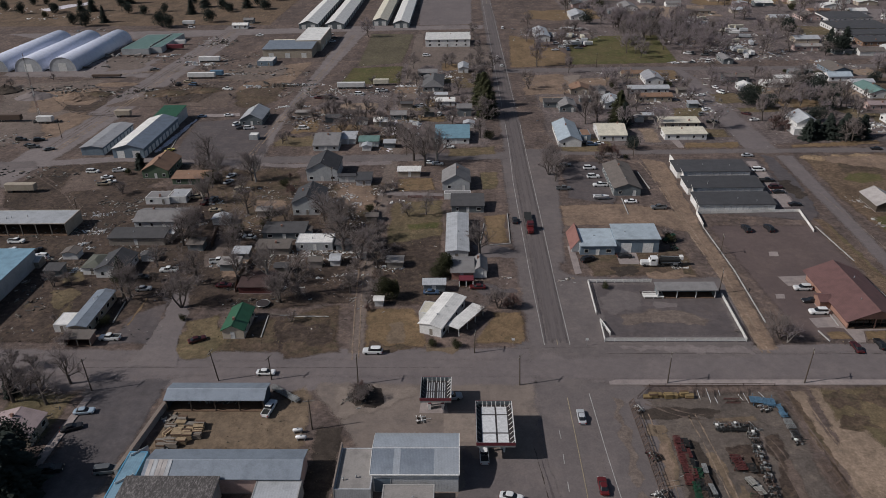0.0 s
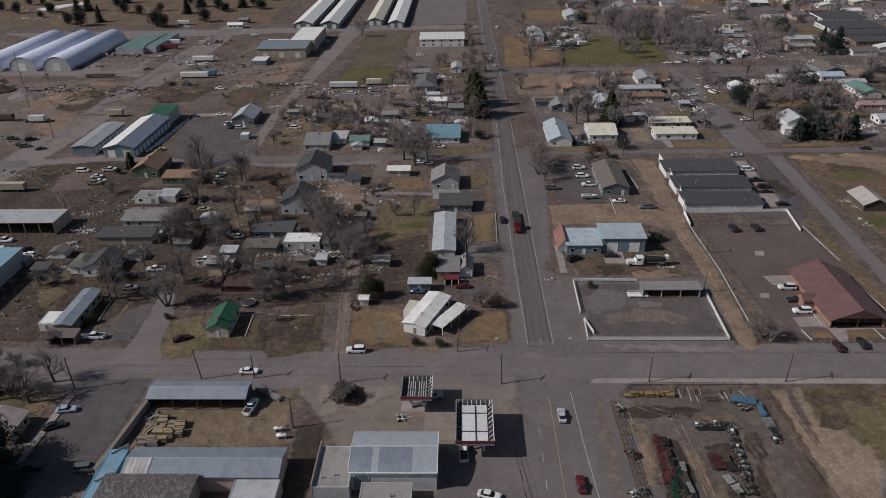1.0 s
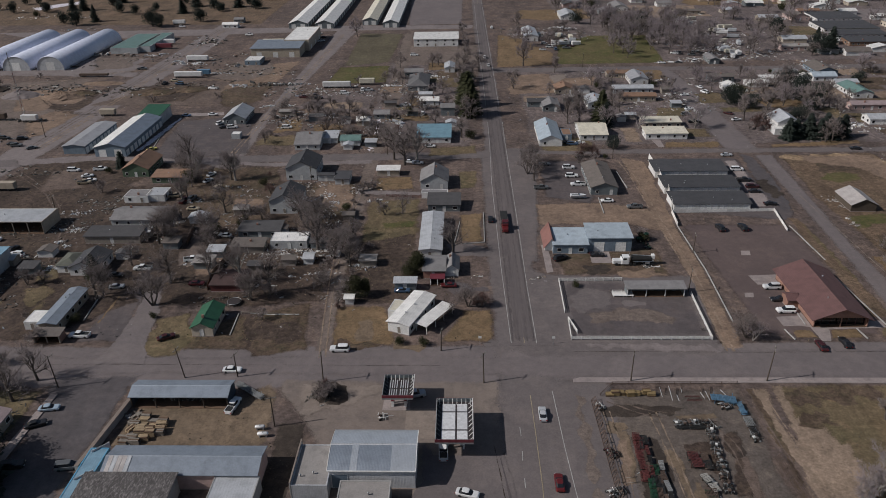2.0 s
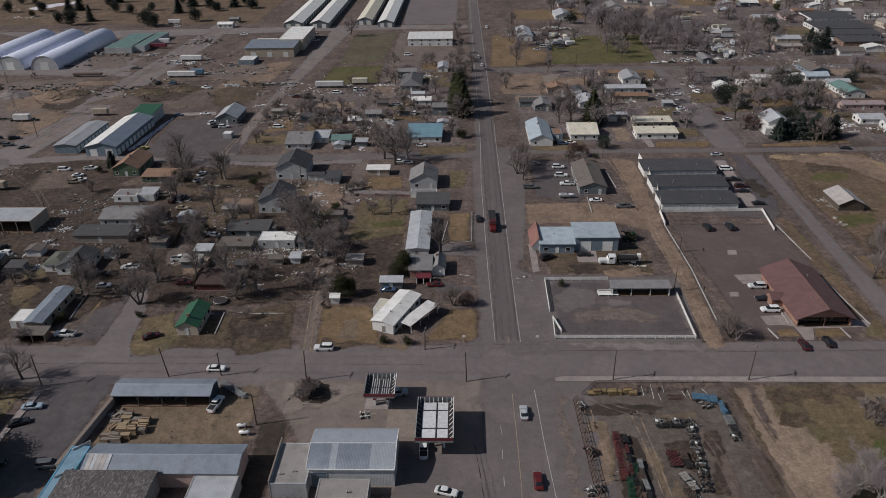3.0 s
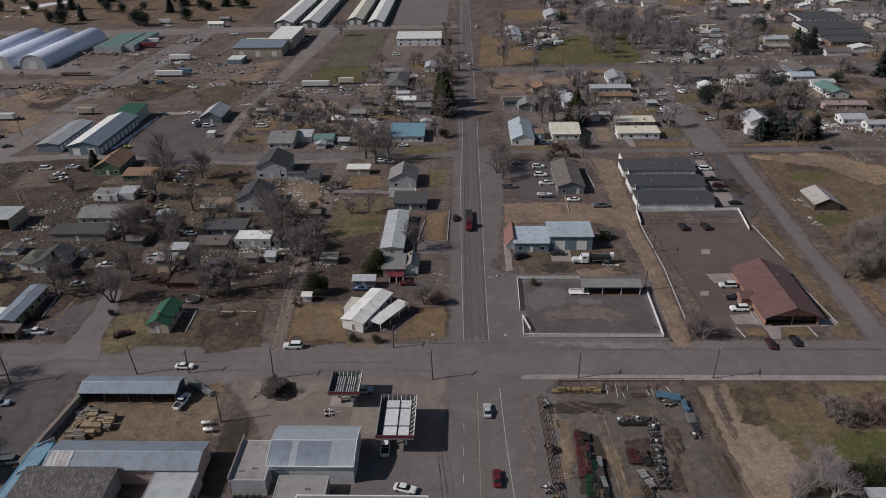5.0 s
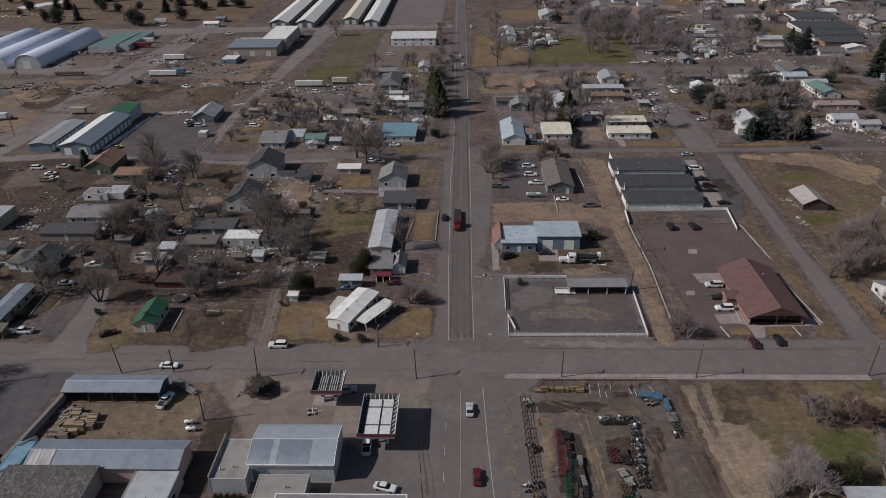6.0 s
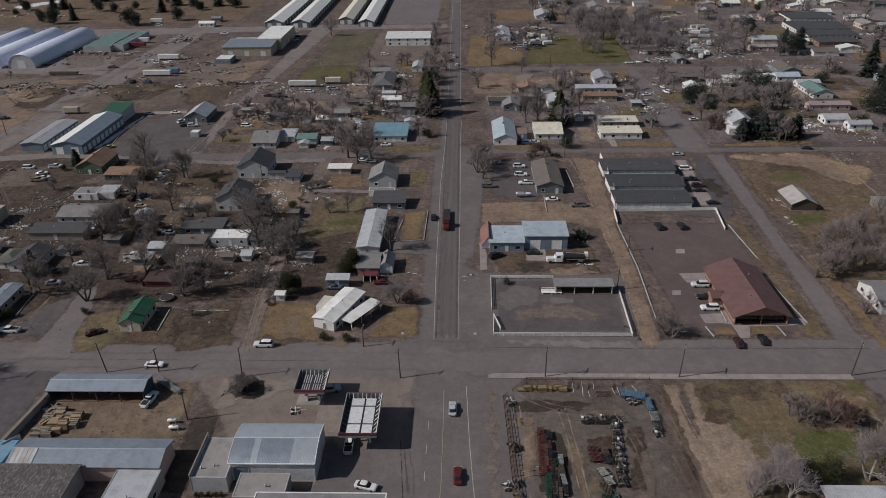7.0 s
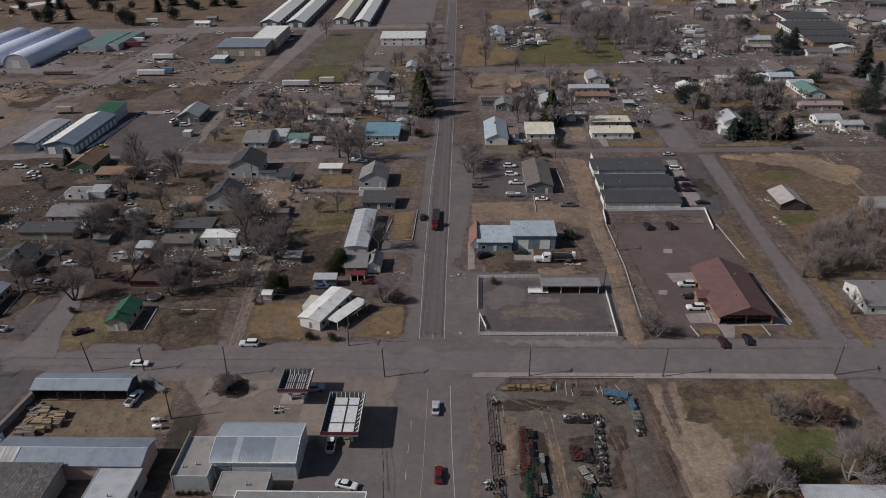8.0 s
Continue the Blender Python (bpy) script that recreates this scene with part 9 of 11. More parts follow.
timber_stack(-91.2, 120.6, -4, 1.89, 1.21, 0.9, "plank_grey")
timber_stack(-88.8, 120.8, -2, 2.53, 1.21, 1.2, "plank_grey")
junk(-94.7, 129.7, 3, 2.5, 26, 1.0, label="pile of scrap boards and sheets", flat=0.9)
junk(-92.8, 130.3, 3, 2.5, 26, 1.0, label="pile of scrap boards and sheets", flat=0.9)
junk(-91.4, 119.2, 3, 2.5, 26, 1.0, label="pile of scrap boards and sheets", flat=0.9)
junk(-89.2, 118.7, 3, 2.5, 26, 1.0, label="pile of scrap boards and sheets", flat=0.9)
patch("brush_bed", "dark soil under a heap of brush", "oil_stain", 0.07, (-52.0, 137.7), (-50.0, 140.6), (-46.6, 139.8), (-45.9, 136.0), (-47.7, 133.1), (-50.7, 133.9), wobble=1.0, step=1.5, fade=2.0)
junk(-49.2, 136.4, 6, 5, 40, 0.9, material="junk_dark", label="dark heap of branches and scrap", flat=0.8)
propane_tank(-61.9, 125.4, 5, 2.3, 0.42)
propane_tank(-60.7, 123.1, 2, 2.5, 0.45)
rack("pipe_rack", "long poles leaning on a rack beside a carport", -67.6, 138.5, 9, 1.8, 0.8, "grey_paint", 5, -35)

# equipment yard
rack("pipe_rack", "rack of dark red steel bars", 21.5, 116.8, 14.1, 1.6, 0.9, "maroon_paint", 6, -92.7, "pipe rack")
rack("pipe_rack", "rack of dark red steel bars", 22.9, 116.9, 12.1, 1.4, 0.9, "maroon_paint", 5, -95.2, "pipe rack")
rack("pipe_rack", "rack of rusty steel bars", 22.3, 116.8, 10.3, 0.9, 0.9, "rust", 4, -93.1, "pipe rack")
rack("gate_stack", "stack of green steel gates", 23.0, 107.6, 13.2, 1.8, 0.9, "green_paint", 6, -94.4, "gate stack")
rack("gate_stack", "stack of green steel gates", 21.8, 105.5, 9.1, 1.3, 0.9, "green_paint", 5, -92.4, "gate stack")
rack("pipe_rack", "rack of pale grey pipes", 25.1, 109.8, 11.1, 1.0, 0.7, "grey_paint", 4, -90.1, "pipe rack")
rack("pipe_rack", "rack of dark steel bars", 24.0, 108.7, 11.0, 0.9, 0.7, "rubber", 4, -91.0, "pipe rack")
rack("pipe_rack", "rack of dark red steel bars", 32.7, 115.7, 4.6, 2.6, 0.9, "maroon_paint", 7, -91.8, "pipe rack")
rack("pipe_rack", "rack of rusty steel pipes", 34.8, 115.4, 4.6, 1.6, 0.7, "rust", 5, -89.4, "pipe rack")
rack("gate_stack", "stack of green steel gates", 33.3, 104.5, 6.7, 2.4, 0.9, "green_paint", 7, -91.8, "gate stack")
rack("pipe_rack", "rack of dark steel parts", 33.9, 109.1, 5.0, 1.6, 0.7, "junk_dark", 5, -70.9, "pipe rack")
machine("implement", "grey farm implement with bins and wheels", 38.8, 125.5, 75, 2.2, "grey_paint", "farm implement")
machine("implement", "pale grey harrow frame with wheels", 38.5, 123.1, 100, 2.8, "rust", "farm implement")
machine("implement", "dark steel implement on gravel", 38.3, 120.7, 88, 2.4, "rubber", "farm implement")
machine("implement", "grey farm implement with bins and wheels", 38.1, 118.4, 75, 2.2, "grey_paint", "farm implement")
machine("implement", "pale grey harrow frame with wheels", 37.8, 116.2, 100, 2.8, "rust", "farm implement")
machine("implement", "dark steel implement on gravel", 37.6, 114.0, 88, 2.4, "rubber", "farm implement")
machine("implement", "grey farm implement with bins and wheels", 37.4, 111.8, 75, 2.2, "grey_paint", "farm implement")
machine("implement", "pale grey harrow frame with wheels", 37.2, 109.8, 100, 2.8, "rust", "farm implement")
machine("implement", "dark steel implement on gravel", 37.0, 107.7, 88, 2.4, "rubber", "farm implement")
machine("implement", "white and grey planter unit with bins", 32.1, 127.3, 0, 2.0, "grey_paint", "farm implement")
machine("implement", "dark grey planter unit on gravel", 33.5, 127.3, 90, 2.0, "rubber", "farm implement")
machine("implement", "white and grey planter unit with bins", 35.0, 127.4, 20, 2.0, "rust", "farm implement")
machine("implement", "dark grey planter unit on gravel", 36.4, 127.4, 0, 2.0, "grey_paint", "farm implement")
machine("implement", "white and grey planter unit with bins", 37.8, 127.4, 90, 2.0, "rubber", "farm implement")
machine("implement", "dark grey planter unit on gravel", 39.2, 127.4, 20, 2.0, "rust", "farm implement")
rack("trough", "long dark trough on the gravel", 35.8, 126.1, 8.4, 1.0, 0.3, "rubber", 3, -0.7, "trough")
rack("gate_stack", "stack of blue steel gates leaning on each other", 44.8, 135.6, 5.8, 2.6, 1.2, "blue_paint", 9, -9.9, "gate stack")
rack("conveyor", "blue-grey steel conveyor frame", 47.8, 132.4, 4.5, 1.3, 0.9, "blue_paint", 4, -84.7, "conveyor")
rack("conveyor", "long grey steel chute on wheels", 48.0, 126.3, 5.9, 1.7, 0.6, "grey_paint", 3, -90.9, "conveyor")
machine("implement", "dark wheeled loader frame", 47.9, 122.6, 10, 2.6, "rubber", "farm implement")
timber_stack(18.7, 137.6, 0, 1.9, 1.2, 0.6, "yellow_wood", "stack of yellow timber posts beside the yard fence")
timber_stack(20.0, 137.8, 3, 1.9, 1.2, 1.2, "yellow_wood", "stack of yellow timber posts beside the yard fence")
timber_stack(21.2, 138.0, -2, 1.9, 1.2, 0.9, "yellow_wood", "stack of yellow timber posts beside the yard fence")
timber_stack(22.5, 138.2, 0, 1.9, 1.2, 0.6, "yellow_wood", "stack of yellow timber posts beside the yard fence")
timber_stack(23.6, 137.6, 3, 1.9, 1.2, 1.2, "yellow_wood", "stack of yellow timber posts beside the yard fence")
timber_stack(24.9, 137.8, -2, 1.9, 1.2, 0.9, "yellow_wood", "stack of yellow timber posts beside the yard fence")
timber_stack(26.1, 138.1, 0, 1.9, 1.2, 0.6, "yellow_wood", "stack of yellow timber posts beside the yard fence")
timber_stack(27.4, 138.3, 3, 1.9, 1.2, 1.2, "yellow_wood", "stack of yellow timber posts beside the yard fence")
timber_stack(28.5, 137.6, -2, 1.9, 1.2, 0.9, "yellow_wood", "stack of yellow timber posts beside the yard fence")
rail_fence("loose_gate", "loose rusty steel farm gate", [(36.9, 136.2), (39.5, 136.2)], 0.6, 2.6, (0.15, 0.35, 0.55), 0.03, "rust")
rail_fence("loose_gate", "loose rusty steel farm gate", [(38.9, 136.2), (41.5, 136.2)], 0.6, 2.6, (0.15, 0.35, 0.55), 0.03, "rust")
rail_fence("loose_gate", "loose rusty steel farm gate", [(40.5, 138.0), (41.0, 140.6)], 0.6, 2.6, (0.15, 0.35, 0.55), 0.03, "rust")
rail_fence("loose_gate", "loose rusty steel farm gate", [(34.4, 137.9), (35.1, 140.4)], 0.6, 2.6, (0.15, 0.35, 0.55), 0.03, "rust")
rail_fence("loose_gate", "loose rusty steel farm gate", [(31.7, 137.9), (32.4, 140.4)], 0.6, 2.6, (0.15, 0.35, 0.55), 0.03, "rust")
rail_fence("loose_gate", "loose rusty steel farm gate", [(29.7, 138.3), (30.2, 140.9)], 0.6, 2.6, (0.15, 0.35, 0.55), 0.03, "rust")
rail_fence("loose_gate", "loose rusty steel farm gate", [(42.6, 138.4), (43.3, 140.9)], 0.6, 2.6, (0.15, 0.35, 0.55), 0.03, "rust")
machine("implement", "small white implement beside the fence", 15.3, 132.9, 20, 1.0, "white_trim", "farm implement")
machine("implement", "small white implement beside the fence", 43.6, 133.4, 20, 1.0, "white_trim", "farm implement")
machine("implement", "small white implement beside the fence", 44.6, 133.2, 20, 1.0, "white_trim", "farm implement")
machine("implement", "small red implement beside the fence", 14.8, 118.3, 20, 1.0, "red_paint", "farm implement")
machine("implement", "small red implement beside the fence", 15.2, 117.5, 20, 1.0, "red_paint", "farm implement")
machine("implement", "small dark implement beside the fence", 15.9, 117.5, 20, 1.0, "rubber", "farm implement")
machine("implement", "small dark implement beside the fence", 14.0, 106.5, 20, 1.0, "rubber", "farm implement")
machine("implement", "small white implement beside the fence", 13.2, 106.5, 20, 1.0, "white_trim", "farm implement")
machine("implement", "small dark implement beside the fence", 15.4, 107.2, 20, 1.0, "rubber", "farm implement")
machine("implement", "small tan implement beside the fence", 15.3, 103.8, 20, 1.0, "yellow_wood", "farm implement")
def leaning_panels(label, x0, y0, x1, y1, lean=1.3, h=1.2, rails=5, step=3.0):
    """A row of tube panels that lean over to one side, end to end."""
    ln = math.hypot(x1 - x0, y1 - y0)
    b = thing("tube_panel_row", pose(x0, y0, ground_z(x0, y0 - 1), 0, 0, math.degrees(math.atan2(y1 - y0, x1 - x0))), label, "fence panels")
    n = max(1, round(ln / step))
    for i in range(n):
        u0, u1 = ln * i / n + 0.06, ln * (i + 1) / n - 0.06
        reach = math.hypot(lean, h)
        bm = lattice([u0, (u0 + u1) / 2, u1], [reach * (0.04 + 0.96 * j / (rails - 1)) for j in range(rails)], 0.05, 0.08, pose(0, 0, 0.02, math.degrees(math.atan2(h, lean)), 0, 0))
        part("tube_panel", bm, "rust", b)
        part("prop", boxed(u1 - 0.06, lean - 0.06, 0, u1 + 0.06, lean + 0.06, h), "rust", b)
    return b


leaning_panels("dark steel tube panels leaning in a row along the yard", 14.0, 135.8, 14.8, 100.9, 1.0)
leaning_panels("dark steel tube panels leaning in a row beside a drive", 49.8, 117.0, 51.2, 100.6, 1.1)
rail_fence("yard_fence", "low dark fence along the pavement", [(16.4, 137.3), (20.1, 141.7), (50.1, 142.0)], 1.0, 4.0, (0.4, 0.9), 0.05, "rust")

# ---- poles, fences and signs ----
utility_pole(57.6, 143.0, 10.2, 0.03, 0.0, 70)
utility_pole(24.8, 143.0, 9.0, 0.0, 0.0, 70)
utility_pole(-11.0, 142.4, 8.8, -0.03, 0.0, 60)
utility_pole(-50.5, 142.6, 9.0, 0.02, 0.0, 80)
utility_pole(-85.4, 144.2, 9.0, -0.1, 0.0, 80)
utility_pole(-115.5, 140.2, 9.5, -0.03, 0.0, 70)
utility_pole(-58.9, 126.5, 8.5, 0, 0.0, 10)
utility_pole(99.8, 144.2, 9.8, 0.06, 0.0, 70)
utility_pole(-72.3, 144.6, 7, 0, 0.0, 70)
utility_pole(-21.8, 155.7, 6.5, 0.02, 0.0, 80)
utility_pole(-216.0, 330.3, 8, 0, 0.0, 80)
utility_pole(-165.7, 240.6, 8, 0, 0.0, 80)
utility_pole(50.2, 185.0, 8, 0.02, 0.0, 70)
utility_pole(28.1, 542.0, 8, 0, 0.0, 80)
utility_pole(59.0, 456.3, 9, 0, 0.0, 80)
utility_pole(48.3, 296.1, 9, 0, 0.0, 80)
utility_pole(-49.0, 303.2, 8, 0, 0.0, 80)
utility_pole(-76.1, 268.4, 8, 0, 0.0, 80)
utility_pole(58.4, 209.6, 7, 0, 0.0, 80)
sign_post(-11.6, 159.0, "low square sign with a pale frame on the lawn")
sign_post(7.7, 158.9, "small white sign by the corner")
rail_fence("rail_fence", "white rail fence round an asphalt lot", [(12.6, 173.9), (13.0, 191.5), (32.0, 191.7)], 1.2, 2.6, (0.35, 0.75, 1.12), 0.09, "white_fence")
rail_fence("rail_fence", "white rail fence round an asphalt lot", [(13.1, 170.2), (12.7, 160.7), (49.8, 160.6), (50.5, 183.4)], 1.2, 2.6, (0.35, 0.75, 1.12), 0.09, "white_fence")
rail_fence("fence_gate", "white open gate of the fenced lot", [(13.1, 170.2), (14.7, 163.6)], 1.2, 2.6, (0.35, 0.75, 1.12), 0.09, "white_fence")
board_fence("white board fence before storage units", 59.3, 240.3, 96.4, 241.7, 1.1)
board_fence("white board fence beside a lot", 94.6, 225.2, 96.4, 241.7, 1.1)
board_fence("white end screen of a storage row", 62.9, 280.2, 62.9, 293.1, 3.3)
board_fence("white end screen of a storage row", 61.9, 263.1, 63.0, 276.5, 3.3)
board_fence("white end screen of a storage row", 60.0, 242.7, 62.5, 259.2, 3.3)
board_fence("white board fence beside a dirt lane", 58.6, 229.6, 59.3, 240.3, 1.5)
patch("kerb", "pale painted concrete kerb", "road_white", 0.2, (58.47, 229.6), (59.06, 198.44), (59.34, 198.44), (58.75, 229.6), wobble=0.0, category="kerb")
patch("kerb", "pale painted concrete kerb", "road_white", 0.2, (59.06, 198.44), (57.93, 169.44), (58.21, 169.43), (59.34, 198.43), wobble=0.0, category="kerb")
patch("kerb", "pale painted concrete kerb", "road_white", 0.2, (96.86, 229.24), (98.23, 204.36), (98.51, 204.38), (97.14, 229.25), wobble=0.0, category="kerb")
patch("kerb", "pale painted concrete kerb", "road_white", 0.2, (96.36, 192.76), (98.58, 167.25), (98.86, 167.28), (96.64, 192.79), wobble=0.0, category="kerb")
patch("kerb", "pale painted concrete kerb", "road_white", 0.2, (70.42, 165.42), (71.34, 160.55), (71.62, 160.61), (70.7, 165.47), wobble=0.0, category="kerb")
patch("kerb", "pale painted concrete kerb", "road_white", 0.2, (77.33, 181.14), (76.91, 167.72), (77.19, 167.71), (77.61, 181.13), wobble=0.0, category="kerb")
patch("kerb", "pale painted concrete kerb", "road_white", 0.2, (89.79, 165.81), (90.44, 160.94), (90.72, 160.98), (90.07, 165.85), wobble=0.0, category="kerb")
patch("kerb", "pale painted concrete kerb", "road_white", 0.2, (35.24, 254.3), (34.91, 240.15), (35.19, 240.15), (35.52, 254.3), wobble=0.0, category="kerb")
patch("kerb", "pale painted concrete kerb", "road_white", 0.2, (33.21, 284.56), (32.76, 258.1), (33.04, 258.09), (33.49, 284.56), wobble=0.0, category="kerb")
patch("kerb", "pale painted concrete kerb", "road_white", 0.2, (46.9, 281.12), (47.89, 263.34), (48.17, 263.36), (47.18, 281.13), wobble=0.0, category="kerb")
patch("kerb", "pale painted concrete kerb", "road_white", 0.2, (-18.65, 217.58), (-16.85, 233.76), (-17.13, 233.79), (-18.93, 217.61), wobble=0.0, category="kerb")
patch("kerb", "pale painted concrete kerb", "road_white", 0.2, (-122.92, 170.16), (-123.96, 181.29), (-124.24, 181.26), (-123.2, 170.13), wobble=0.0, category="kerb")
patch("kerb", "pale painted concrete kerb", "road_white", 0.2, (-8.51, 241.26), (-8.92, 217.49), (-8.64, 217.49), (-8.23, 241.26), wobble=0.0, category="kerb")
patch("kerb", "pale painted concrete kerb", "road_white", 0.2, (-8.8, 217.63), (-16.58, 216.48), (-16.54, 216.2), (-8.76, 217.35), wobble=0.0, category="kerb")
patch("kerb", "pale painted concrete kerb", "road_white", 0.2, (-80.01, 173.44), (-79.52, 162.79), (-79.24, 162.8), (-79.73, 173.45), wobble=0.0, category="kerb")
patch("kerb", "pale painted concrete kerb", "road_white", 0.2, (-154.4, 296.55), (-161.77, 341.49), (-162.05, 341.45), (-154.68, 296.5), wobble=0.0, category="kerb")
rail_fence("rail_fence", "pale pole fence across a lot", [(-79.1, 173.7), (-63.6, 172.5)], 0.8, 6.0, (0.6,), 0.09, "plank_grey")
rail_fence("wire_fence", "weathered wire fence of a pasture", [(162.9, 297.8), (161.1, 270.4), (160.2, 252.5)], 1.1, 5.0, (0.5, 1.0), 0.07, "plank_grey")

# ---- larger vehicles and yard things ----
semi_truck(-1.3, 230.6, -90)
semi_truck(37.6, 202.2, 180, "car_white", "rubber", "white tank truck with a black tank on a shop yard", True, 8.0)
boat(27.5, 253.9, 0)
box_trailer("white box trailer on a dirt yard", -183.2, 440.6, 0, 17, "white_siding", 2.5)
box_trailer("white box trailer on a dirt yard", -191.3, 483.3, 0, 14, "white_siding", 2.5)
box_trailer("white box trailer beside a field", -88.1, 413.8, 0, 16, "white_siding", 2.5)
box_trailer("red trailer on a yard", -229.3, 522.5, 0, 14, "red_paint", 2.5)
box_trailer("white box trailer on a yard", -233.0, 537.6, 0, 15, "white_siding", 2.5)
box_trailer("white camper trailer beside a field", -71.4, 420.4, 0, 9, "cream_roof", 2.5)
box_trailer("white box trailer on a yard", -248.7, 613.9, 0, 10, "white_siding", 2.5)
box_trailer("blue trailer on a yard", -175.3, 445.7, 0, 8, "blue_paint", 2.5)
box_trailer("long dark flat wagon on a yard", -243.6, 444.5, 0, 18, "junk_dark", 1.0)
box_trailer("tan wagon on a yard", -200.0, 264.9, 0, 12, "tan_siding", 2.5)
box_trailer("tan box trailer on a yard", -199.7, 363.7, 0, 8, "tan_siding", 2.5)
box_trailer("white box on a yard", -236.0, 354.4, 0, 8, "white_siding", 2.5)
box_trailer("dark wagon on a yard", -256.0, 357.8, 0, 12, "junk_dark", 2.5)
mast(-241.9, 360.2, 34)
quonset("white fabric-covered quonset hall", -279.7, 506.9, 17.7, 89.7, 9.0)
quonset("white fabric-covered quonset hall", -302.0, 506.9, 17.7, 89.7, 9.0)
quonset("white fabric-covered quonset hall", -324.2, 506.9, 17.7, 89.7, 9.0)
building("entry_gable", "steep red-shingled entry gable with white edging beside a shop", 13.0, 217.4, 4.4, 12.0, 1.5, "gy", "white_trim", "red_tile", rise=3.0, windows=0, vents=0, category="entry")

# ---- scrap and clutter ----
junk(-150.8, 173.8, 18, 20, 60, 1.2, material="junk_dark")
junk(-155.9, 193.1, 14, 14, 70, 1.4, material="junk_dark")
junk(-152.2, 203.9, 16, 10, 60, 1.3, material="junk_dark")
junk(-152.5, 169.4, 16, 14, 40, 1.2, material="junk_dark")
junk(-154.1, 250.5, 14, 16, 110, 1.4, material="junk_dark")
junk(-158.3, 242.9, 16, 20, 120, 1.2, material="junk_dark")
junk(-173.3, 226.7, 34, 10, 240, 1.5, material="junk_dark")
junk(-182.2, 228.1, 20, 9, 120, 1.5, material="junk_dark")
junk(-124.0, 235.2, 18, 16, 120, 1.2)
junk(-132.8, 215.5, 20, 10, 110, 1.2, material="junk_dark")
junk(-73.4, 265.5, 20, 16, 150, 1.2)
junk(-61.5, 241.5, 14, 22, 130, 1.2)
junk(-76.9, 246.7, 14, 10, 90, 1.2)
junk(-94.7, 260.3, 16, 10, 80, 1.2)
junk(-102.8, 232.6, 12, 20, 90, 1.2)
junk(-72.8, 210.9, 26, 10, 140, 1.3)
junk(-65.0, 208.8, 16, 10, 90, 1.3)
junk(-86.8, 207.1, 16, 12, 90, 1.2)
junk(-53.4, 268.0, 12, 14, 80, 1.1)
junk(-50.0, 420.8, 14, 40, 170, 1.5)
junk(-59.5, 338.6, 8, 60, 170, 1.4)
junk(-107.8, 410.9, 30, 26, 120, 1.8)
junk(-237.8, 493.6, 60, 22, 96, 2.2, material="junk_dark")
junk(-277.6, 487.5, 40, 12, 54, 2.0, material="junk_dark")
junk(-180.6, 482.8, 30, 50, 102, 2.2, material="junk_dark")
junk(-147.5, 454.3, 40, 20, 54, 2.4, material="junk_dark")
junk(-147.2, 424.8, 60, 16, 72, 2.2, material="junk_dark")
junk(-120.9, 411.4, 24, 24, 48, 2.4, material="junk_dark")
junk(-81.0, 404.0, 50, 16, 170, 1.8)
junk(-265.2, 417.0, 60, 20, 96, 2.5, material="junk_dark")
junk(-241.9, 410.1, 40, 24, 84, 3.0, material="junk_dark")
junk(-195.2, 408.3, 50, 30, 72, 2.4, material="junk_dark")
junk(-206.6, 286.3, 30, 12, 70, 1.8, material="junk_dark")
junk(-241.6, 326.9, 30, 20, 60, 2.0)
junk(-96.9, 348.4, 40, 16, 120, 1.8)
junk(-37.3, 439.7, 20, 24, 120, 1.6)
junk(-35.9, 380.4, 30, 24, 160, 1.6)
junk(-26.8, 360.1, 30, 14, 90, 1.5)
junk(48.8, 561.0, 50, 40, 260, 2.4)
junk(164.5, 506.5, 40, 60, 260, 2.6)
junk(146.2, 535.1, 40, 50, 150, 2.4)
junk(153.5, 598.7, 40, 60, 140, 2.4)
junk(191.7, 562.6, 50, 40, 140, 2.4)
junk(146.6, 474.5, 60, 12, 140, 2.0)
junk(204.1, 492.5, 40, 16, 120, 1.8)
junk(77.2, 434.8, 40, 20, 110, 1.8)
junk(79.7, 376.4, 30, 30, 110, 1.8)
junk(103.0, 380.7, 20, 40, 100, 1.8)
junk(39.4, 202.2, 12, 8, 70, 1.2)
junk(8.0, 192.6, 8, 4, 50, 1.0)
junk(207.9, 450.5, 40, 20, 110, 1.6)
junk(179.4, 389.0, 40, 30, 110, 1.6)
junk(183.2, 335.9, 30, 16, 130, 1.6)
junk(196.9, 323.4, 30, 20, 100, 1.6)
junk(120.2, 233.8, 4, 10, 60, 1.1)
junk(121.5, 251.6, 5, 6, 60, 1.1)
junk(122.3, 246.5, 4, 5, 40, 1.1)
junk(167.3, 294.4, 16, 10, 50, 1.3)
junk(-54.1, 179.3, 8, 14, 50, 0.9)
junk(-21.1, 192.1, 18, 6, 60, 1.0)
junk(-121.5, 129.3, 6, 16, 50, 1.0, material="junk_dark")
junk(-113.0, 165.1, 16, 6, 30, 0.6, material="junk_dark")
junk(-62.6, 192.4, 26, 8, 70, 0.8)

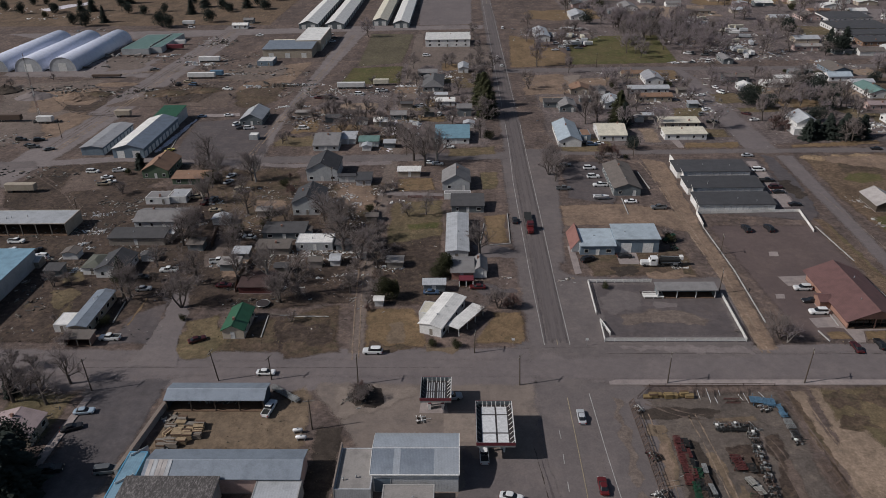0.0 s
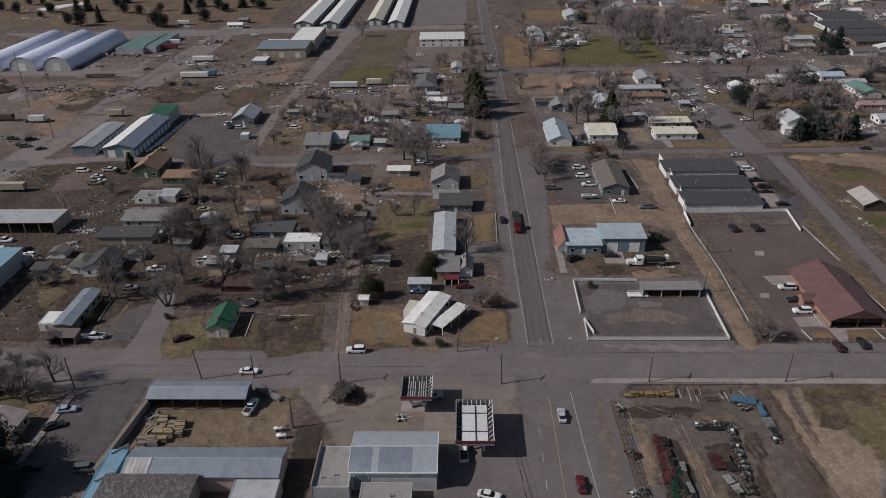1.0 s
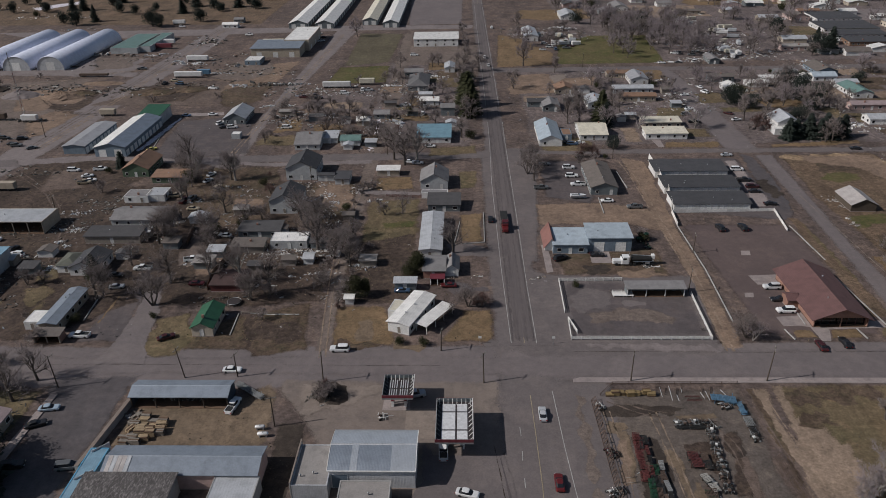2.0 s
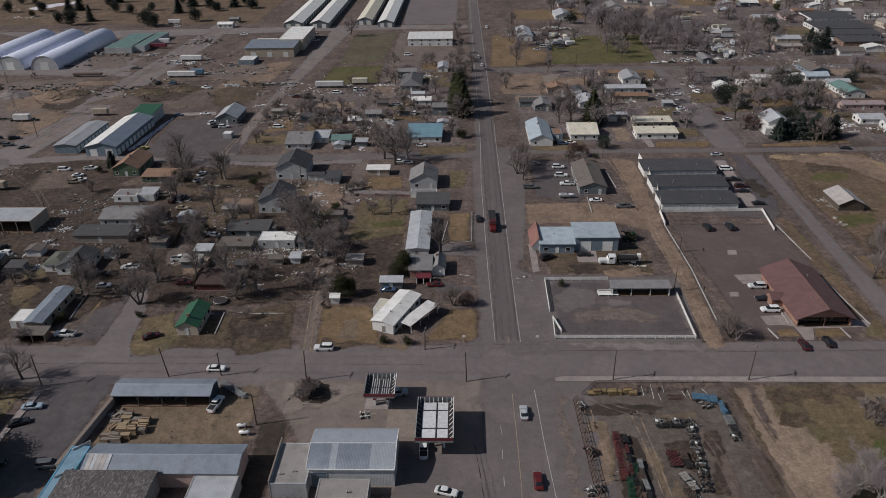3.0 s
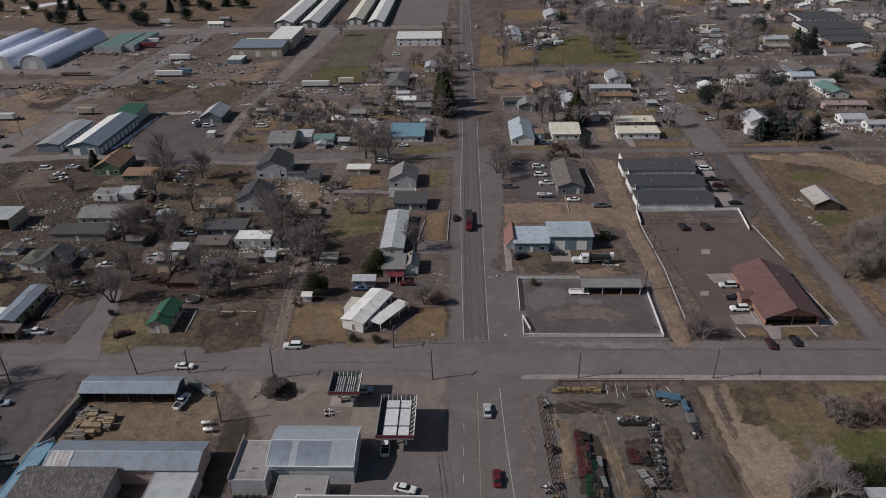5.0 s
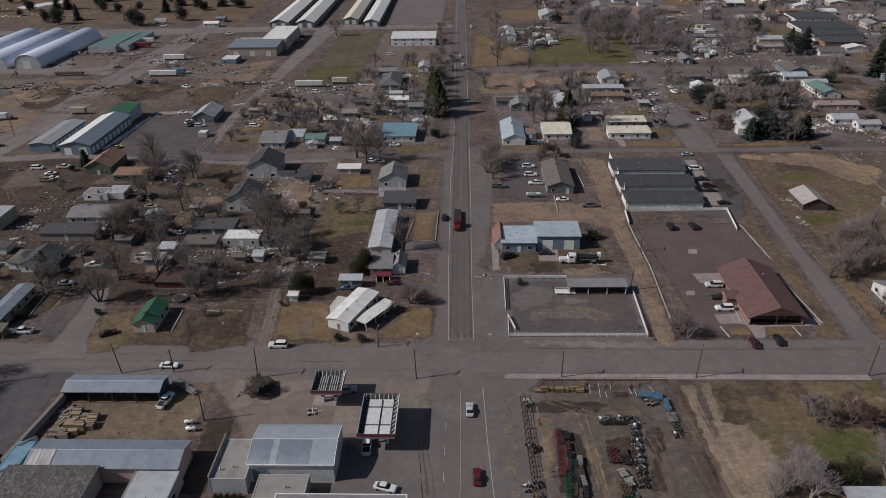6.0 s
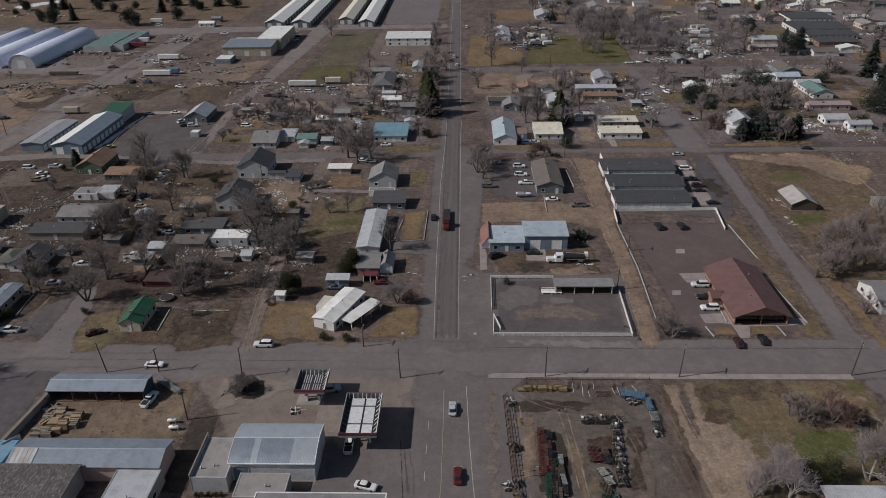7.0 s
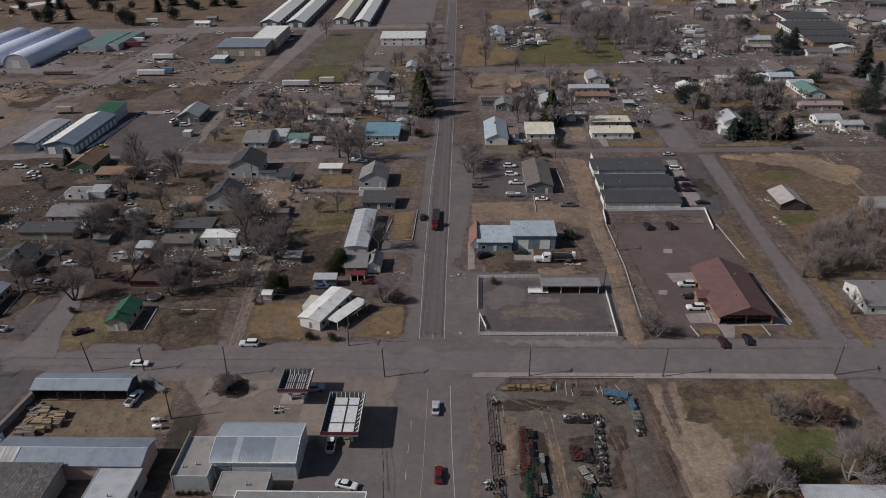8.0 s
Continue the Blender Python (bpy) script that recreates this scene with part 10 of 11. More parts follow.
junk(-120.8, 221.2, 10, 4, 46, 1.0, material="junk_white", label="pale boards, sheets and white goods heaped in a yard", flat=0.8)
junk(-75.1, 211.8, 10, 5, 60, 1.0, material="junk_white", label="pale boards, sheets and white goods heaped in a yard", flat=0.8)
junk(-64.1, 196.4, 12, 5, 50, 1.0, material="junk_white", label="pale boards, sheets and white goods heaped in a yard", flat=0.8)
junk(-71.0, 256.7, 10, 12, 110, 1.0, material="junk_white", label="pale boards, sheets and white goods heaped in a yard", flat=0.8)
junk(-64.6, 248.6, 6, 8, 60, 1.0, material="junk_white", label="pale boards, sheets and white goods heaped in a yard", flat=0.8)
junk(-156.2, 229.4, 12, 8, 90, 1.0, material="junk_white", label="pale boards, sheets and white goods heaped in a yard", flat=0.8)
junk(-158.2, 243.0, 14, 6, 80, 1.0, material="junk_white", label="pale boards, sheets and white goods heaped in a yard", flat=0.8)
junk(-153.1, 218.2, 8, 6, 60, 1.0, material="junk_white", label="pale boards, sheets and white goods heaped in a yard", flat=0.8)
junk(-145.5, 257.2, 10, 4, 50, 1.0, material="junk_white", label="pale boards, sheets and white goods heaped in a yard", flat=0.8)
junk(-117.1, 253.2, 8, 4, 40, 1.0, material="junk_white", label="pale boards, sheets and white goods heaped in a yard", flat=0.8)
junk(-108.1, 265.5, 10, 5, 50, 1.0, material="junk_white", label="pale boards, sheets and white goods heaped in a yard", flat=0.8)
junk(-46.9, 200.1, 8, 5, 40, 1.0, material="junk_white", label="pale boards, sheets and white goods heaped in a yard", flat=0.8)
junk(-100.3, 224.6, 6, 4, 30, 1.0, material="junk_white", label="pale boards, sheets and white goods heaped in a yard", flat=0.8)
junk(-104.0, 203.9, 7, 4, 30, 1.0, material="junk_white", label="pale boards, sheets and white goods heaped in a yard", flat=0.8)
junk(-130.2, 211.9, 8, 5, 50, 1.0, material="junk_white", label="pale boards, sheets and white goods heaped in a yard", flat=0.8)
junk(-143.9, 200.1, 8, 5, 50, 1.0, material="junk_white", label="pale boards, sheets and white goods heaped in a yard", flat=0.8)
junk(-55.7, 265.1, 6, 10, 50, 1.0, material="junk_white", label="pale boards, sheets and white goods heaped in a yard", flat=0.8)
junk(-48.1, 252.8, 7, 5, 50, 1.0, material="junk_white", label="pale boards, sheets and white goods heaped in a yard", flat=0.8)
junk(-66.5, 213.4, 8, 4, 45, 1.0, material="junk_white", label="pale boards, sheets and white goods heaped in a yard", flat=0.8)
junk(-76.6, 187.7, 6, 4, 30, 1.0, material="junk_white", label="pale boards, sheets and white goods heaped in a yard", flat=0.8)
junk(-168.7, 449.9, 16, 5, 60, 1.9, material="junk_white", label="pale boards, sheets and white goods heaped in a yard", flat=0.8)
junk(-189.9, 474.3, 14, 6, 50, 1.9, material="junk_white", label="pale boards, sheets and white goods heaped in a yard", flat=0.8)
junk(-113.8, 421.7, 18, 6, 70, 1.9, material="junk_white", label="pale boards, sheets and white goods heaped in a yard", flat=0.8)
junk(-143.5, 419.9, 16, 6, 60, 1.9, material="junk_white", label="pale boards, sheets and white goods heaped in a yard", flat=0.8)
junk(-115.8, 379.0, 14, 6, 50, 1.9, material="junk_white", label="pale boards, sheets and white goods heaped in a yard", flat=0.8)
junk(-196.9, 403.1, 16, 6, 40, 1.9, material="junk_white", label="pale boards, sheets and white goods heaped in a yard", flat=0.8)
junk(-220.0, 503.0, 20, 6, 60, 1.9, material="junk_white", label="pale boards, sheets and white goods heaped in a yard", flat=0.8)
junk(-83.0, 418.3, 14, 5, 60, 1.9, material="junk_white", label="pale boards, sheets and white goods heaped in a yard", flat=0.8)
junk(-261.7, 504.7, 26, 7, 60, 3.2, material="junk", label="farm machines and boxes parked in a row", flat=0.9)
junk(-196.6, 412.9, 30, 8, 70, 2.4, material="junk_dark", label="dark low scrap piles on bare ground", flat=0.9)
junk(-198.2, 543.6, 16, 26, 60, 2.4, material="junk_dark", label="dark low scrap piles on bare ground", flat=0.9)
junk(-133.8, 423.0, 26, 8, 70, 2.4, material="junk_dark", label="dark low scrap piles on bare ground", flat=0.9)
junk(-199.7, 479.0, 24, 10, 50, 3.0, material="junk_white", label="pale crates and trailers' loads on bare ground", flat=0.9)
junk(-237.0, 355.8, 18, 6, 40, 2.0, material="junk_dark", label="dark low scrap piles on bare ground", flat=0.9)
junk(-159.2, 468.0, 14, 10, 40, 2.4, material="junk", label="farm scrap and pallets on bare ground", flat=0.9)
junk(-104.5, 361.5, 10, 16, 50, 2.0, material="junk", label="farm scrap and pallets on bare ground", flat=0.9)
junk(-264.7, 472.5, 18, 6, 40, 2.4, material="junk_dark", label="dark low scrap piles on bare ground", flat=0.9)
junk(-56.4, 417.7, 12, 5, 50, 1.9, material="junk_white", label="pale boards, sheets and white goods heaped in a yard", flat=0.8)
junk(-37.8, 393.6, 10, 8, 70, 1.9, material="junk_white", label="pale boards, sheets and white goods heaped in a yard", flat=0.8)
junk(-31.3, 436.3, 10, 8, 60, 1.9, material="junk_white", label="pale boards, sheets and white goods heaped in a yard", flat=0.8)
junk(-84.0, 358.4, 12, 6, 60, 1.9, material="junk_white", label="pale boards, sheets and white goods heaped in a yard", flat=0.8)
junk(-59.3, 348.6, 14, 6, 60, 1.9, material="junk_white", label="pale boards, sheets and white goods heaped in a yard", flat=0.8)
junk(-46.8, 339.5, 5, 26, 90, 1.9, material="junk_white", label="pale boards, sheets and white goods heaped in a yard", flat=0.8)
junk(78.0, 439.9, 14, 6, 70, 1.9, material="junk_white", label="pale boards, sheets and white goods heaped in a yard", flat=0.8)
junk(95.8, 426.2, 14, 8, 90, 1.9, material="junk_white", label="pale boards, sheets and white goods heaped in a yard", flat=0.8)
junk(165.4, 515.3, 14, 22, 160, 1.9, material="junk_white", label="pale boards, sheets and white goods heaped in a yard", flat=0.8)
junk(148.8, 534.5, 10, 14, 90, 1.9, material="junk_white", label="pale boards, sheets and white goods heaped in a yard", flat=0.8)
junk(159.3, 586.5, 18, 10, 90, 1.9, material="junk_white", label="pale boards, sheets and white goods heaped in a yard", flat=0.8)
junk(146.5, 474.1, 22, 4, 110, 1.9, material="junk_white", label="pale boards, sheets and white goods heaped in a yard", flat=0.8)
junk(121.5, 467.3, 22, 3, 90, 1.9, material="junk_white", label="pale boards, sheets and white goods heaped in a yard", flat=0.8)
junk(171.8, 437.2, 10, 8, 60, 1.9, material="junk_white", label="pale boards, sheets and white goods heaped in a yard", flat=0.8)
junk(204.0, 464.6, 12, 6, 50, 1.9, material="junk_white", label="pale boards, sheets and white goods heaped in a yard", flat=0.8)
junk(183.1, 331.4, 10, 6, 60, 1.9, material="junk_white", label="pale boards, sheets and white goods heaped in a yard", flat=0.8)
junk(169.2, 335.9, 10, 5, 50, 1.9, material="junk_white", label="pale boards, sheets and white goods heaped in a yard", flat=0.8)
junk(99.3, 396.0, 8, 10, 60, 1.9, material="junk_white", label="pale boards, sheets and white goods heaped in a yard", flat=0.8)
junk(100.1, 359.6, 8, 8, 50, 1.9, material="junk_white", label="pale boards, sheets and white goods heaped in a yard", flat=0.8)
junk(36.9, 559.3, 20, 14, 110, 1.9, material="junk_white", label="pale boards, sheets and white goods heaped in a yard", flat=0.8)
junk(59.9, 579.8, 16, 10, 80, 1.9, material="junk_white", label="pale boards, sheets and white goods heaped in a yard", flat=0.8)
junk(140.8, 400.7, 8, 6, 30, 1.9, material="junk_white", label="pale boards, sheets and white goods heaped in a yard", flat=0.8)
junk(250.8, 494.7, 20, 6, 60, 1.9, material="junk_white", label="pale boards, sheets and white goods heaped in a yard", flat=0.8)
junk(272.3, 581.2, 30, 5, 70, 1.9, material="junk_white", label="pale boards, sheets and white goods heaped in a yard", flat=0.8)
junk(238.1, 606.2, 20, 8, 60, 1.9, material="junk_white", label="pale boards, sheets and white goods heaped in a yard", flat=0.8)
junk(298.9, 548.0, 20, 8, 60, 1.9, material="junk_white", label="pale boards, sheets and white goods heaped in a yard", flat=0.8)

# fences, brush and heaps between the yards
board_fence("weathered brown board fence round a dirt run", -92.3, 208.3, -94.0, 194.8, 1.8, "plank_brown")
board_fence("weathered brown board fence round a dirt run", -94.0, 194.8, -92.9, 186.6, 1.8, "plank_brown")
board_fence("dark weathered board fence between yards", -109.1, 216.5, -111.0, 229.6, 1.6, "plank_brown")
board_fence("dark weathered board fence between yards", -76.3, 240.8, -69.0, 239.7, 1.6, "plank_brown")
board_fence("grey weathered board fence between yards", -93.2, 225.0, -82.7, 224.9, 1.5, "plank_grey")
board_fence("dark weathered board fence beside an alley", -55.8, 243.5, -54.6, 224.7, 1.4, "plank_brown")
board_fence("grey weathered board fence behind a house", -128.8, 231.6, -122.6, 232.5, 1.5, "plank_grey")
rail_fence("rail_fence", "dark red rail fence across a back yard", [(-45.3, 256.5), (-30.2, 254.7)], 1.2, 2.4, (0.4, 0.75, 1.1), 0.06, "maroon_paint")
plant("bush", -57.0, 261.6, 0.7)
plant("bush", -54.9, 262.7, 0.8)
plant("bush", -52.8, 263.3, 0.7)
plant("bush", -50.9, 264.4, 0.7)
plant("bush", -56.6, 248.7, 0.6)
plant("bush", -56.6, 240.6, 0.6)
plant("bush", -55.8, 232.4, 0.6)
plant("bush", -54.8, 257.2, 0.6)
plant("bush", -58.4, 200.5, 0.8)
plant("bush", -57.6, 208.1, 0.8)
plant("bush", -57.8, 189.9, 0.7)
plant("cedar", -93.9, 229.5, 0.7)
plant("cedar", -95.6, 268.4, 0.7)
plant("cedar", -136.8, 200.8, 0.7)
plant("cedar", -130.8, 193.5, 0.9)
plant("conifer", -131.3, 195.7, 0.45)
plant("cedar", -102.4, 226.9, 0.7)
plant("cedar", -93.8, 234.2, 0.6)
plant("cedar", -164.6, 282.9, 0.6)
plant("cedar", -103.6, 171.6, 0.4)
junk(-89.6, 180.7, 9, 4, 70, 1.0, material="junk_dark", label="heap of cut branches and dark scrap", flat=0.9)
junk(-81.8, 180.1, 7, 4, 50, 1.0, material="junk_dark", label="heap of cut branches and dark scrap", flat=0.9)
junk(-82.3, 190.6, 6, 4, 40, 1.0, material="junk_dark", label="heap of cut branches and dark scrap", flat=0.9)
junk(-94.0, 188.9, 5, 3, 30, 1.0, material="junk_dark", label="heap of cut branches and dark scrap", flat=0.9)

# boxes added to make the carport's inside look dark
junk(-86.0, 136.4, 12, 2.2, 60, 1.3, material="junk_dark", label="dark crates and scrap stored under a carport", flat=1.6)
junk(-77.0, 136.6, 9, 2.0, 40, 1.3, material="junk_dark", label="dark crates and scrap stored under a carport", flat=1.6)
for x in (-49.4, -48.2, -47.0, -45.6, -44.4):
    plant("cedar", x, 103.6, 0.22)
thick_wall("low tan parapet wall along a flat roof", -50.45, 104.6, -50.45, 117.2, 4.7, 0.3, "concrete_tan", "parapet_wall")

# earth heaps
mound(-267.2, 402.9, 22, 18, 4, "gravel_road")
mound(-241.4, 398.5, 24, 16, 4.5, "dirt_lane")
mound(-290.6, 415.6, 20, 16, 4.5, "oil_stain")
mound(-233.6, 406.3, 20, 14, 2.5, "yard_soil")
mound(-191.9, 408.2, 30, 20, 2.5, "yard_soil")
mound(-173.9, 413.5, 26, 16, 2, "yard_soil")
mound(-231.4, 428.2, 30, 10, 1.6, "dirt_lane")

# sheds in the yards
building("garden_shed", "weathered wooden garden shed in a cluttered yard", -71.4, 203.2, 4, 3, 2.3, "gx", "plank_grey", "taupe_shingle", windows=0, vents=0, category="shed")
building("garden_shed", "small grey shed in a cluttered yard", -96.6, 209.1, 5, 4, 2.4, "shed", "slate_siding", "pale_metal", windows=0, vents=0, category="shed")
building("garden_shed", "white-roofed little shed in a yard", -57.6, 208.8, 3, 3, 2.2, "gy", "white_siding", "tan_roof", windows=0, vents=0, category="shed")
building("garden_shed", "weathered wooden garden shed in a cluttered yard", -81.5, 199.6, 4, 3, 2.2, "gx", "plank_grey", "dark_shingle", windows=0, vents=0, category="shed")
building("garden_shed", "small grey shed in a cluttered yard", -113.5, 215.3, 5, 4, 2.5, "shed", "slate_siding", "taupe_shingle", windows=0, vents=0, category="shed")
building("garden_shed", "white-roofed little shed in a yard", -110.7, 235.0, 6, 4, 2.5, "gy", "white_siding", "pale_metal", windows=0, vents=0, category="shed")
building("garden_shed", "weathered wooden garden shed in a cluttered yard", -97.0, 242.0, 5, 4, 2.4, "gx", "plank_grey", "tan_roof", windows=0, vents=0, category="shed")
building("garden_shed", "small grey shed in a cluttered yard", -64.0, 214.8, 5, 3, 2.3, "shed", "slate_siding", "dark_shingle", windows=0, vents=0, category="shed")
building("garden_shed", "white-roofed little shed in a yard", -78.3, 225.5, 3, 3, 2.2, "gy", "white_siding", "taupe_shingle", windows=0, vents=0, category="shed")
building("garden_shed", "weathered wooden garden shed in a cluttered yard", -126.2, 223.9, 5, 4, 2.4, "gx", "plank_grey", "pale_metal", windows=0, vents=0, category="shed")
building("garden_shed", "small grey shed in a cluttered yard", -98.2, 201.6, 6, 4, 2.5, "shed", "slate_siding", "tan_roof", windows=0, vents=0, category="shed")
building("garden_shed", "white-roofed little shed in a yard", -126.8, 207.5, 4, 3, 2.2, "gy", "white_siding", "dark_shingle", windows=0, vents=0, category="shed")
building("garden_shed", "weathered wooden garden shed in a cluttered yard", -56.9, 236.7, 4, 3, 2.2, "gx", "plank_grey", "taupe_shingle", windows=0, vents=0, category="shed")
building("garden_shed", "small grey shed in a cluttered yard", -57.4, 314.4, 5, 4, 2.4, "shed", "slate_siding", "pale_metal", windows=0, vents=0, category="shed")
building("garden_shed", "white-roofed little shed in a yard", -81.3, 287.0, 4, 3, 2.2, "gy", "white_siding", "tan_roof", windows=0, vents=0, category="shed")
building("garden_shed", "weathered wooden garden shed in a cluttered yard", -53.7, 375.8, 6, 4, 2.5, "gx", "plank_grey", "dark_shingle", windows=0, vents=0, category="shed")
building("garden_shed", "small grey shed in a cluttered yard", -41.2, 360.6, 5, 4, 2.5, "shed", "slate_siding", "taupe_shingle", windows=0, vents=0, category="shed")
building("garden_shed", "white-roofed little shed in a yard", -67.3, 310.9, 4, 4, 2.3, "gy", "white_siding", "pale_metal", windows=0, vents=0, category="shed")
building("garden_shed", "weathered wooden garden shed in a cluttered yard", -105.2, 362.6, 8, 4, 2.4, "gx", "plank_grey", "tan_roof", windows=0, vents=0, category="shed")
building("garden_shed", "small grey shed in a cluttered yard", -89.1, 352.7, 7, 4, 2.4, "shed", "slate_siding", "dark_shingle", windows=0, vents=0, category="shed")
building("garden_shed", "white-roofed little shed in a yard", -74.3, 347.7, 6, 4, 2.4, "gy", "white_siding", "taupe_shingle", windows=0, vents=0, category="shed")
building("garden_shed", "weathered wooden garden shed in a cluttered yard", 67.0, 352.5, 5, 4, 2.4, "gx", "plank_grey", "pale_metal", windows=0, vents=0, category="shed")
building("garden_shed", "small grey shed in a cluttered yard", 40.9, 382.9, 6, 4, 2.5, "shed", "slate_siding", "tan_roof", windows=0, vents=0, category="shed")
building("garden_shed", "white-roofed little shed in a yard", 51.1, 399.0, 6, 5, 2.6, "gy", "white_siding", "dark_shingle", windows=0, vents=0, category="shed")
building("garden_shed", "weathered wooden garden shed in a cluttered yard", 95.6, 397.3, 5, 5, 2.6, "gx", "plank_grey", "taupe_shingle", windows=0, vents=0, category="shed")
building("garden_shed", "small grey shed in a cluttered yard", 94.3, 370.8, 5, 4, 2.5, "shed", "slate_siding", "pale_metal", windows=0, vents=0, category="shed")
building("garden_shed", "white-roofed little shed in a yard", 61.9, 348.1, 4, 4, 2.4, "gy", "white_siding", "tan_roof", windows=0, vents=0, category="shed")
building("garden_shed", "white-roofed little shed in a yard", -21.3, 341.8, 5, 4, 2.4, "gy", "white_siding", "pale_metal", windows=0, vents=0, category="shed")
building("garden_shed", "weathered wooden garden shed in a cluttered yard", -46.1, 203.0, 5, 4, 2.3, "gx", "plank_grey", "tan_roof", windows=0, vents=0, category="shed")
building("garden_shed", "small grey shed in a cluttered yard", -153.2, 198.4, 5, 4, 2.3, "shed", "slate_siding", "dark_shingle", windows=0, vents=0, category="shed")
building("garden_shed", "white-roofed little shed in a yard", -153.1, 209.7, 5, 4, 2.3, "gy", "white_siding", "taupe_shingle", windows=0, vents=0, category="shed")
building("garden_shed", "weathered wooden garden shed in a cluttered yard", -163.4, 204.0, 6, 4, 2.4, "gx", "plank_grey", "pale_metal", windows=0, vents=0, category="shed")

# white trailers and boats stored among the trees
box_trailer("white camper trailer stored in a yard", 162.4, 489.4, 10, 5, "white_siding", 2.0, 0.6, "camper_trailer")
box_trailer("white camper trailer stored in a yard", 181.7, 573.3, 10, 8, "cream_roof", 2.0, 0.6, "camper_trailer")
box_trailer("white camper trailer stored in a yard", 175.1, 559.1, 170, 8, "white_siding", 2.0, 0.6, "camper_trailer")
box_trailer("white camper trailer stored in a yard", 164.6, 486.5, 90, 7, "white_siding", 2.0, 0.6, "camper_trailer")
box_trailer("white camper trailer stored in a yard", 158.5, 478.5, 80, 7, "white_siding", 2.0, 0.6, "camper_trailer")
box_trailer("white camper trailer stored in a yard", 53.1, 525.7, 170, 5, "cream_roof", 2.0, 0.6, "camper_trailer")
box_trailer("white camper trailer stored in a yard", 166.5, 523.1, 10, 5, "cream_roof", 2.0, 0.6, "camper_trailer")
box_trailer("white camper trailer stored in a yard", 174.9, 516.1, 80, 7, "pale_metal", 2.0, 0.6, "camper_trailer")
box_trailer("white camper trailer stored in a yard", 171.7, 561.5, 10, 8, "cream_roof", 2.0, 0.6, "camper_trailer")
box_trailer("white camper trailer stored in a yard", 54.7, 524.2, 0, 8, "white_siding", 2.0, 0.6, "camper_trailer")
box_trailer("white camper trailer stored in a yard", 56.3, 522.0, 170, 5, "cream_roof", 2.0, 0.6, "camper_trailer")
box_trailer("white camper trailer stored in a yard", 63.0, 519.4, 10, 5, "white_siding", 2.0, 0.6, "camper_trailer")
box_trailer("white camper trailer stored in a yard", 57.2, 525.2, 80, 8, "white_siding", 2.0, 0.6, "camper_trailer")
box_trailer("white camper trailer stored in a yard", 184.6, 559.6, 170, 6, "pale_metal", 2.0, 0.6, "camper_trailer")
box_trailer("white camper trailer stored in a yard", 54.9, 549.2, 170, 6, "pale_metal", 2.0, 0.6, "camper_trailer")
box_trailer("white camper trailer stored in a yard", 159.8, 608.0, 10, 5, "pale_metal", 2.0, 0.6, "camper_trailer")
box_trailer("white camper trailer stored in a yard", 55.3, 547.8, 80, 7, "cream_roof", 2.0, 0.6, "camper_trailer")
box_trailer("white camper trailer stored in a yard", 156.7, 496.8, 90, 7, "pale_metal", 2.0, 0.6, "camper_trailer")
box_trailer("white camper trailer stored in a yard", 62.7, 531.0, 170, 5, "pale_metal", 2.0, 0.6, "camper_trailer")
box_trailer("white camper trailer stored in a yard", 62.9, 541.5, 90, 8, "cream_roof", 2.0, 0.6, "camper_trailer")
box_trailer("white camper trailer stored in a yard", 64.2, 520.7, 170, 6, "white_siding", 2.0, 0.6, "camper_trailer")
box_trailer("white camper trailer stored in a yard", 159.5, 500.4, 80, 6, "pale_metal", 2.0, 0.6, "camper_trailer")
box_trailer("white camper trailer stored in a yard", 175.2, 552.7, 170, 8, "white_siding", 2.0, 0.6, "camper_trailer")
box_trailer("white camper trailer stored in a yard", 152.7, 588.0, 10, 5, "white_siding", 2.0, 0.6, "camper_trailer")
box_trailer("white camper trailer stored in a yard", 162.3, 605.7, 80, 5, "white_siding", 2.0, 0.6, "camper_trailer")
box_trailer("white camper trailer stored in a yard", 50.7, 524.5, 0, 7, "white_siding", 2.0, 0.6, "camper_trailer")
box_trailer("white camper trailer stored in a yard", 55.1, 520.9, 10, 8, "pale_metal", 2.0, 0.6, "camper_trailer")
box_trailer("white camper trailer stored in a yard", 157.0, 602.4, 10, 6, "white_siding", 2.0, 0.6, "camper_trailer")
box_trailer("white camper trailer stored in a yard", 178.3, 538.6, 170, 8, "pale_metal", 2.0, 0.6, "camper_trailer")
box_trailer("white camper trailer stored in a yard", 167.8, 608.4, 10, 7, "cream_roof", 2.0, 0.6, "camper_trailer")
box_trailer("white camper trailer stored in a yard", 163.3, 589.2, 10, 8, "white_siding", 2.0, 0.6, "camper_trailer")
box_trailer("white camper trailer stored in a yard", 161.2, 490.6, 0, 8, "cream_roof", 2.0, 0.6, "camper_trailer")
box_trailer("white camper trailer stored in a yard", 161.9, 500.2, 90, 7, "pale_metal", 2.0, 0.6, "camper_trailer")
box_trailer("white camper trailer stored in a yard", 185.5, 572.8, 10, 7, "cream_roof", 2.0, 0.6, "camper_trailer")
tractor(44.6, 218.6, 200)
machine("tractor_implement", "green farm machine beside a shop", 44.4, 213.7, 100, 3.5, "green_machine", "farm machine")
trampoline(-82.7, 179.2, 2.0)
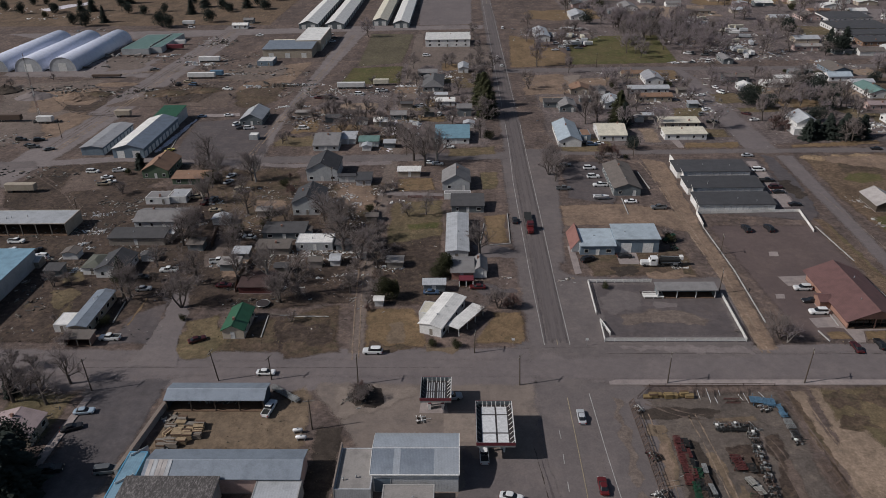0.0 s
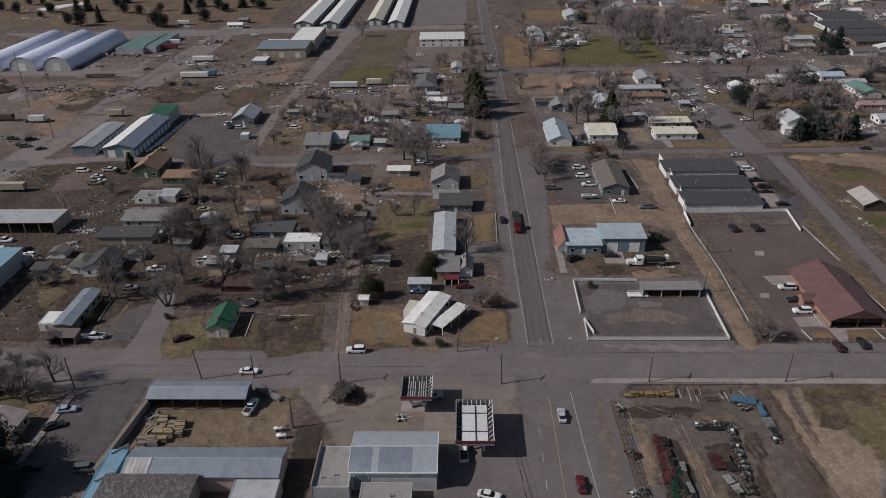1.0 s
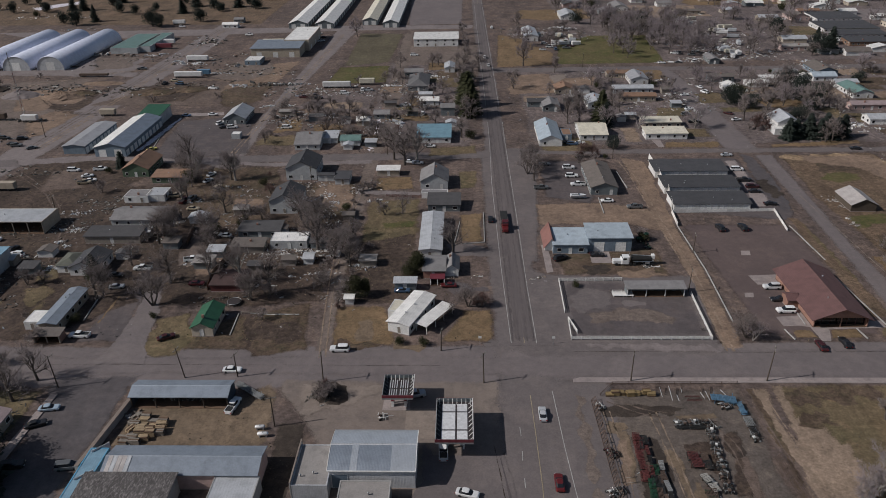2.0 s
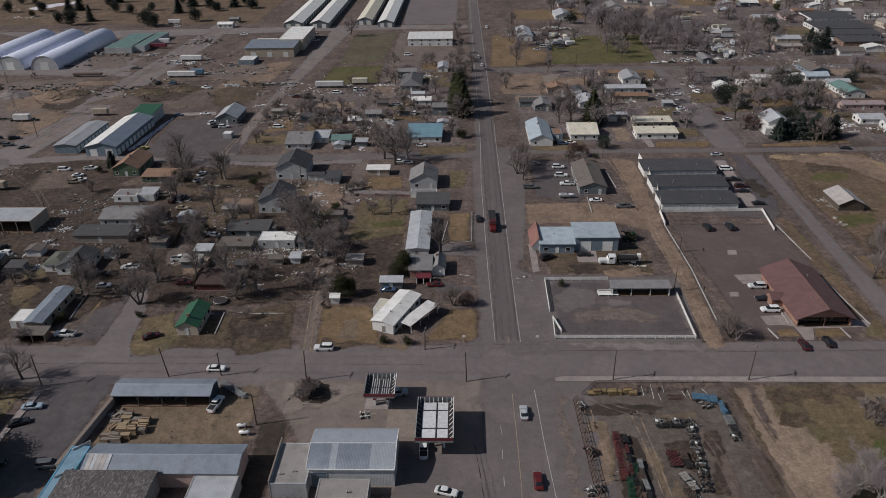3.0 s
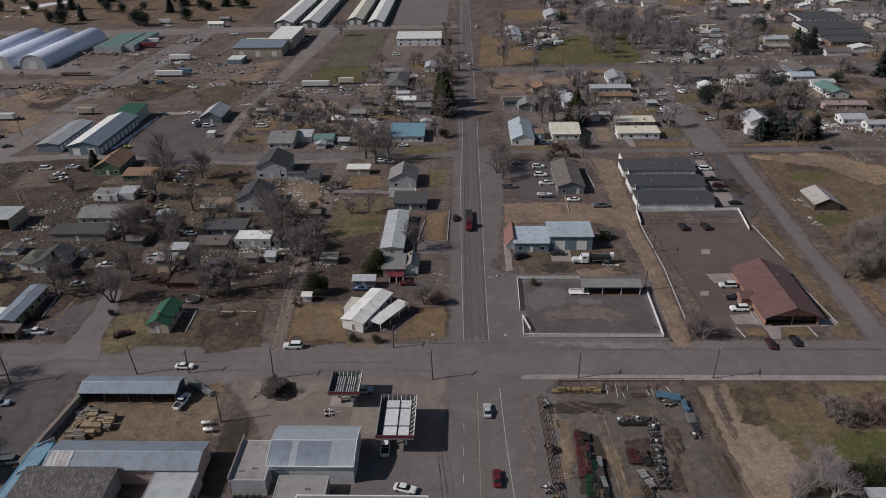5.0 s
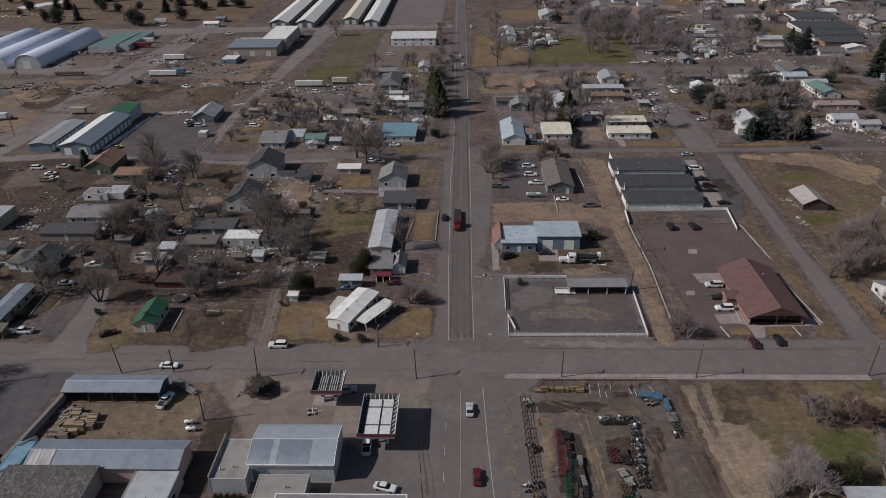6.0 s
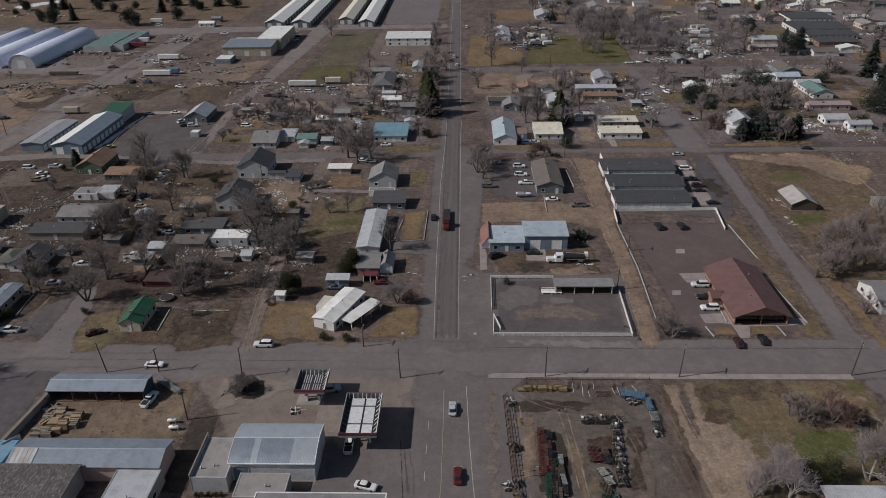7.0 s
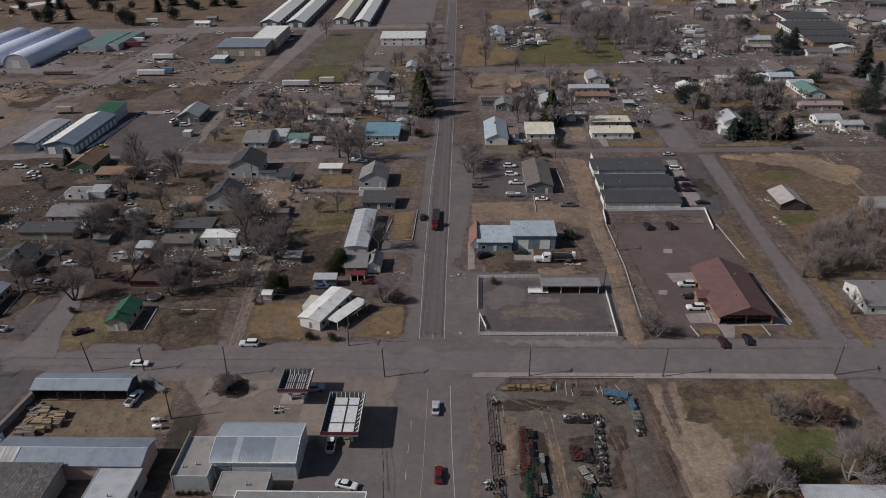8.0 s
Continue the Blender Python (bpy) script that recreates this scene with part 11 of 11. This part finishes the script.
def patio(x, y, rot, w, d, h):
    b = thing("patio_roof", pose(x, y, 0, 0, 0, rot), "flat white patio roof on posts beside a house", "patio roof")
    part("roof_panel", boxed(-w / 2, -d / 2, h - 0.14, w / 2, d / 2, h), "white_roof", b)
    for s in (-1, 1):
        part("beam", boxed(s * (w / 2 - 0.3) - 0.06, -d / 2 + 0.1, h - 0.34, s * (w / 2 - 0.3) + 0.06, d / 2 - 0.1, h - 0.142), "white_trim", b)
        for v in (-0.46, -0.15, 0.15, 0.46):
            part("post", boxed(s * (w / 2 - 0.3) - 0.06, d * v - 0.06, 0, s * (w / 2 - 0.3) + 0.06, d * v + 0.06, h - 0.34), "white_trim", b)
    FOOT.append((x, y, w + 4, d))
    return b


patio(-23.9, 169.4, -33.1, 4.0, 13.4, 2.7)
junk(-374.5, 659.3, 60, 30, 46, 2.6, material="white_trim", label="pale stones, boards and scrap on open ground", flat=0.35)
junk(-428.8, 697.5, 50, 26, 30, 2.6, material="white_trim", label="pale stones, boards and scrap on open ground", flat=0.35)
junk(-321.2, 595.7, 30, 16, 24, 2.6, material="junk", label="pale stones, boards and scrap on open ground", flat=0.35)
junk(-206.4, 547.2, 20, 34, 70, 2.6, material="junk", label="pale stones, boards and scrap on open ground", flat=0.35)
junk(-256.1, 519.1, 26, 14, 60, 2.6, material="junk", label="pale stones, boards and scrap on open ground", flat=0.35)
junk(-136.7, 447.7, 30, 10, 40, 2.6, material="junk", label="pale stones, boards and scrap on open ground", flat=0.35)
junk(-99.9, 359.8, 14, 14, 50, 2.6, material="junk", label="pale stones, boards and scrap on open ground", flat=0.35)
junk(-278.9, 490.8, 14, 50, 40, 2.6, material="junk_dark", label="pale stones, boards and scrap on open ground", flat=0.35)
def loose_bar(label, x0, y0, x1, y1, material, r=0.06):
    z = ground_z(x0, y0)
    bm = bmesh.new()
    tube(bm, (0, 0, r), (x1 - x0, y1 - y0, r), r, r, 6)
    ob = link("loose_pipe", bm, material, None, "", True)
    ob.matrix_basis = pose(x0, y0, z)
    return tagged(ob, label, "pipe")


for x0, y0, x1, y1 in ((33.5, 141.2, 33.1, 135.8), (34.6, 137.9, 34.6, 135.6), (40.4, 138.8, 40.8, 136.3), (41.7, 139.3, 41.8, 135.8), (45.4, 139.8, 46.1, 137.7), (31.2, 140.6, 31.0, 137.0), (36.2, 140.4, 36.0, 138.4), (12.6, 106.6, 15.6, 107.2), (17.0, 111.0, 19.6, 111.4), (17.0, 109.6, 19.8, 110.0)):
    loose_bar("pale steel pipe lying on gravel", x0, y0, x1, y1, "plank_grey" if x0 < 20 else "deck_panel")
for x0, x1 in ((36.4, 38.0), (38.2, 39.8)):
    rail_fence("loose_gate", "small red steel gate lying in a yard", [(x0, 135.6), (x1, 135.6)], 0.5, 1.6, (0.1, 0.28, 0.46), 0.035, "maroon_paint")
    rail_fence("loose_gate", "small red steel gate lying in a yard", [(x0, 137.0), (x1, 137.0)], 0.5, 1.6, (0.1, 0.28, 0.46), 0.035, "maroon_paint")
b = thing("loading_ramp", pose(30.6, 183.4, ground_z(30.6, 183.4)), "low white wooden loading ramp beside an open shed", "ramp")
for k in range(7):
    part("plank", boxed(-3.0, -1.2 + 0.34 * k, 0.5, 3.0, -1.2 + 0.34 * k + 0.3, 0.58), "white_fence", b)
for u in (-2.7, 0.0, 2.7):
    for v in (-1.1, 1.1):
        part("post", boxed(u - 0.08, v - 0.08, 0, u + 0.08, v + 0.08, 1.1 if v > 0 else 0.5), "white_fence", b)
part("hand_rail", boxed(-2.8, 1.05, 1.0, 2.8, 1.15, 1.1), "white_fence", b)
b = thing("roof_patch", pose(-86.6, 109.4, 4.80, 15.8, 0, 0), "pale weathered sheets laid over a warehouse roof", "roof sheets")
for k in range(5):
    part("sheet", boxed(-2.4 + 0.96 * k, -1.95, 0.2, -2.4 + 0.96 * k + 0.9, 1.95, 0.235), "pale_metal" if k % 3 == 1 else "faded_sheet", b)
for x, y, q in ((27.3, 184.9, 0.5), (17.8, 188.2, 0.9), (48.6, 165.0, 0.5)):
    plant("cedar" if q > 0.6 else "bush", x, y, q * 0.5)
junk(21.9, 116.7, 2.4, 10, 46, 1.1, material="machine", label="loose steel fittings and parts between the racks", flat=0.9, name="loose_parts")
junk(23.3, 107.7, 2.4, 9, 46, 1.1, material="machine", label="loose steel fittings and parts between the racks", flat=0.9, name="loose_parts")
junk(34.1, 108.6, 2.4, 8, 50, 1.1, material="machine", label="loose steel fittings and parts between the racks", flat=0.9, name="loose_parts")
junk(34.1, 115.4, 2.6, 4, 26, 1.1, material="machine", label="loose steel fittings and parts between the racks", flat=0.9, name="loose_parts")
junk(38.0, 116.9, 1.6, 14, 46, 1.1, material="machine", label="loose steel fittings and parts between the racks", flat=0.9, name="loose_parts")
junk(36.2, 126.8, 9, 1.2, 40, 1.1, material="machine", label="loose steel fittings and parts between the racks", flat=0.9, name="loose_parts")
b = thing("glass_front", pose(85.8, 167.9, 0.2), "dark glazed front wall set back under a gable", "glazing")
for k in range(6):
    part("pane", boxed(-6.9 + 2.3 * k + 0.06, -0.04, 0.0, -6.9 + 2.3 * k + 2.24, 0.04, 2.75), "glass_dark", b)
for k in range(7):
    part("mullion", boxed(-6.95 + 2.3 * k, -0.08, 0.0, -6.85 + 2.3 * k, 0.08, 2.78), "maroon_paint", b)
building("entry_porch", "small gabled entry porch with red-brown metal roof", 76.9, 178.5, 3.0, 4.2, 2.5, "gx", "brick_wall", "red_roof", rise=1.0, windows=0, vents=0, over=0.3, category="porch")
junk(115.2, 425.7, 6, 24, 15, 2.2, material="junk", label="pale boards, drums and white goods in a yard", flat=0.5)
junk(109.3, 390.3, 5, 20, 12, 2.2, material="junk", label="pale boards, drums and white goods in a yard", flat=0.5)
junk(168.4, 350.7, 10, 10, 13, 2.2, material="junk", label="pale boards, drums and white goods in a yard", flat=0.5)
junk(173.5, 333.1, 14, 8, 12, 2.2, material="junk", label="pale boards, drums and white goods in a yard", flat=0.5)
junk(172.3, 367.7, 8, 20, 10, 2.2, material="junk", label="pale boards, drums and white goods in a yard", flat=0.5)
junk(182.0, 433.9, 10, 10, 10, 2.2, material="junk", label="pale boards, drums and white goods in a yard", flat=0.5)
STREETS.append([(145.1, 466.9), (162.7, 466.4), (197.7, 583.1), (174.5, 584.1)])
b = thing("irrigation_pipe", pose(0, 0, 0), "long white irrigation pipe lying on a bare lot", "pipe")
bm = bmesh.new()
tube(bm, (-76.7, 173.7, 0.16), (-69.7, 172.9, 0.16), 0.09, 0.09, 8)
part("pipe_length", bm, "white_trim", b)
bm = bmesh.new()
tube(bm, (-69.7, 172.9, 0.16), (-62.6, 173.1, 0.16), 0.09, 0.09, 8)
part("pipe_length", bm, "white_trim", b)

# ---- trees and houses filling the blocks ----
def clear(x, y, gap):
    if abs(x) < 11 + gap or 141 - gap < y < 159 + gap or abs(y - (302 + x * 0.03)) < 6 + gap:
        return False
    if any(inside(x, y, s) for s in STREETS):
        return False
    return all(abs(x - bx) > bw / 2 + gap or abs(y - by) > bd / 2 + gap for bx, by, bw, bd in FOOT)


def in_front(x, y, reach):
    """Whether a place lies close before a house."""
    return any(abs(x - bx) < bw / 2 + 1 and by - bd / 2 - reach < y < by for bx, by, bw, bd in FOOT)


def scatter(kinds, n, x0, y0, x1, y1, lo, hi, seed, gap=2.0):
    """Trees strewn over a stretch of the plan, off the streets and houses."""
    rng = random.Random(seed)
    for _ in range(n):
        x, y = rng.uniform(x0, x1), rng.uniform(y0, y1)
        if clear(x, y, gap) and not in_front(x, y, 13):
            plant(rng.choice(kinds), round(x, 1), round(y, 1), rng.uniform(lo, hi))


scatter(("wide", "multi", "tall", "wide", "multi"), 52, -128, 180, -78, 236, 0.5, 0.95, 41, 0.5)
scatter(("wide", "multi", "tall"), 16, -128, 236, -70, 292, 0.5, 0.9, 59, 0.5)
scatter(("wide", "multi", "bush"), 10, -78, 180, -44, 240, 0.45, 0.8, 58, 0.5)
scatter(("wide", "multi"), 14, -160, 200, -120, 292, 0.5, 0.8, 54, 0.5)
scatter(("wide", "multi", "bush"), 10, -60, 176, -18, 215, 0.4, 0.7, 55, 0.5)
scatter(("bush", "bush", "cedar", "redbush"), 40, -150, 165, -40, 292, 0.4, 0.9, 42, 0.5)
scatter(("multi", "bush", "bush"), 36, -125, 312, -62, 385, 0.5, 0.85, 60, 0.5)
scatter(("multi", "wide", "bush"), 26, -120, 308, -18, 380, 0.45, 0.8, 43, 1)
YARDS = random.Random(33)
for x0, y0, x1, y1, n in ((22, 312, 240, 452, 36), (-62, 312, -14, 470, 9), (-125, 312, -62, 385, 6)):
    for k in range(n):
        x, y, w, d = YARDS.uniform(x0, x1), YARDS.uniform(y0, y1), YARDS.uniform(5, 14), YARDS.uniform(5, 12)
        if clear(x, y, 1):
            patch("yard", "small worn yard between houses", YARDS.choice(("dry_grass", "faded_lawn", "yard_soil", "faded_lawn", "dirt_lane", "pale_dirt")), 0.045, (x - w, y - d), (x + w, y - d), (x + w, y + d), (x - w, y + d), wobble=1.5, step=5.0, fade=3.0)
scatter(("wide", "multi", "multi", "bush", "wide"), 44, -62, 312, -12, 470, 0.5, 0.9, 44, 1)
scatter(("wide", "multi", "mauve", "bush", "tall", "cedar"), 70, 22, 312, 250, 455, 0.45, 0.8, 57, 1)
scatter(("multi", "tall", "bush", "mauve", "mauve"), 60, 30, 330, 200, 455, 0.5, 0.85, 45, 1)
scatter(("pine", "cedar", "mauve", "multi"), 26, 130, 325, 300, 455, 0.6, 1.1, 46, 1)


def far_woods(label, kinds, n, x0, y0, x1, y1, lo, hi, seed, gap=1.0):
    """Many far bare trees in one mesh, off the streets and houses."""
    rng = random.Random(seed)
    protos = []
    for kind in kinds:
        if kind not in TREES:
            plant(kind, x0 + rng.uniform(0, 8), y0 + rng.uniform(0, 8), 0.8)
        for o in TREES[kind].children:
            me = o.data
            co = np.empty(len(me.vertices) * 3)
            me.vertices.foreach_get("co", co)
            protos.append((co.reshape(-1, 3), [tuple(p.vertices) for p in me.polygons], [me.materials[p.material_index] for p in me.polygons]))
    mats = []
    verts, faces, which = [], [], []
    total = 0
    for _ in range(n):
        x, y = rng.uniform(x0, x1), rng.uniform(y0, y1)
        if not clear(x, y, gap):
            continue
        k = rng.randrange(len(kinds))
        s, a = rng.uniform(lo, hi) * 1.2, rng.uniform(0, 6.28)
        turn = np.array(((math.cos(a), -math.sin(a), 0), (math.sin(a), math.cos(a), 0), (0, 0, 1))) * s
        for co, fs, mts in protos[2 * k : 2 * k + 2]:
            mats += [mt for mt in dict.fromkeys(mts) if mt not in mats]
            verts.append(co @ turn.T + (x, y, 0))
            faces += [tuple(v + total for v in f) for f in fs]
            which += [mats.index(mt) for mt in mts]
            total += len(co)
    me = bpy.data.meshes.new("far_trees")
    me.from_pydata(np.concatenate(verts).tolist(), [], faces)
    for mt in mats:
        me.materials.append(mt)
    me.polygons.foreach_set("material_index", which)
    return tagged(new("far_trees", me), label, "trees", kind="stuff")


HOUSES = random.Random(77)
for _ in range(120):
    x, y = HOUSES.uniform(60, 470), HOUSES.uniform(480, 820)
    if clear(x, y, 8) and not (x < 130 and y < 640) and not (100 < x < 200 and y < 600):
        building("house", "small single-storey house among bare trees", round(x, 1), round(y, 1), HOUSES.uniform(10, 17), HOUSES.uniform(8, 11), 2.9, HOUSES.choice(("gx", "gx", "gy")),
                 HOUSES.choice(("white_siding", "tan_siding", "pink_siding", "slate_siding", "beige_wall")), HOUSES.choice(("grey_shingle", "dark_shingle", "pale_metal", "taupe_shingle", "white_roof", "white_roof")), rise=1.6, windows=0.25, vents=0)
for k, (x, y, w, d) in enumerate(((60, 640, 60, 50), (150, 650, 80, 60), (250, 560, 60, 40), (330, 620, 80, 50), (230, 700, 90, 50), (100, 740, 80, 60), (360, 520, 70, 40), (400, 720, 90, 60), (280, 480, 50, 30))):
    patch("far_yard", "pale dry yard between far houses", ("dry_grass", "pale_dirt", "faded_lawn", "gravel_road")[k % 4], 0.05, (x - w / 2, y - d / 2), (x + w / 2, y - d / 2), (x + w / 2, y + d / 2), (x - w / 2, y + d / 2), wobble=4.0, step=8.0)
far_woods("bare mauve-grey trees beyond a field", ("mauve_far", "pale_far", "wide_far"), 70, 85, 478, 185, 600, 0.8, 1.15, 47)
far_woods("bare trees among the far eastern houses", ("mauve_far", "tall_far", "wide_far"), 125, 60, 590, 470, 830, 0.7, 1.1, 48)
far_woods("bare trees among the far eastern houses", ("mauve_far", "multi_far", "wide_far"), 50, 190, 470, 420, 600, 0.6, 1.0, 49)
scatter(("pine", "cedar"), 22, 60, 480, 470, 800, 0.9, 1.5, 56, 2)
scatter(("mauve", "wide", "multi"), 12, 22, 505, 70, 590, 0.6, 1.0, 50, 2)
scatter(("park_pine", "conifer", "park_pine", "pine"), 30, -430, 620, -200, 760, 0.7, 1.2, 51, 2)
scatter(("bush", "multi"), 24, -330, 300, -130, 480, 0.4, 0.7, 52, 2)
scatter(("mauve", "bush", "multi"), 14, 118, 165, 190, 215, 0.5, 0.9, 53, 2)


# ---- weeds and litter ----
def tufts(label, n, x0, y0, x1, y1, size, colours, seed, name="weeds"):
    """Small dry weeds strewn over a stretch of ground, off the streets."""
    rng = random.Random(seed)
    bm = bmesh.new()
    for _ in range(n):
        x, y = rng.uniform(x0, x1), rng.uniform(y0, y1)
        if noise.noise((x * 0.05, y * 0.05, seed)) < -0.12 or not clear(x, y, 0.2):
            continue
        z = ground_z(x, y) if seed < 70 else 0.02
        s = size * rng.uniform(0.4, 1.2)
        top = bm.verts.new((x + rng.uniform(-0.3, 0.3) * s, y + rng.uniform(-0.3, 0.3) * s, z + s * rng.uniform(0.4, 0.9)))
        a = rng.uniform(0, 6.28)
        ring = [bm.verts.new((x + s * 0.6 * math.cos(a + 2.1 * i), y + s * 0.6 * math.sin(a + 2.1 * i), z - 0.02)) for i in range(3)]
        for i in range(3):
            bm.faces.new((ring[i], ring[(i + 1) % 3], top))
    return tagged(link(name, bm, colours), label, "weeds", kind="stuff")


tufts("dry brown weeds and clods in the yards", 5200, -150, 160, -14, 292, 0.4, "weed_mix", 61)
tufts("dry brown weeds and clods in the yards", 2600, -330, 160, -150, 300, 0.45, "weed_mix", 62)
tufts("dry brown weeds in the open ground", 4200, -330, 308, -14, 470, 0.5, "weed_mix", 63)
tufts("dry tussocks in the field", 2600, 58, 90, 125, 141, 0.3, "weed_mix", 64)
tufts("dry weeds around the eastern yards", 2600, 12, 160, 190, 300, 0.35, "weed_mix", 65)
tufts("dry weeds around the eastern houses", 3000, 12, 310, 260, 470, 0.45, "weed_mix", 66)
tufts("weeds along the dirt yard", 500, -110, 96, -48, 140, 0.4, "weed_mix", 67)
for x0, y0, x1, y1, n in ((-150, 165, -40, 292, 170), (-280, 165, -150, 300, 110), (-300, 308, -20, 480, 260), (20, 312, 240, 455, 260), (60, 470, 420, 720, 500)):
    junk((x0 + x1) / 2, (y0 + y1) / 2, (x1 - x0) * 0.9, (y1 - y0) * 0.9, n, 1.1, label="litter and small scrap strewn about the yards", name="litter")

# ---- rows of old vehicles in the yards ----
OLD = random.Random(91)
for x0, y0, x1, y1, n in ((-245, 455, -205, 470, 6), (-210, 420, -180, 432, 5), (-165, 412, -125, 420, 6), (-120, 388, -90, 396, 5), (-75, 400, -55, 408, 4), (-62, 345, -45, 380, 5), (-128, 240, -112, 268, 5), (-108, 198, -96, 226, 5),
                          (-178, 208, -150, 216, 6), (-225, 300, -200, 330, 5), (120, 480, 150, 500, 6), (38, 498, 62, 530, 9), (150, 395, 170, 440, 6), (95, 335, 110, 352, 3), (185, 320, 220, 345, 5), (-40, 340, -20, 380, 4)):
    for i in range(n):
        f = (i + OLD.uniform(0.1, 0.9)) / n
        x, y = x0 + (x1 - x0) * f, y0 + (y1 - y0) * OLD.random()
        if clear(x, y, 1.5):
            car(OLD.choice(("sedan", "suv", "pickup", "van", "pickup")), OLD.choice(("white", "white", "silver", "grey", "black", "blue", "tan", "maroon")), round(x, 1), round(y, 1), OLD.choice((0, 10, 80, 90, 170)), "in a cluttered yard")
